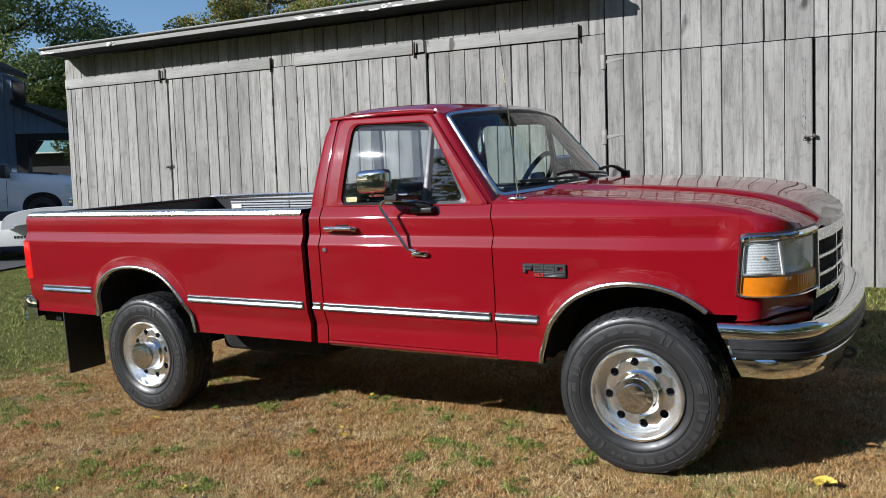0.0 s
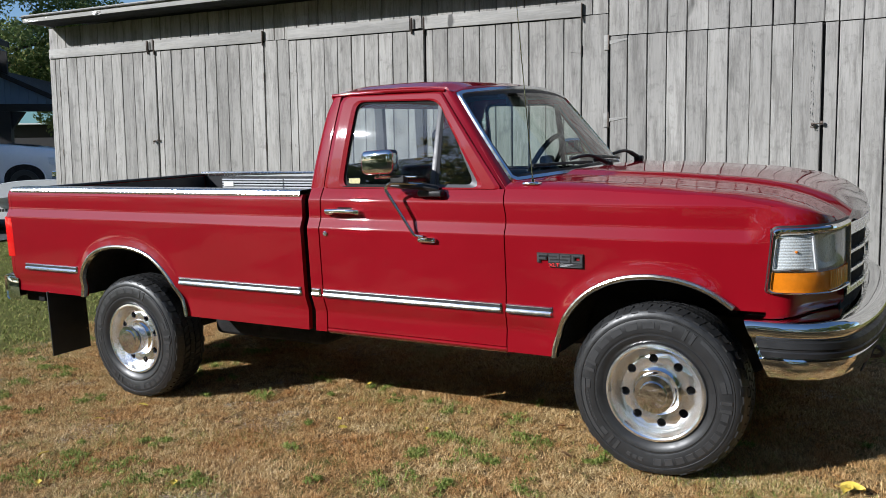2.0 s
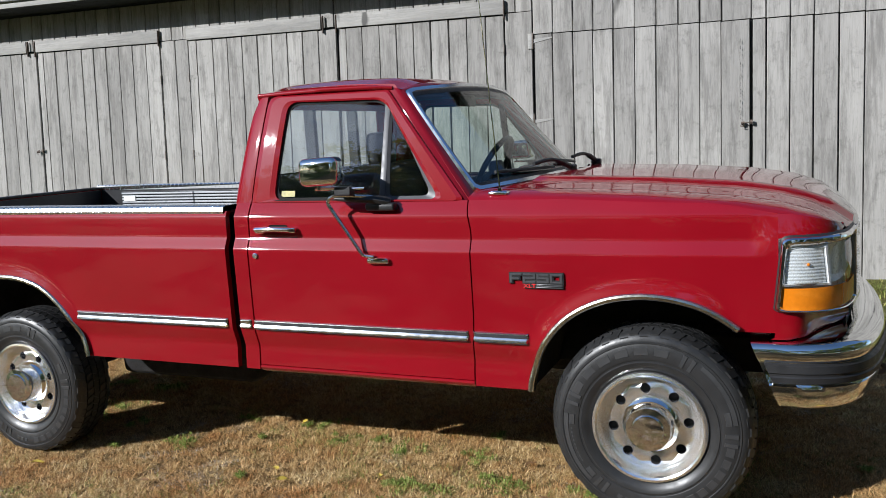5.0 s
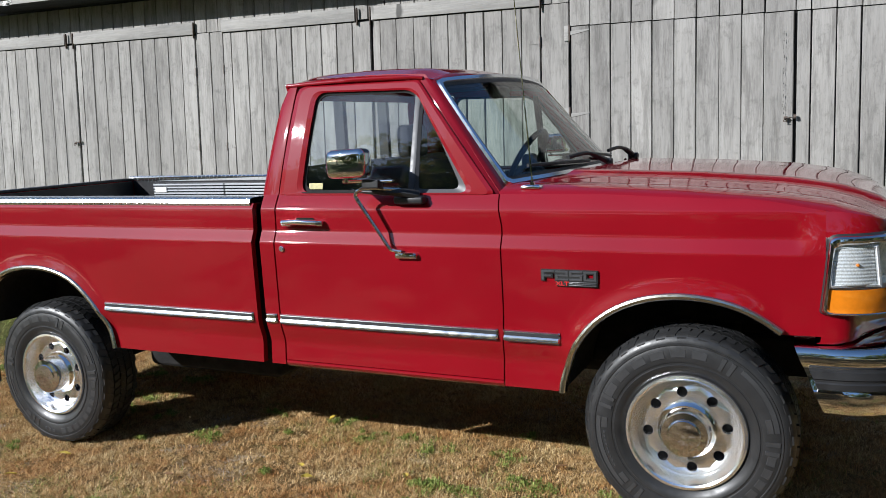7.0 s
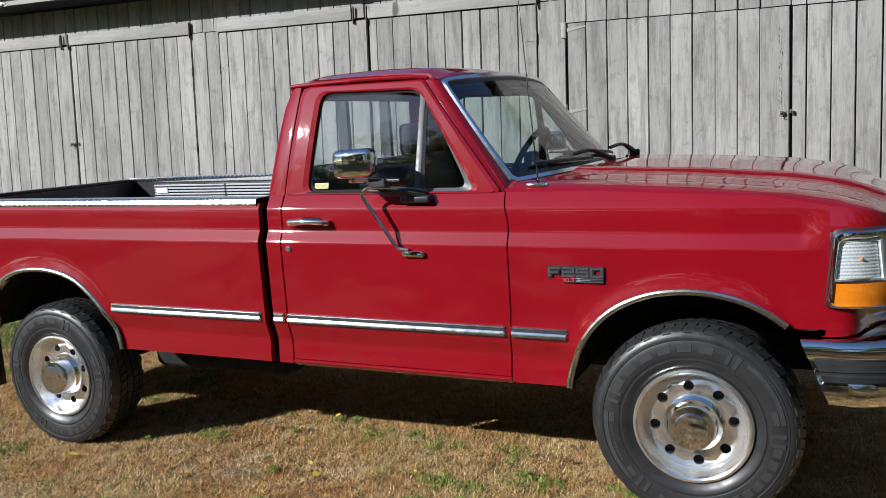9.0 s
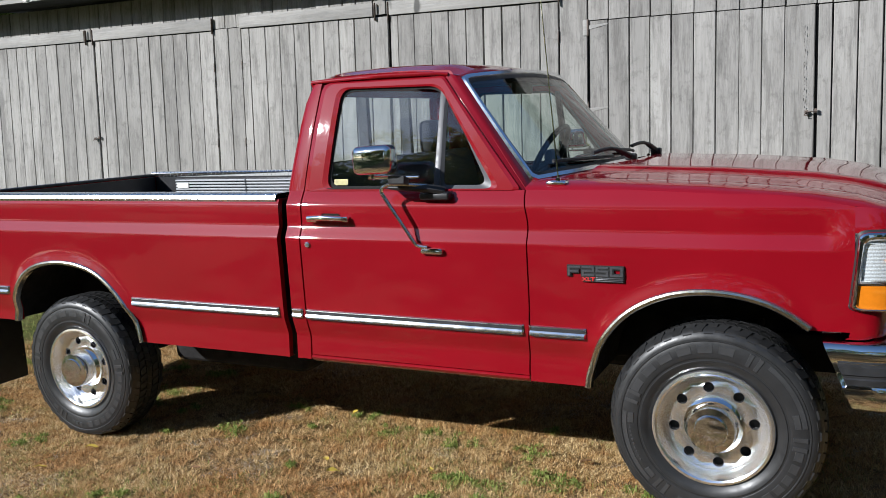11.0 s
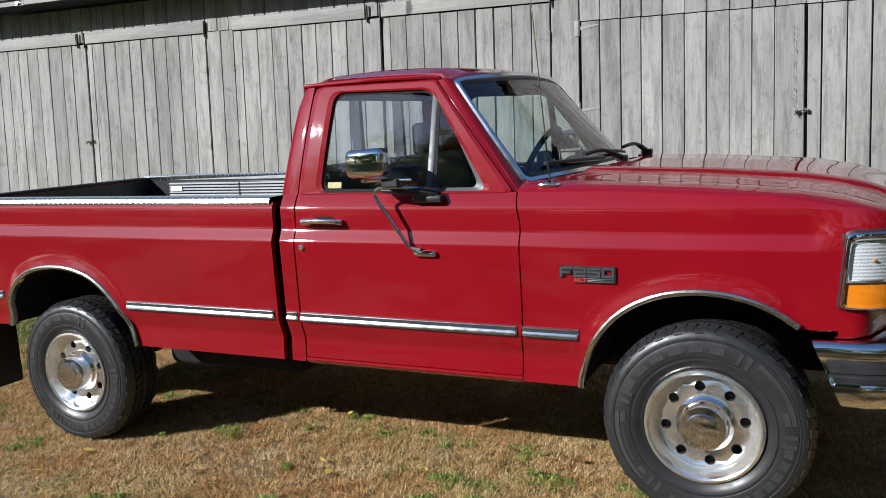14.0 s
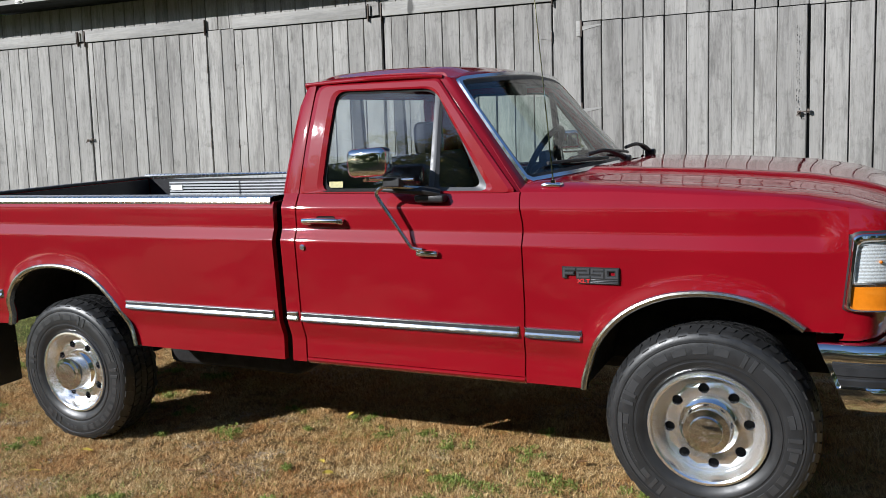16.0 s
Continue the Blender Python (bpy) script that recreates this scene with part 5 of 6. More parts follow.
        for k in range(9):
            block(ck(246 + 3.2 * k + 2.0), ck(246 + 3.2 * k), 0.306, 0.314, 0.0012, 1)
    # polished rim: barrel, dish with eight round holes, centre cap
    rim = bmesh.new()
    lathe(rim, [(0.215, 0.08), (0.224, -0.104), (0.229, -0.113), (0.226, -0.120), (0.216, -0.122), (0.209, -0.117), (0.203, -0.092), (0.198, -0.068), (0.190, -0.058)], 72, close=False)
    NH = 8
    inner_r, outer_r, hr, hc = 0.105, 0.190, 0.0205, 0.150
    def dish(r):
        return float(np.interp(r, [0.09, 0.112, 0.128, 0.160, 0.178, 0.190], [-0.072, -0.066, -0.0715, -0.0725, -0.067, -0.058]))
    for k in range(NH):
        a0 = 2 * math.pi * k / NH
        outer_loop, hole_loop, deep = [], [], []
        n = 32
        for i in range(n):
            b = 2 * math.pi * i / n
            hx, hy_ = hc + hr * math.cos(b), hr * math.sin(b)
            hole_loop.append((hx, hy_))
            # border of the sector
            dx, dy = math.cos(b), math.sin(b)
            best = 9
            lim = math.pi / NH
            for s in (x_ / 400 for x_ in range(1, 140)):
                px, py = hc + dx * s * 0.4, dy * s * 0.4
                r_, an = math.hypot(px, py), math.atan2(py, px)
                if r_ > outer_r or r_ < inner_r or abs(an) > lim:
                    best = s
                    break
            s = best
            px, py = hc + dx * s * 0.4, dy * s * 0.4
            r_, an = math.hypot(px, py), math.atan2(py, px)
            r_, an = min(outer_r, max(inner_r, r_)), min(lim, max(-lim, an))
            outer_loop.append((r_ * math.cos(an), r_ * math.sin(an)))
        ca, sa = math.cos(a0), math.sin(a0)
        rot = lambda p, y: (p[0] * ca - p[1] * sa, y, p[0] * sa + p[1] * ca)
        ring_between(rim, [rot(p, dish(math.hypot(*p))) for p in outer_loop], [rot(p, dish(math.hypot(*p)) - 0.001) for p in hole_loop])
        ring_between(rim, [rot(p, dish(math.hypot(*p)) - 0.001) for p in hole_loop], [rot(p, dish(math.hypot(*p)) + 0.025) for p in hole_loop])
    for r0, r1 in ((0.098, 0.123), (0.177, 0.194)):
        lathe(rim, [(r0, dish(r0) + 0.0015), (r1, dish(r1) + 0.0015)], 72, close=False)
    rimo = put("rim", rim, POLISHED, tyre, "polished aluminium rim with eight round holes", 40)
    cp = bmesh.new()
    if x == 0.0:
        lathe(cp, [(0.113, -0.066), (0.111, -0.080), (0.100, -0.088), (0.093, -0.096), (0.091, -0.135), (0.086, -0.142), (0.064, -0.144), (0.061, -0.150), (0.058, -0.153), (0.02, -0.155), (0.002, -0.155)], 48)
    else:
        lathe(cp, [(0.118, -0.064), (0.114, -0.078), (0.104, -0.086), (0.097, -0.098), (0.094, -0.150), (0.089, -0.160), (0.068, -0.163), (0.064, -0.168), (0.03, -0.170), (0.002, -0.170)], 48)
    put("centre_cap", cp, CHROME, rimo, "chrome centre cap", 40)
    br = bmesh.new()
    lathe(br, [(0.21, 0.02), (0.21, -0.03), (0.002, -0.03)], 32)
    put("brake_drum", br, FLATBLACK, tyre, "")


for x, y in ((0.0, 0.868), (-3.378, 0.868)):
    for sgn in (-1, 1):
        wheel(x, y, sgn, radians(-6 if x == 0 else -14))


# ---- barn ----
WALL_Y = 4.5


def fall(x):
    """How far the barn's rails and eave drop along its length."""
    return -0.0225 * (x + 4.4)


BOARD_MESHES = []
for k in range(4):
    bm = bmesh.new()
    random.seed(40 + k)
    c = 0.02
    pts = [(-0.5, 1), (-0.5, 0.25), (-0.5 + c, 0), (0.5 - c, 0), (0.5, 0.25), (0.5, 1)]
    lo_r = [bm.verts.new((x, y, -0.5)) for x, y in pts]
    hi_r = [bm.verts.new((x, y, 0.5)) for x, y in pts]
    for i in range(6):
        bm.faces.new((lo_r[i], lo_r[(i + 1) % 6], hi_r[(i + 1) % 6], hi_r[i]))
    bm.faces.new(lo_r[::-1])
    bm.faces.new(hi_r)
    for v in bm.verts:
        v.co.x += random.uniform(-0.012, 0.012)
    bmesh.ops.recalc_face_normals(bm, faces=bm.faces)
    me = bpy.data.meshes.new("board")
    bm.to_mesh(me)
    bm.free()
    me.materials.append(BARNWOOD)
    BOARD_MESHES.append(me)

rng = random.Random(7)


def board(parent, x, w, z0, z1, y, thick=0.022, lean=0.0):
    ob = new("board", rng.choice(BOARD_MESHES))
    ob.matrix_basis = pose(x, y, (z0 + z1) / 2, 0, lean, 0) @ Matrix.Diagonal((w, thick, z1 - z0, 1))
    ob.parent = parent
    return ob


def boards(parent, x0, x1, bottom, top, y, width=0.205, gap=0.0095, cuts=()):
    n = max(1, round((x1 - x0) / width))
    cuts = [x0, *cuts, x1] if cuts else [x0] + [x0 + (x1 - x0) * (k + rng.uniform(-0.13, 0.13)) / n for k in range(1, n)] + [x1]
    for a, b in zip(cuts, cuts[1:]):
        m = (a + b) / 2
        g = gap * rng.uniform(0.5, 1.6)
        board(parent, m, b - a - g, bottom(m), top(m), y + rng.uniform(-0.003, 0.003), lean=rng.uniform(-0.10, 0.10))


barn = thing("barn", "long low barn clad in weathered grey vertical boards with plank doors", "barn")
BASE = 0.245
bm = boxed((-11.60, WALL_Y + 0.032, -0.1), (-2.06, WALL_Y + 0.18, 3.62))
box(bm, (-2.06, WALL_Y + 0.032, -0.1), (6.0, WALL_Y + 0.18, 5.4))
back_wall = part("wall", bm, BARNDARK, barn)
# the low part of the roof stops where the tall part begins
part("end_wall", boxed((-11.60, WALL_Y + 0.18, -0.1), (-11.45, 11.0, 3.75)), BARNWOOD, barn)
part("end_wall", boxed((5.85, WALL_Y + 0.18, -0.1), (6.0, 11.0, 5.4)), BARNWOOD, barn)
part("back_wall", boxed((-11.45, 10.85, -0.1), (5.85, 11.0, 3.55)), BARNWOOD, barn)

DOORS = ((-11.35, -9.133, (-11.166, -10.918, -10.716, -10.494, -10.309, -10.093, -9.869, -9.611, -9.405)),
         (-9.112, -6.995, (-9.009, -8.792, -8.574, -8.315, -8.104, -7.888, -7.67, -7.443, -7.224)),
         (-6.545, -4.405, (-6.415, -6.173, -5.95, -5.731, -5.503, -5.297, -5.081, -4.865, -4.65)),
         (-4.38, -2.35, (-4.279, -4.066, -3.846, -3.635, -3.42, -3.209, -2.992, -2.776, -2.558)))
HEAD = 3.135          # underside of the door rails at x = -4.4
top_line = lambda x: 3.63 - 0.022 * (x + 4.4)
zrail = lambda x: HEAD + fall(x)
for i, (x0, x1, seams) in enumerate(DOORS):
    d = part("barn_door", boxed((x0, WALL_Y + 0.018, BASE), (x1, WALL_Y + 0.03, HEAD + fall(x1))), BARNDARK, barn, "weathered plank barn door with iron hinges")
    boards(d, x0, x1, lambda x: BASE + 0.04, lambda x: zrail(x) - 0.012, WALL_Y - 0.006, cuts=seams)
    # rail above the door
    m = (x0 + x1) / 2
    a0, a1 = x0 - (0.0 if i else 0.22), (-9.29, -6.995, -4.60, -2.34)[i]
    rail = bmesh.new()
    box(rail, (a0, WALL_Y - 0.030, 0), (a1, WALL_Y - 0.008, 0.150), 0.002)
    for v in rail.verts:
        v.co.z += zrail(v.co.x)
    part("door_rail", rail, BARNRAIL, barn, "weathered horizontal rail board")
    end = x1 if i in (0, 2) else x0
    for s in ((a1 + 0.03,) if i in (0, 2) else (a1,)):
        part("rail_bracket", boxed((s - 0.004, WALL_Y - 0.04, zrail(s) - 0.05), (s + 0.004, WALL_Y - 0.01, zrail(s) + 0.15), 0.002), IRON, barn)
    if i in (1, 3):
        part("rail_bracket", boxed((x0 - 0.018, WALL_Y - 0.04, zrail(x0) - 0.06), (x0 - 0.010, WALL_Y - 0.01, zrail(x0) + 0.15), 0.002), IRON, barn)
    # hinges
    hx, hs = (x0, 1) if i in (0, 2) else (x1, -1)
    for hz in (2.72, 1.75, 0.80):
        h = bmesh.new()
        box(h, (hx - 0.006, WALL_Y - 0.016, hz - 0.06), (hx + 0.006, WALL_Y - 0.006, hz + 0.06), 0.002)
        pts_ = [(hx + hs * 0.006, hz - 0.03), (hx + hs * 0.13, hz - 0.012), (hx + hs * 0.13, hz + 0.012), (hx + hs * 0.006, hz + 0.03)]
        h.faces.new([h.verts.new((a, WALL_Y - 0.0105, b)) for a, b in pts_])
        part("hinge", h, BARNWOOD, d)
        hn = bmesh.new()
        box(hn, (hx - 0.004, WALL_Y - 0.020, hz - 0.055), (hx + 0.004, WALL_Y - 0.012, hz + 0.055), 0.001)
        part("hinge_pin", hn, IRON, d)
# wall boards: posts between the doors and the strip above the rails
for x0, x1 in ((-11.60, -11.355), (-6.985, -6.55), (-2.345, -2.04)):
    boards(back_wall, x0, x1, lambda x: BASE, lambda x: zrail(x) + 0.01, WALL_Y, 0.15 if x1 - x0 < 0.3 else 0.21)
boards(back_wall, -11.60, -2.04, lambda x: zrail(x) + 0.02, top_line, WALL_Y + 0.006, 0.20)
# tall part with its one wide door
seam = lambda x: 2.805 - 0.023 * x
WIDE = (-1.816, -1.598, -1.389, -1.178, -0.96, -0.747, -0.53, -0.324, -0.119)
BEYOND = (0.291, 0.505, 0.714, 0.93, 1.15, 1.37, 1.58, 1.80, 2.02, 2.24, 2.45, 2.67, 2.89, 3.11, 3.33, 3.55, 3.77, 4.0, 4.25, 4.5, 4.75, 5.0, 5.25, 5.5, 5.75)
boards(back_wall, -2.03, 6.0, lambda x: seam(x) + 0.006, lambda x: 5.4, WALL_Y + 0.004, cuts=WIDE + (0.156,) + BEYOND)
boards(back_wall, 0.165, 6.0, lambda x: BASE, lambda x: seam(x) - 0.006, WALL_Y + 0.001, cuts=BEYOND)
big = part("barn_door", boxed((-2.02, WALL_Y + 0.018, BASE), (0.145, WALL_Y + 0.03, 2.79)), BARNDARK, barn, "wide weathered plank barn door with an iron latch")
boards(big, -2.02, 0.148, lambda x: BASE + 0.04, lambda x: seam(x) - 0.006, WALL_Y - 0.004, cuts=WIDE)
for hz in (2.78, 1.93):
    h = bmesh.new()
    box(h, (-2.085, WALL_Y - 0.010, hz - 0.08), (-2.04, WALL_Y - 0.002, hz + 0.08), 0.002)
    h.faces.new([h.verts.new((a, WALL_Y - 0.0085, b)) for a, b in ((-2.02, hz - 0.02), (-1.82, hz + 0.015), (-1.82, hz + 0.03), (-2.02, hz + 0.02))])
    part("hinge", h, BARNRAIL, big)
    hn = boxed((-2.036, WALL_Y - 0.016, hz - 0.085), (-2.024, WALL_Y - 0.002, hz + 0.085), 0.002)
    part("hinge_pin", hn, IRON, big)


def latch(x, z, parent, s=-1):
    bm = bmesh.new()
    box(bm, (x + s * 0.07 - 0.017, WALL_Y - 0.042, z - 0.022), (x + s * 0.07 + 0.017, WALL_Y - 0.026, z + 0.016), 0.003)
    tube(bm, [(x + s * 0.085, WALL_Y - 0.045, z), (x + 0.02, WALL_Y - 0.045, z + 0.008)], 0.004, 8)
    box(bm, (x - 0.002, WALL_Y - 0.045, z - 0.008), (x + 0.022, WALL_Y - 0.02, z + 0.03), 0.003)
    tube(bm, spline([(x + s * 0.07, WALL_Y - 0.05, z), (x + s * 0.09, WALL_Y - 0.05, z - 0.03), (x + s * 0.06, WALL_Y - 0.05, z - 0.034)], 8), 0.004, 6)
    return part("latch", bm, IRON, parent, "iron hasp and padlock")


latch(0.150, 1.805, big)
latch(-9.115, 1.885, barn.children[0])
# worn row of splinters beside the wide door's edge
for k in range(22):
    z = 2.58 - 0.035 * k + rng.uniform(-0.012, 0.012)
    x = 0.055 + rng.uniform(-0.004, 0.004)
    w_, h_ = rng.uniform(0.002, 0.006), rng.uniform(0.008, 0.030)
    part("worn_mark", boxed((x, WALL_Y - 0.0285, z), (x + w_, WALL_Y - 0.0265, z + h_)), BARNDARK, big)
part("base_board", boxed((-11.6, WALL_Y - 0.03, BASE - 0.35), (6.0, WALL_Y + 0.03, BASE), 0.006), BARNRAIL, barn, "weathered sill board")
# eave of the low part
EAVE_Y, EX0, EX1 = 4.0, -11.50, -2.08
ez = lambda x: 3.80 - 0.022 * (x + 11.5)
fs = bmesh.new()
box(fs, (EX0, EAVE_Y - 0.022, 0), (EX1, EAVE_Y, 0.085), 0.004)
for v in fs.verts:
    v.co.z += ez(v.co.x)
fascia = part("fascia", fs, BARNRAIL, barn, "grey fascia board with peeling paint")
f2 = bmesh.new()
box(f2, (EX0 - 0.01, EAVE_Y - 0.040, 0.080), (EX1, EAVE_Y + 0.02, 0.112), 0.003)
for v in f2.verts:
    v.co.z += ez(v.co.x)
part("fascia_cap", f2, BARNRAIL, barn)
for k in range(34):
    pt = bmesh.new()
    x = rng.choice((rng.uniform(-11.45, -10.9), rng.uniform(-6.2, -3.0), rng.uniform(-6.2, -3.0), rng.uniform(-9.8, -9.7)))
    z = ez(x) + rng.uniform(0.0, 0.05)
    w_ = rng.uniform(0.02, 0.12)
    pt.faces.new([pt.verts.new((x + w_ * math.cos(a) * rng.uniform(0.6, 1), EAVE_Y - 0.0245, z + 0.014 * math.sin(a) * rng.uniform(0.5, 1))) for a in (2 * math.pi * j / 7 for j in range(7))])
    part("paint_flake", thicken(pt, 0.001), PALE, fascia)
# soffit boards; their near-black colour includes the eave's shade
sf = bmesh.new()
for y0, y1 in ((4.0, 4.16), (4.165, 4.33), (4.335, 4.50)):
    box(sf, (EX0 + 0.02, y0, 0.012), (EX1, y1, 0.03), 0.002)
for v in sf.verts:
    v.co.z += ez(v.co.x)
part("soffit", sf, SOFFIT_SHADED, barn, "board soffit with the eave's shade in its colour")
rf = bmesh.new()
sheet(rf, [[(x, y, ez(x) + 0.094 + (y - 3.95) * 0.06) for y in (3.945, 4.6, 11.2)] for x in (EX0 - 0.03, EX1)])
part("roof", thicken(rf, 0.015), ROOFING, barn, "thin dark roofing")
rf = bmesh.new()
sheet(rf, [[(x, y, 5.45 + (y - 4.1) * 0.1) for y in (4.1, 11.2)] for x in (-2.2, 6.2)])
part("roof", thicken(rf, 0.06), ROOFING, barn)
part("gable_infill", boxed((-2.15, WALL_Y + 0.02, 3.4), (-2.04, 11.0, 5.4)), BARNWOOD, barn)
part("end_cap", boxed((EX0 - 0.02, 4.0, ez(EX0)), (EX0, 4.55, ez(EX0) + 0.11), 0.003), BARNRAIL, barn)


# ---- lawn ----
def near_grass(name, count, box_, hmin, hmax, wide, material, seed, keep, label, thin=False, flat=1.0, short=False):
    r = np.random.RandomState(seed)
    x = r.uniform(box_[0], box_[1], count)
    y = r.uniform(box_[2], box_[3], count)
    if thin:
        # denser where the lawn lies open before the pickup
        ok = r.uniform(0, 1, count) < np.clip((y + 1.85 - 0.385 * x) / 0.5, 0.0, 1.0)
        x, y = x[ok], y[ok]
    ok = np.array([keep(a, b, c) for a, b, c in zip(x, y, r.uniform(0, 1, len(x)))])
    x, y = x[ok], y[ok]
    n = len(x)
    z = np.array([ground_z(a, b) + 0.012 * noise.noise(Vector((a * 1.1, b * 1.1, 0))) - 0.006 for a, b in zip(x, y)])
    h = r.uniform(hmin, hmax, n)
    az = r.uniform(0, 2 * np.pi, n)
    lean = flat * r.uniform(0.8, 4.5, n) * h * np.where(h > 0.022, 0.5, 1.0)
    w = r.uniform(0.6, 1.2, n) * wide
    base = np.stack([x, y, z], 1)
    side = np.stack([-np.sin(az), np.cos(az), 0 * az], 1) * w[:, None]
    d = np.stack([np.cos(az), np.sin(az), 0 * az], 1)
    up = np.stack([0 * h, 0 * h, h], 1)
    mid = base + d * (lean * 0.35)[:, None] + up * 0.6
    tip = base + d * lean[:, None] + up * r.uniform(0.55, 1.0, n)[:, None]
    if short:
        # single pointed blades for the matted short grass
        v = np.concatenate([base - side, base + side, tip], 1).reshape(-1, 3)
        me = bpy.data.meshes.new(name)
        me.vertices.add(n * 3)
        me.vertices.foreach_set("co", v.ravel())
        me.loops.add(n * 3)
        me.loops.foreach_set("vertex_index", np.arange(n * 3, dtype=np.int32))
        me.polygons.add(n)
        me.polygons.foreach_set("loop_start", np.arange(n, dtype=np.int32) * 3)
        me.update(calc_edges=True)
        me.materials.append(material)
        return tagged(new(name, me), label, "grass", kind="stuff")
    v = np.concatenate([base - side, base + side, mid + side * 0.7, mid - side * 0.7, tip], 1).reshape(-1, 3)
    i = np.arange(n) * 5
    faces = np.concatenate([np.stack([i, i + 1, i + 2, i + 3], 1).ravel(), np.stack([i + 3, i + 2, i + 4], 1).ravel()])
    me = bpy.data.meshes.new(name)
    me.vertices.add(len(v))
    me.vertices.foreach_set("co", v.ravel())
    me.loops.add(n * 7)
    me.loops.foreach_set("vertex_index", faces.astype(np.int32))
    me.polygons.add(n * 2)
    starts = np.concatenate([np.arange(n) * 4, n * 4 + np.arange(n) * 3]).astype(np.int32)
    me.polygons.foreach_set("loop_start", starts)
    me.update(calc_edges=True)
    me.materials.append(material)
    ob = new(name, me)
    return tagged(ob, label, "grass", kind="stuff")


def patchy(x, y, s=0.0):
    return noise.noise(Vector((x * 1.6 + s, y * 1.6, 3.1))) + 0.5 * noise.noise(Vector((x * 5 + s, y * 5, 1.7)))


def bare(x, y):
    """Where the lawn is worn down to bleached stubble."""
    return noise.noise(Vector((x * 2.3, y * 2.3, 6.6))) + 0.5 * noise.noise(Vector((x * 7, y * 7, 2.6))) > 0.40


def rim(x, y):
    """Thins the blades out towards the ends of the near lawn."""
    k = noise.noise(Vector((x * 2.2, y * 2.2, 7.7))) * 0.5
    return smooth(0.0, 1.0, (x + 6.0) * 0.9 + k) * smooth(0.0, 1.0, (3.0 - x) * 0.9 + k) * smooth(0.0, 1.0, (y + 4.4) * 0.8 + k)


near_grass("dry_grass", 2100000, (-6.0, 2.2, -3.4, 1.2), 0.006, 0.028, 0.0019, STRAW, 3,
           lambda x, y, u: u < (0.45 if bare(x, y) else 1.0) * rim(x, y) * (0.62 + 0.35 * patchy(x, y, 9) + 0.9 * noise.noise(Vector((x * 13, y * 13, 5))) + 0.6 * noise.noise(Vector((x * 34, y * 34, 1)))), "short matted dry brown grass", True, 0.62, True)
near_grass("grass_tufts", 300000, (-6.0, 2.2, -3.4, 1.2), 0.012, 0.034, 0.0017, STRAW, 4,
           lambda x, y, u: u < 0.8 * rim(x, y) and noise.noise(Vector((x * 10, y * 10, 4.4))) + 0.6 * noise.noise(Vector((x * 27, y * 27, 2.4))) > 0.20, "taller tufts of dry brown grass", True, 1.0)
near_grass("bleached_stubble", 500000, (-6.0, 2.2, -3.4, 1.2), 0.003, 0.012, 0.0017, DEAD, 14,
           lambda x, y, u: u < 0.7 * rim(x, y) and bare(x, y), "pale bleached stubble in worn patches", True, 1.6, True)
near_grass("green_grass", 260000, (-6.0, 2.2, -3.4, 1.2), 0.008, 0.030, 0.0018, GREENS, 5,
           lambda x, y, u: rim(x, y) > 0.7 and patchy(x, y) + 0.25 * noise.noise(Vector((x * 14, y * 14, 8))) > 0.36 + 0.8 * (u - 0.5), "tufts of green grass and weeds", True)
near_grass("back_lawn", 60000, (-9.0, 4.5, 1.2, 4.4), 0.02, 0.06, 0.004, GREENS, 8,
           lambda x, y, u: u < 0.45 + 0.4 * patchy(x, y), "greener grass along the barn")
near_grass("side_lawn", 170000, (-13.0, -4.9, -3.0, 5.5), 0.015, 0.045, 0.0035, GREENS, 9,
           lambda x, y, u: u < (0.55 + 0.6 * patchy(x, y)) * min(1, max(0.25, (-4.9 - x) / 1.2)), "mixed green grass beside the drive")


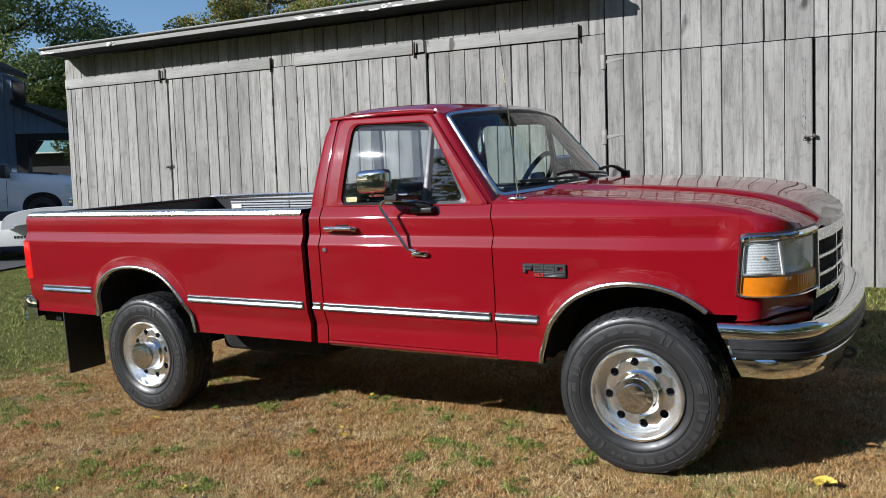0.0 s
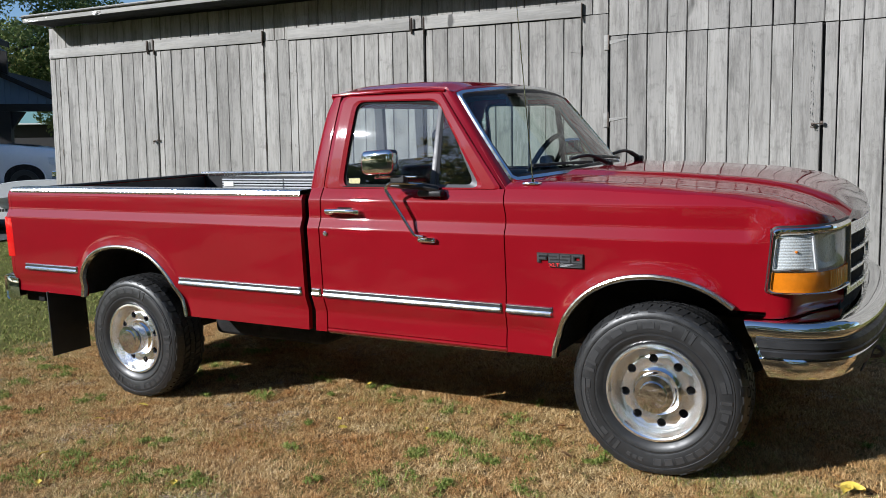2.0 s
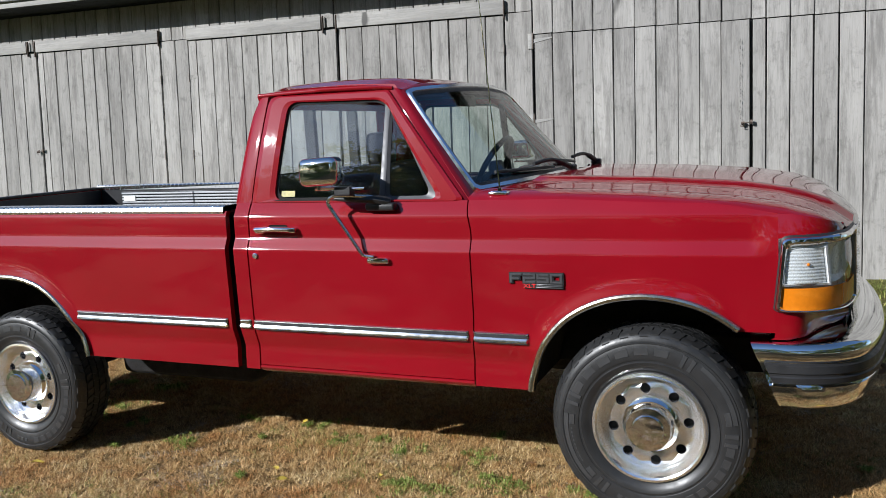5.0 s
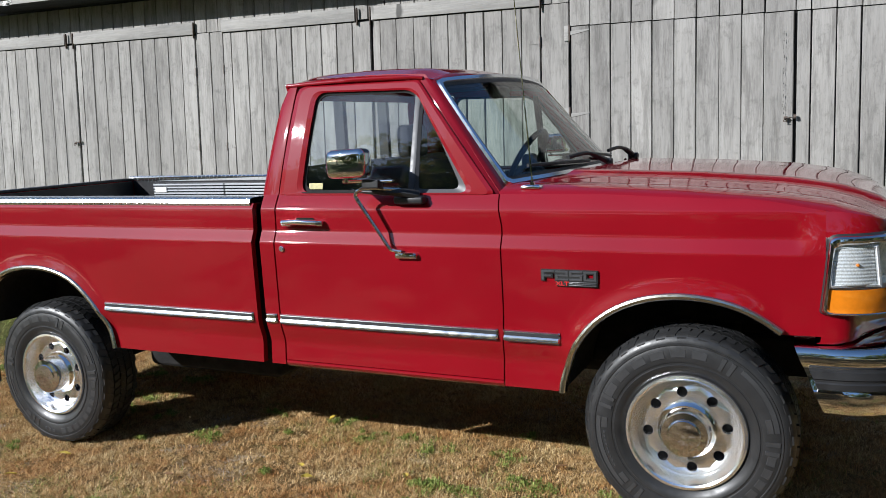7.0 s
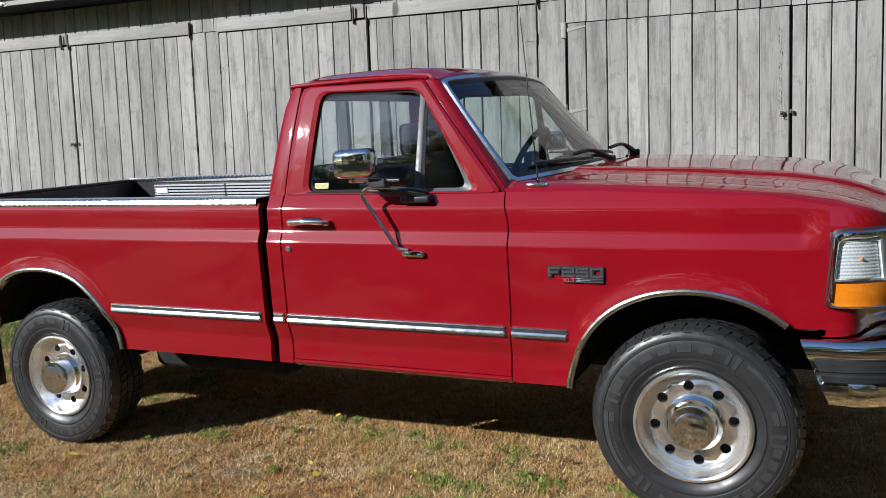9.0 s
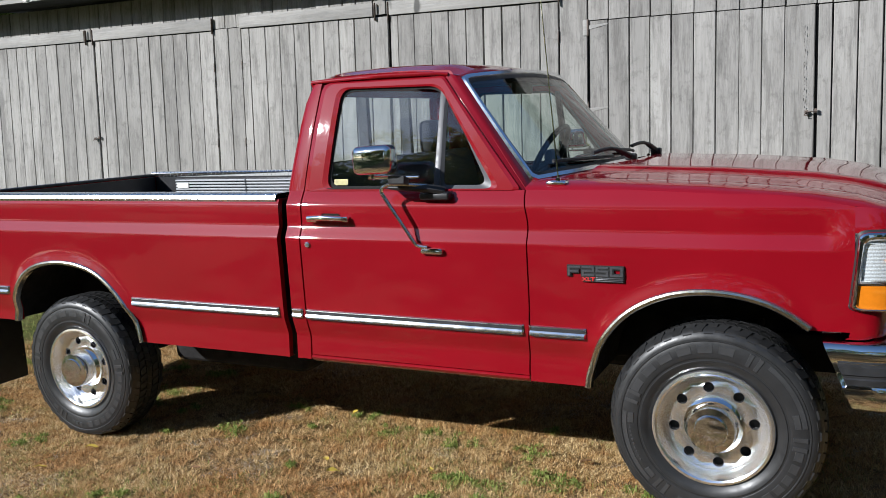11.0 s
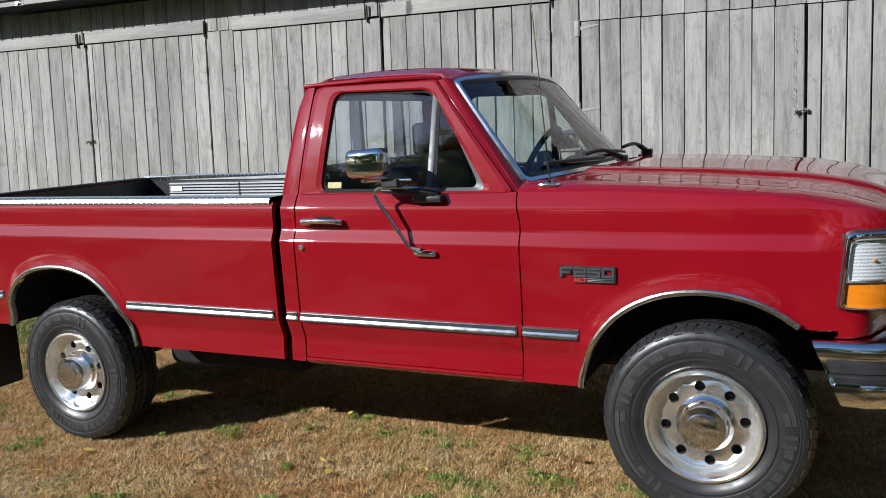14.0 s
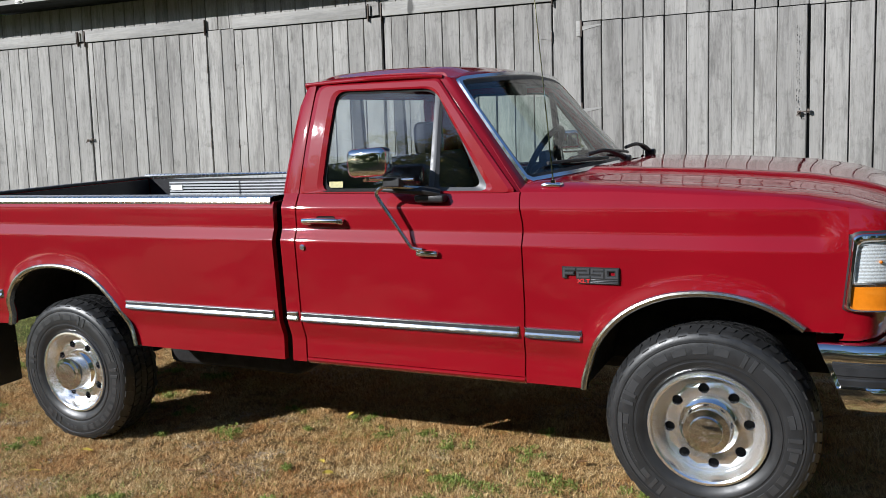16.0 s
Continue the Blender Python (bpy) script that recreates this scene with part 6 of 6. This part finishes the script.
def weed_tufts(seed, label):
    """Low broad-leaved clumps, many leaves each, in one mesh."""
    r = random.Random(seed)
    clumps = [(-2.81, -1.89, 0.12), (-2.53, -1.89, 0.10), (-2.03, -1.86, 0.12), (-2.77, -2.15, 0.15), (-2.26, -1.97, 0.11), (-2.58, -1.55, 0.06),
              (-1.92, -0.24, 0.05), (-1.72, -0.44, 0.05), (-1.32, -0.52, 0.06), (-1.47, -0.41, 0.05), (-1.08, -0.91, 0.08), (-1.13, -1.17, 0.10),
              (-0.77, -1.11, 0.11), (-1.14, -1.48, 0.10), (-0.87, -1.48, 0.07), (-0.88, -0.55, 0.07), (-0.68, -0.83, 0.09), (-0.91, -0.21, 0.04),
              (-0.50, -1.33, 0.08), (-2.64, -0.64, 0.11), (-2.47, -0.26, 0.04), (-0.31, -0.81, 0.07), (-3.63, -1.11, 0.05)]
    clumps += [(r.uniform(-5.6, -3.4), r.uniform(-1.6, 0.8), r.uniform(0.03, 0.10)) for k in range(40)]
    clumps += [(r.uniform(-3.4, 1.0), r.uniform(-1.9, -0.1), r.uniform(0.012, 0.035)) for k in range(26)]
    vs, fs = [], []
    for cx, cy, rad in clumps:
        lobes = [(cx + rad * r.gauss(0, 0.55) * 1.4, cy + rad * r.gauss(0, 0.55), rad * r.uniform(0.25, 0.6)) for k in range(7)]
        for lx, ly, lr in lobes:
            for j in range(int(9000 * lr * lr) + 12):
                q, a = lr * math.sqrt(r.random()), r.uniform(0, 6.283)
                x, y = lx + q * math.cos(a), ly + q * math.sin(a)
                z = ground_z(x, y) - 0.002
                t, ln, w, h = r.uniform(0, 6.283), r.uniform(0.012, 0.030), r.uniform(0.0022, 0.0045), r.uniform(0.010, 0.036) * (1.1 - q / lr * 0.5)
                c, s = math.cos(t), math.sin(t)
                i = len(vs)
                vs += [(x, y, z), (x + c * ln * 0.5 - s * w, y + s * ln * 0.5 + c * w, z + h), (x + c * ln * 1.3, y + s * ln * 1.3, z + h * 0.8), (x + c * ln * 0.5 + s * w, y + s * ln * 0.5 - c * w, z + h)]
                fs.append((i, i + 1, i + 2, i + 3))
    me = bpy.data.meshes.new("weeds")
    me.from_pydata(vs, [], fs)
    me.materials.append(WEEDS)
    return tagged(new("weeds", me), label, "weeds", kind="stuff")


weed_tufts(21, "low green broad-leaved weed clumps in the lawn")


def leaf(x, y, size, turn, material, label):
    bm = bmesh.new()
    n = 9
    rows = []
    for i in range(n):
        s = i / (n - 1)
        w = size * 0.42 * math.sin(math.pi * min(1, s * 0.92 + 0.06)) ** 0.8
        rows.append([((s - 0.5) * size * 1.3, k * w, 0.010 + 0.25 * size * abs(k) ** 1.5 * 0.6 + 0.06 * size * math.sin(5 * s)) for k in (-1, -0.5, 0, 0.5, 1)])
    sheet(bm, rows)
    tube(bm, [(-0.65 * size, 0, 0.010), (-0.95 * size, 0.05 * size, 0.012)], 0.0012, 5)
    ob = part("fallen_leaf", bm, material, None)
    ob.matrix_world = pose(x, y, ground_z(x, y) + 0.012, rng.uniform(-14, 14), rng.uniform(-14, 14), turn)
    return tagged(ob, label, "leaf", group="fallen leaves")


for x, y, s, mt in ((-1.727, -1.03, 0.055, 0), (-2.05, -0.27, 0.055, 0), (-3.16, -1.15, 0.06, 0), (-0.62, -0.58, 0.06, 1), (-3.2, -1.44, 0.055, 0), (-1.28, -0.88, 0.05, 0), (-1.83, -0.92, 0.05, 0), (-3.0, -1.95, 0.06, 0), (-2.03, -1.96, 0.06, 0), (0.80, -0.85, 0.10, 0), (0.78, -0.87, 0.08, 0), (-0.85, -1.55, 0.05, 1), (-0.45, -0.95, 0.06, 1), (-2.67, -2.22, 0.06, 0), (-4.3, -1.6, 0.05, 1), (-2.4, -1.2, 0.045, 1), (1.4, 0.4, 0.07, 1), (0.95, -0.3, 0.06, 1), (-4.9, 0.6, 0.07, 1)):
    leaf(x, y, s * 0.75, rng.uniform(0, 360), LEAFBROWN if mt else LEAFYELLOW, "brown dry leaf fallen on the lawn" if mt else "yellow leaf fallen on the lawn")

# ---- the drive and what stands on it ----
dv = bmesh.new()
rows = []
for s in span(0, 1, 16):
    x0, y0 = -13.2 - 14 * s, 2.5 + 13.0 * s
    a, b = (-12.6 - 3.0 * s, 1.0 + 16 * s), (-26.0, -2.0 + 16 * s)
    rows.append([(a[0] + (b[0] - a[0]) * k / 14, a[1] + (b[1] - a[1]) * k / 14, ground_z(a[0] + (b[0] - a[0]) * k / 14, a[1] + (b[1] - a[1]) * k / 14) + 0.03) for k in range(15)])
sheet(dv, rows)
tagged(part("road", dv, ASPHALT), "dark asphalt drive beside the lawn", "road", kind="structure")


def flat_trailer():
    t = thing("trailer", "white low utility trailer with rounded silver fender", "trailer", pose(-14.24, 6.04, 0.48, 0, 0, 30))
    part("side_rail", boxed((-3.2, -0.9, 0.075), (1.4, -0.84, 0.54), 0.012), TRAILERWHITE, t, "white side rail with dark lettering")
    part("side_rail", boxed((-3.2, 0.84, 0.075), (1.4, 0.9, 0.54), 0.012), TRAILERWHITE, t)
    part("deck", boxed((-3.2, -0.84, 0.18), (1.4, 0.84, 0.24), 0.01), ALU, t)
    part("front_rail", boxed((1.34, -0.84, 0.075), (1.4, 0.84, 0.54), 0.01), TRAILERWHITE, t)
    arc = [(0.62 - 1.16 * math.cos(a), 0.42 + 0.40 * math.sin(a) ** 0.55) for a in span(0.0, math.pi, 24)]
    bm = bmesh.new()
    sheet(bm, [[(x, y, z - d) for y, d in ((-1.16, 0.012), (-1.145, 0.0), (-0.9, 0.0))] for x, z in arc])
    fender = part("fender", thicken(bm, 0.01), FENDER, t, "rounded aluminium fender")
    bm = bmesh.new()
    sheet(bm, [[(x, -1.158, z - 0.012), (0.62 + (x - 0.62) * 0.80, -1.152, 0.42 + (z - 0.42) * 0.25)] for x, z in arc])
    part("skirt", thicken(bm, 0.006), FENDER, fender)
    for x in (0.27, 0.99):
        wh = bmesh.new()
        lathe(wh, [(0.15, 0.1), (0.27, 0.1), (0.30, 0.06), (0.30, -0.06), (0.27, -0.1), (0.16, -0.1), (0.14, -0.06), (0.02, -0.06)], 28, (x, -1.03, 0.10))
        part("wheel", wh, RUBBER, t)
    bars = bmesh.new()
    for k in range(5):
        x = -0.44 + 0.062 * k
        box(bars, (x, -0.905, 0.225), (x + 0.045, -0.9, 0.275), 0.002)
    part("lettering_bars", bars, INK, t)
    return t


flat_trailer()


def white_pickup():
    t = thing("white_pickup", "white modern pickup truck parked on the drive", "pickup truck", pose(-18.0, 8.67, 0.75, 0, 0, 30))
    # x forward, y left
    def hull(secs):
        bm = bmesh.new()
        rows = [[(x, y, z) for y, z in sec] for x, sec in secs]
        vs = sheet(bm, rows)
        for r in (vs[0], vs[-1]):
            bm.faces.new(r)
        return bm
    def sec(w, zb, zm, zt, wt):
        pts = [(-w * 0.97, zb), (-w * 1.005, zb + 0.12), (-w * 1.01, zm * 0.78), (-w, zm), (-w * 0.985, zm + 0.04), (-wt - 0.04, zt - 0.02), (-wt, zt), (-wt * 0.5, zt + 0.03), (0, zt + 0.04)]
        return pts + [(-y, z) for y, z in pts[-2::-1]]
    body_ = part("body", hull([(0.90, sec(0.84, 0.45, 0.86, 1.00, 0.70)), (0.86, sec(0.92, 0.45, 0.96, 1.12, 0.78)), (0.76, sec(0.96, 0.45, 1.02, 1.20, 0.82)), (0.55, sec(0.98, 0.45, 1.06, 1.26, 0.84)), (0.0, sec(0.98, 0.45, 1.12, 1.33, 0.86)), (-0.95, sec(0.98, 0.45, 1.18, 1.38, 0.88)), (-1.3, sec(0.98, 0.45, 1.20, 1.38, 0.92)), (-4.5, sec(0.98, 0.45, 1.20, 1.38, 0.94))]), WHITE, t, "white painted body", 30)
    part("cab", hull([(-1.40, [(-0.90, 1.3), (-0.88, 1.34), (0, 1.40), (0.88, 1.34), (0.90, 1.3)]), (-2.05, [(-0.90, 1.3), (-0.72, 1.94), (0, 2.0), (0.72, 1.94), (0.90, 1.3)]), (-2.9, [(-0.90, 1.3), (-0.72, 1.96), (0, 2.01), (0.72, 1.96), (0.90, 1.3)]), (-3.2, [(-0.90, 1.3), (-0.80, 1.6), (0, 1.62), (0.80, 1.6), (0.90, 1.3)])]), WHITE, t, "", 40)
    gl = bmesh.new()
    for x0, x1 in ((-2.35, -1.72), (-2.95, -2.42)):
        gl.faces.new([gl.verts.new(p) for p in ((x0, -0.908, 1.36), (x1, -0.908, 1.36), (x1 - 0.28, -0.775, 1.87), (x0, -0.775, 1.87))])
    part("window", thicken(gl, 0.005), BLACK, t)
    for x in (-0.70, -2.1):
        gap = bmesh.new()
        sheet(gap, [[(x + dx, -0.994 if z < 0.95 else -0.990 + (z - 0.95) * 0.02, z) for z in span(0.52, 1.18, 6)] for dx in (0, 0.012)])
        part("door_gap", thicken(gap, 0.002), BLACK, body_)
    part("rub_strip", boxed((-2.05, -1.004, 0.72), (-0.72, -0.988, 0.755), 0.004), WHITE, body_)
    part("hood_vent", boxed((-0.42, -0.74, 1.350), (0.22, -0.40, 1.375), 0.010, 2, pose(0, 0, 0.0, 0, 4, 0)), BLACK, t, "black hood scoop")
    part("headlamp", boxed((0.70, -0.968, 0.86), (0.875, -0.80, 1.06), 0.02), LAMPGREY, t, "tall clear headlamp")
    part("grille", boxed((0.87, -0.70, 0.66), (0.93, 0.70, 1.04), 0.02), CHROME, t)
    part("bumper", boxed((0.76, -0.97, 0.50), (0.99, 0.97, 0.74), 0.04, 3), CHROME, t, "chrome front bumper")
    part("door_mirror", boxed((-0.73, -1.22, 1.24), (-0.59, -0.97, 1.56), 0.03, 3), BLACK, t, "black door mirror")
    ar = bmesh.new()
    pts = [(0.15 + 0.49 * math.cos(a), -0.998, 0.46 + 0.43 * math.sin(a) ** 0.75) for a in span(0, math.pi, 22)]
    ar.faces.new([ar.verts.new(p) for p in pts])
    part("wheel_opening", thicken(ar, 0.01), FLATBLACK, t)
    lip = bmesh.new()
    pts = [(0.15 + 0.50 * math.cos(a), -0.992, 0.46 + 0.44 * math.sin(a) ** 0.75) for a in span(0, math.pi, 22)]
    tube(lip, pts, 0.016, 6)
    part("arch_lip", lip, WHITE, t)
    for x in (0.15, -3.4):
        wh = bmesh.new()
        lathe(wh, [(0.22, 0.12), (0.36, 0.12), (0.39, 0.08), (0.39, -0.08), (0.36, -0.11), (0.25, -0.11), (0.22, -0.06), (0.02, -0.07)], 32, (x, -0.90, 0.39))
        part("wheel", wh, RUBBER, t)
    return t


white_pickup()


def blue_building():
    K = 0.01816
    t = thing("blue_building", "blue-grey metal sided building with dark brown trim", "building", pose(-24.6, 11.5, 2.55, 0, 0, 30.2))
    # local x runs along the wall, z = 0 is 2.55 m up; U, V count in steps of 18 mm
    P = lambda u, v, d=0.0: (u * K, d, (300 - v - 0.028 * u) * K)
    def slab(pts, d, thick):
        bm = bmesh.new()
        bm.faces.new([bm.verts.new(P(u, v, d)) for u, v in pts])
        return thicken(bm, thick)
    wall_ = part("wall", slab([(-400, 430), (45, 430), (45, 150), (-60, 100), (-400, -40)], 0.0, 0.15), BLUEWALL, t, "blue-grey vertical metal siding")
    for k in range(24):
        u = 40 - 15 * k
        top = 150 - (45 - u) * 0.45
        part("siding_rib", boxed((u * K, -0.03, -2.3), (u * K + 0.04, 0.0, (298 - top) * K), 0.004), BLUEWALL, wall_)
    w2 = part("wall", slab([(45, 245), (150, 245), (150, 238), (45, 195)], 0.0, 0.15), BLUEWALL, t, "blue-grey vertical metal siding")
    for k in range(6):
        u = 50 + 15 * k
        part("siding_rib", boxed((u * K, -0.03, (300 - 246) * K), (u * K + 0.04, 0.0, (296 - 195 - (u - 45) * 0.41) * K), 0.004), BLUEWALL, w2)
    part("roof", slab([(-400, -86), (66, 140), (66, 149), (-400, -75)], -0.45, -7.0), BROWNTRIM, t, "dark brown roof with deep eave")
    part("roof", slab([(28, 182), (160, 238), (160, 247), (28, 191)], -0.25, -6.0), BROWNTRIM, t, "dark brown lean-to roof")
    part("corner_trim", slab([(30, 148), (50, 152), (50, 192), (30, 186)], -0.06, 0.06), BROWNTRIM, t)
    part("opening_frame", slab([(34, 242), (160, 240), (160, 252), (34, 254)], -0.05, 0.2), BROWNTRIM, t)
    part("opening_frame", slab([(34, 254), (56, 254), (52, 430), (34, 430)], -0.05, 0.2), BROWNTRIM, t)
    part("bracket", slab([(56, 254), (78, 254), (58, 280), (56, 284)], -0.03, 0.15), BROWNTRIM, t)
    return t


blue_building()


def green_shed():
    t = thing("green_roofed_shed", "far shed with a pale green metal roof", "shed", pose(-39.5, 20.6, 1.55, 0, 0, 30))
    bm = bmesh.new()
    sheet(bm, [[(x, 0, 2.35), (x, 3.5, 3.4)] for x in span(-6, 8, 4)])
    part("roof", thicken(bm, 0.08), GREENROOF, t, "pale green ribbed metal roof")
    part("wall", boxed((-6, 0.4, 0), (8, 3.3, 2.35)), BROWNTRIM, t)
    part("eave_board", boxed((-6, -0.05, 2.30), (8, 0.02, 2.36)), TRAILERWHITE, t)
    return t


green_shed()


# ---- trees ----
def tree(x, y, height, spread, seed, leaves, count=5000, leaf_size=0.16, label="", low=0.25):
    r = random.Random(seed)
    g = ground_z(x, y)
    t = thing("tree", label, "tree", pose(x, y, g - 0.1))
    bm = bmesh.new()
    trunk = [(0.25 * math.sin(k * 0.8 + seed), 0.2 * math.cos(k * 0.6 + seed), height * 0.8 * k / 7) for k in range(8)]
    tube(bm, trunk, [height * 0.022 * (1 - 0.11 * k) for k in range(8)], 9)
    clumps = []
    for k in range(26):
        z = height * r.uniform(low, 0.80)
        a, ln = r.uniform(0, 6.28), spread * r.uniform(0.45, 1.0) * (1.15 - 0.75 * max(0, (z / height - 0.35)))
        s = Vector(trunk[min(7, int(z / (height * 0.8) * 7))])
        e = s + Vector((math.cos(a) * ln, math.sin(a) * ln, ln * r.uniform(0.15, 0.75)))
        m = s.lerp(e, 0.5) + Vector((0, 0, -0.08 * ln))
        tube(bm, [s, m, e], [height * 0.008, height * 0.005, height * 0.002], 5)
        for q in (0.6, 0.8, 1.0, 1.12):
            clumps.append((s.lerp(e, q) + Vector((r.uniform(-1, 1), r.uniform(-1, 1), r.uniform(-0.5, 0.8))) * spread * 0.16, spread * r.uniform(0.13, 0.26)))
    for k in range(6):
        clumps.append((Vector((r.uniform(-0.4, 0.4) * spread, r.uniform(-0.4, 0.4) * spread, height * r.uniform(0.8, 0.97))), spread * 0.24))
    part("trunk", bm, BARK, t, "grey-brown trunk and limbs")
    rs = np.random.RandomState(seed)
    ci = rs.randint(0, len(clumps), count)
    cen = np.array([list(c[0]) for c in clumps])[ci]
    rad = np.array([c[1] for c in clumps])[ci]
    d = rs.normal(size=(count, 3))
    d /= np.linalg.norm(d, axis=1)[:, None]
    p = cen + d * (rad * rs.uniform(0.2, 1.0, count) ** 0.5)[:, None] * np.array([1.15, 1.15, 0.75])
    u = rs.normal(size=(count, 3))
    u /= np.linalg.norm(u, axis=1)[:, None]
    w = np.cross(u, rs.normal(size=(count, 3)))
    w /= np.linalg.norm(w, axis=1)[:, None]
    s = (leaf_size * rs.uniform(0.6, 1.4, count))[:, None]
    v = np.stack([p - u * s, p + w * s * 0.55, p + u * s, p - w * s * 0.55], 1).reshape(-1, 3)
    me = bpy.data.meshes.new("crown")
    me.vertices.add(count * 4)
    me.vertices.foreach_set("co", v.ravel())
    me.loops.add(count * 4)
    me.loops.foreach_set("vertex_index", np.arange(count * 4, dtype=np.int32))
    me.polygons.add(count)
    me.polygons.foreach_set("loop_start", np.arange(count, dtype=np.int32) * 4)
    me.update(calc_edges=True)
    me.materials.append(leaves)
    c = new("crown", me)
    c.parent = t
    return t


# behind the barn and the blue building
tree(-32.5, 16.0, 15, 4.6, 11, LEAVES, 46000, 0.075, "large dark green tree behind the buildings", 0.2)
tree(-36, 12.5, 16, 5.0, 12, LEAVES_TURNING, 46000, 0.075, "green tree with yellowing leaves behind the buildings", 0.15)
tree(-29.0, 19.0, 8.5, 2.6, 13, LEAVES, 20000, 0.07, "dark green tree behind the buildings", 0.15)
tree(-27.2, 27.5, 14, 4.0, 14, LEAVES_TURNING, 36000, 0.075, "tree with turning leaves behind the barn", 0.3)
tree(-22.5, 30.0, 13, 4.2, 16, LEAVES, 30000, 0.075, "green tree behind the barn", 0.3)
tree(-52, 31, 9, 5.0, 15, LEAVES_TURNING, 12000, 0.2, "green tree with yellowing leaves far behind the buildings", 0.1)
# unseen trees added east of the lawn, to darken the nose and the bumper
for k, (x, y, h, s) in enumerate(((15.5, -7.5, 13, 4.6), (18.5, 0.5, 15, 5.0), (20.5, 8.5, 14, 5.0), (13.5, -15.5, 13, 4.6), (24.0, -4.0, 16, 5.5))):
    tree(x, y, h, s, 90 + k, LEAVES, 16000, 0.20, "unseen tall leafy tree added to darken the nose and bumper", 0.06)
# unseen trees added beside the drive, to cast shade on what stands there
tree(-28.0, -0.6, 13, 4.0, 31, LEAVES, 15000, 0.20, "unseen tall leafy tree added to shade the drive", 0.12)
tree(-33.5, 0.8, 15, 4.6, 32, LEAVES, 16000, 0.20, "unseen tall leafy tree added to shade the drive", 0.12)
# across the lawn, mirrored in the glass and the chrome
k = 0
for x, y, h, s in ((-25, -20, 11.5, 4.5), (-18.5, -24.5, 12, 4.6), (-11.5, -24, 13.5, 4.6), (-7.6, -20.5, 15.5, 4.6), (-3, -23.5, 15.5, 5), (0.5, -25, 15, 5), (8, -26, 14, 5), (16, -26, 13, 5), (26, -24, 12, 6), (36, -16, 11, 5.5), (40, -4, 11, 6), (38, 12, 11, 6), (-31, -14, 10.5, 5), (-38, -4, 10, 5), (-15, -30, 13, 5)):
    tree(x, y, h, s, 60 + k, LEAVES if k % 3 else LEAVES_TURNING, 11000, 0.16, "dark tree across the lawn", 0.05)
    k += 1
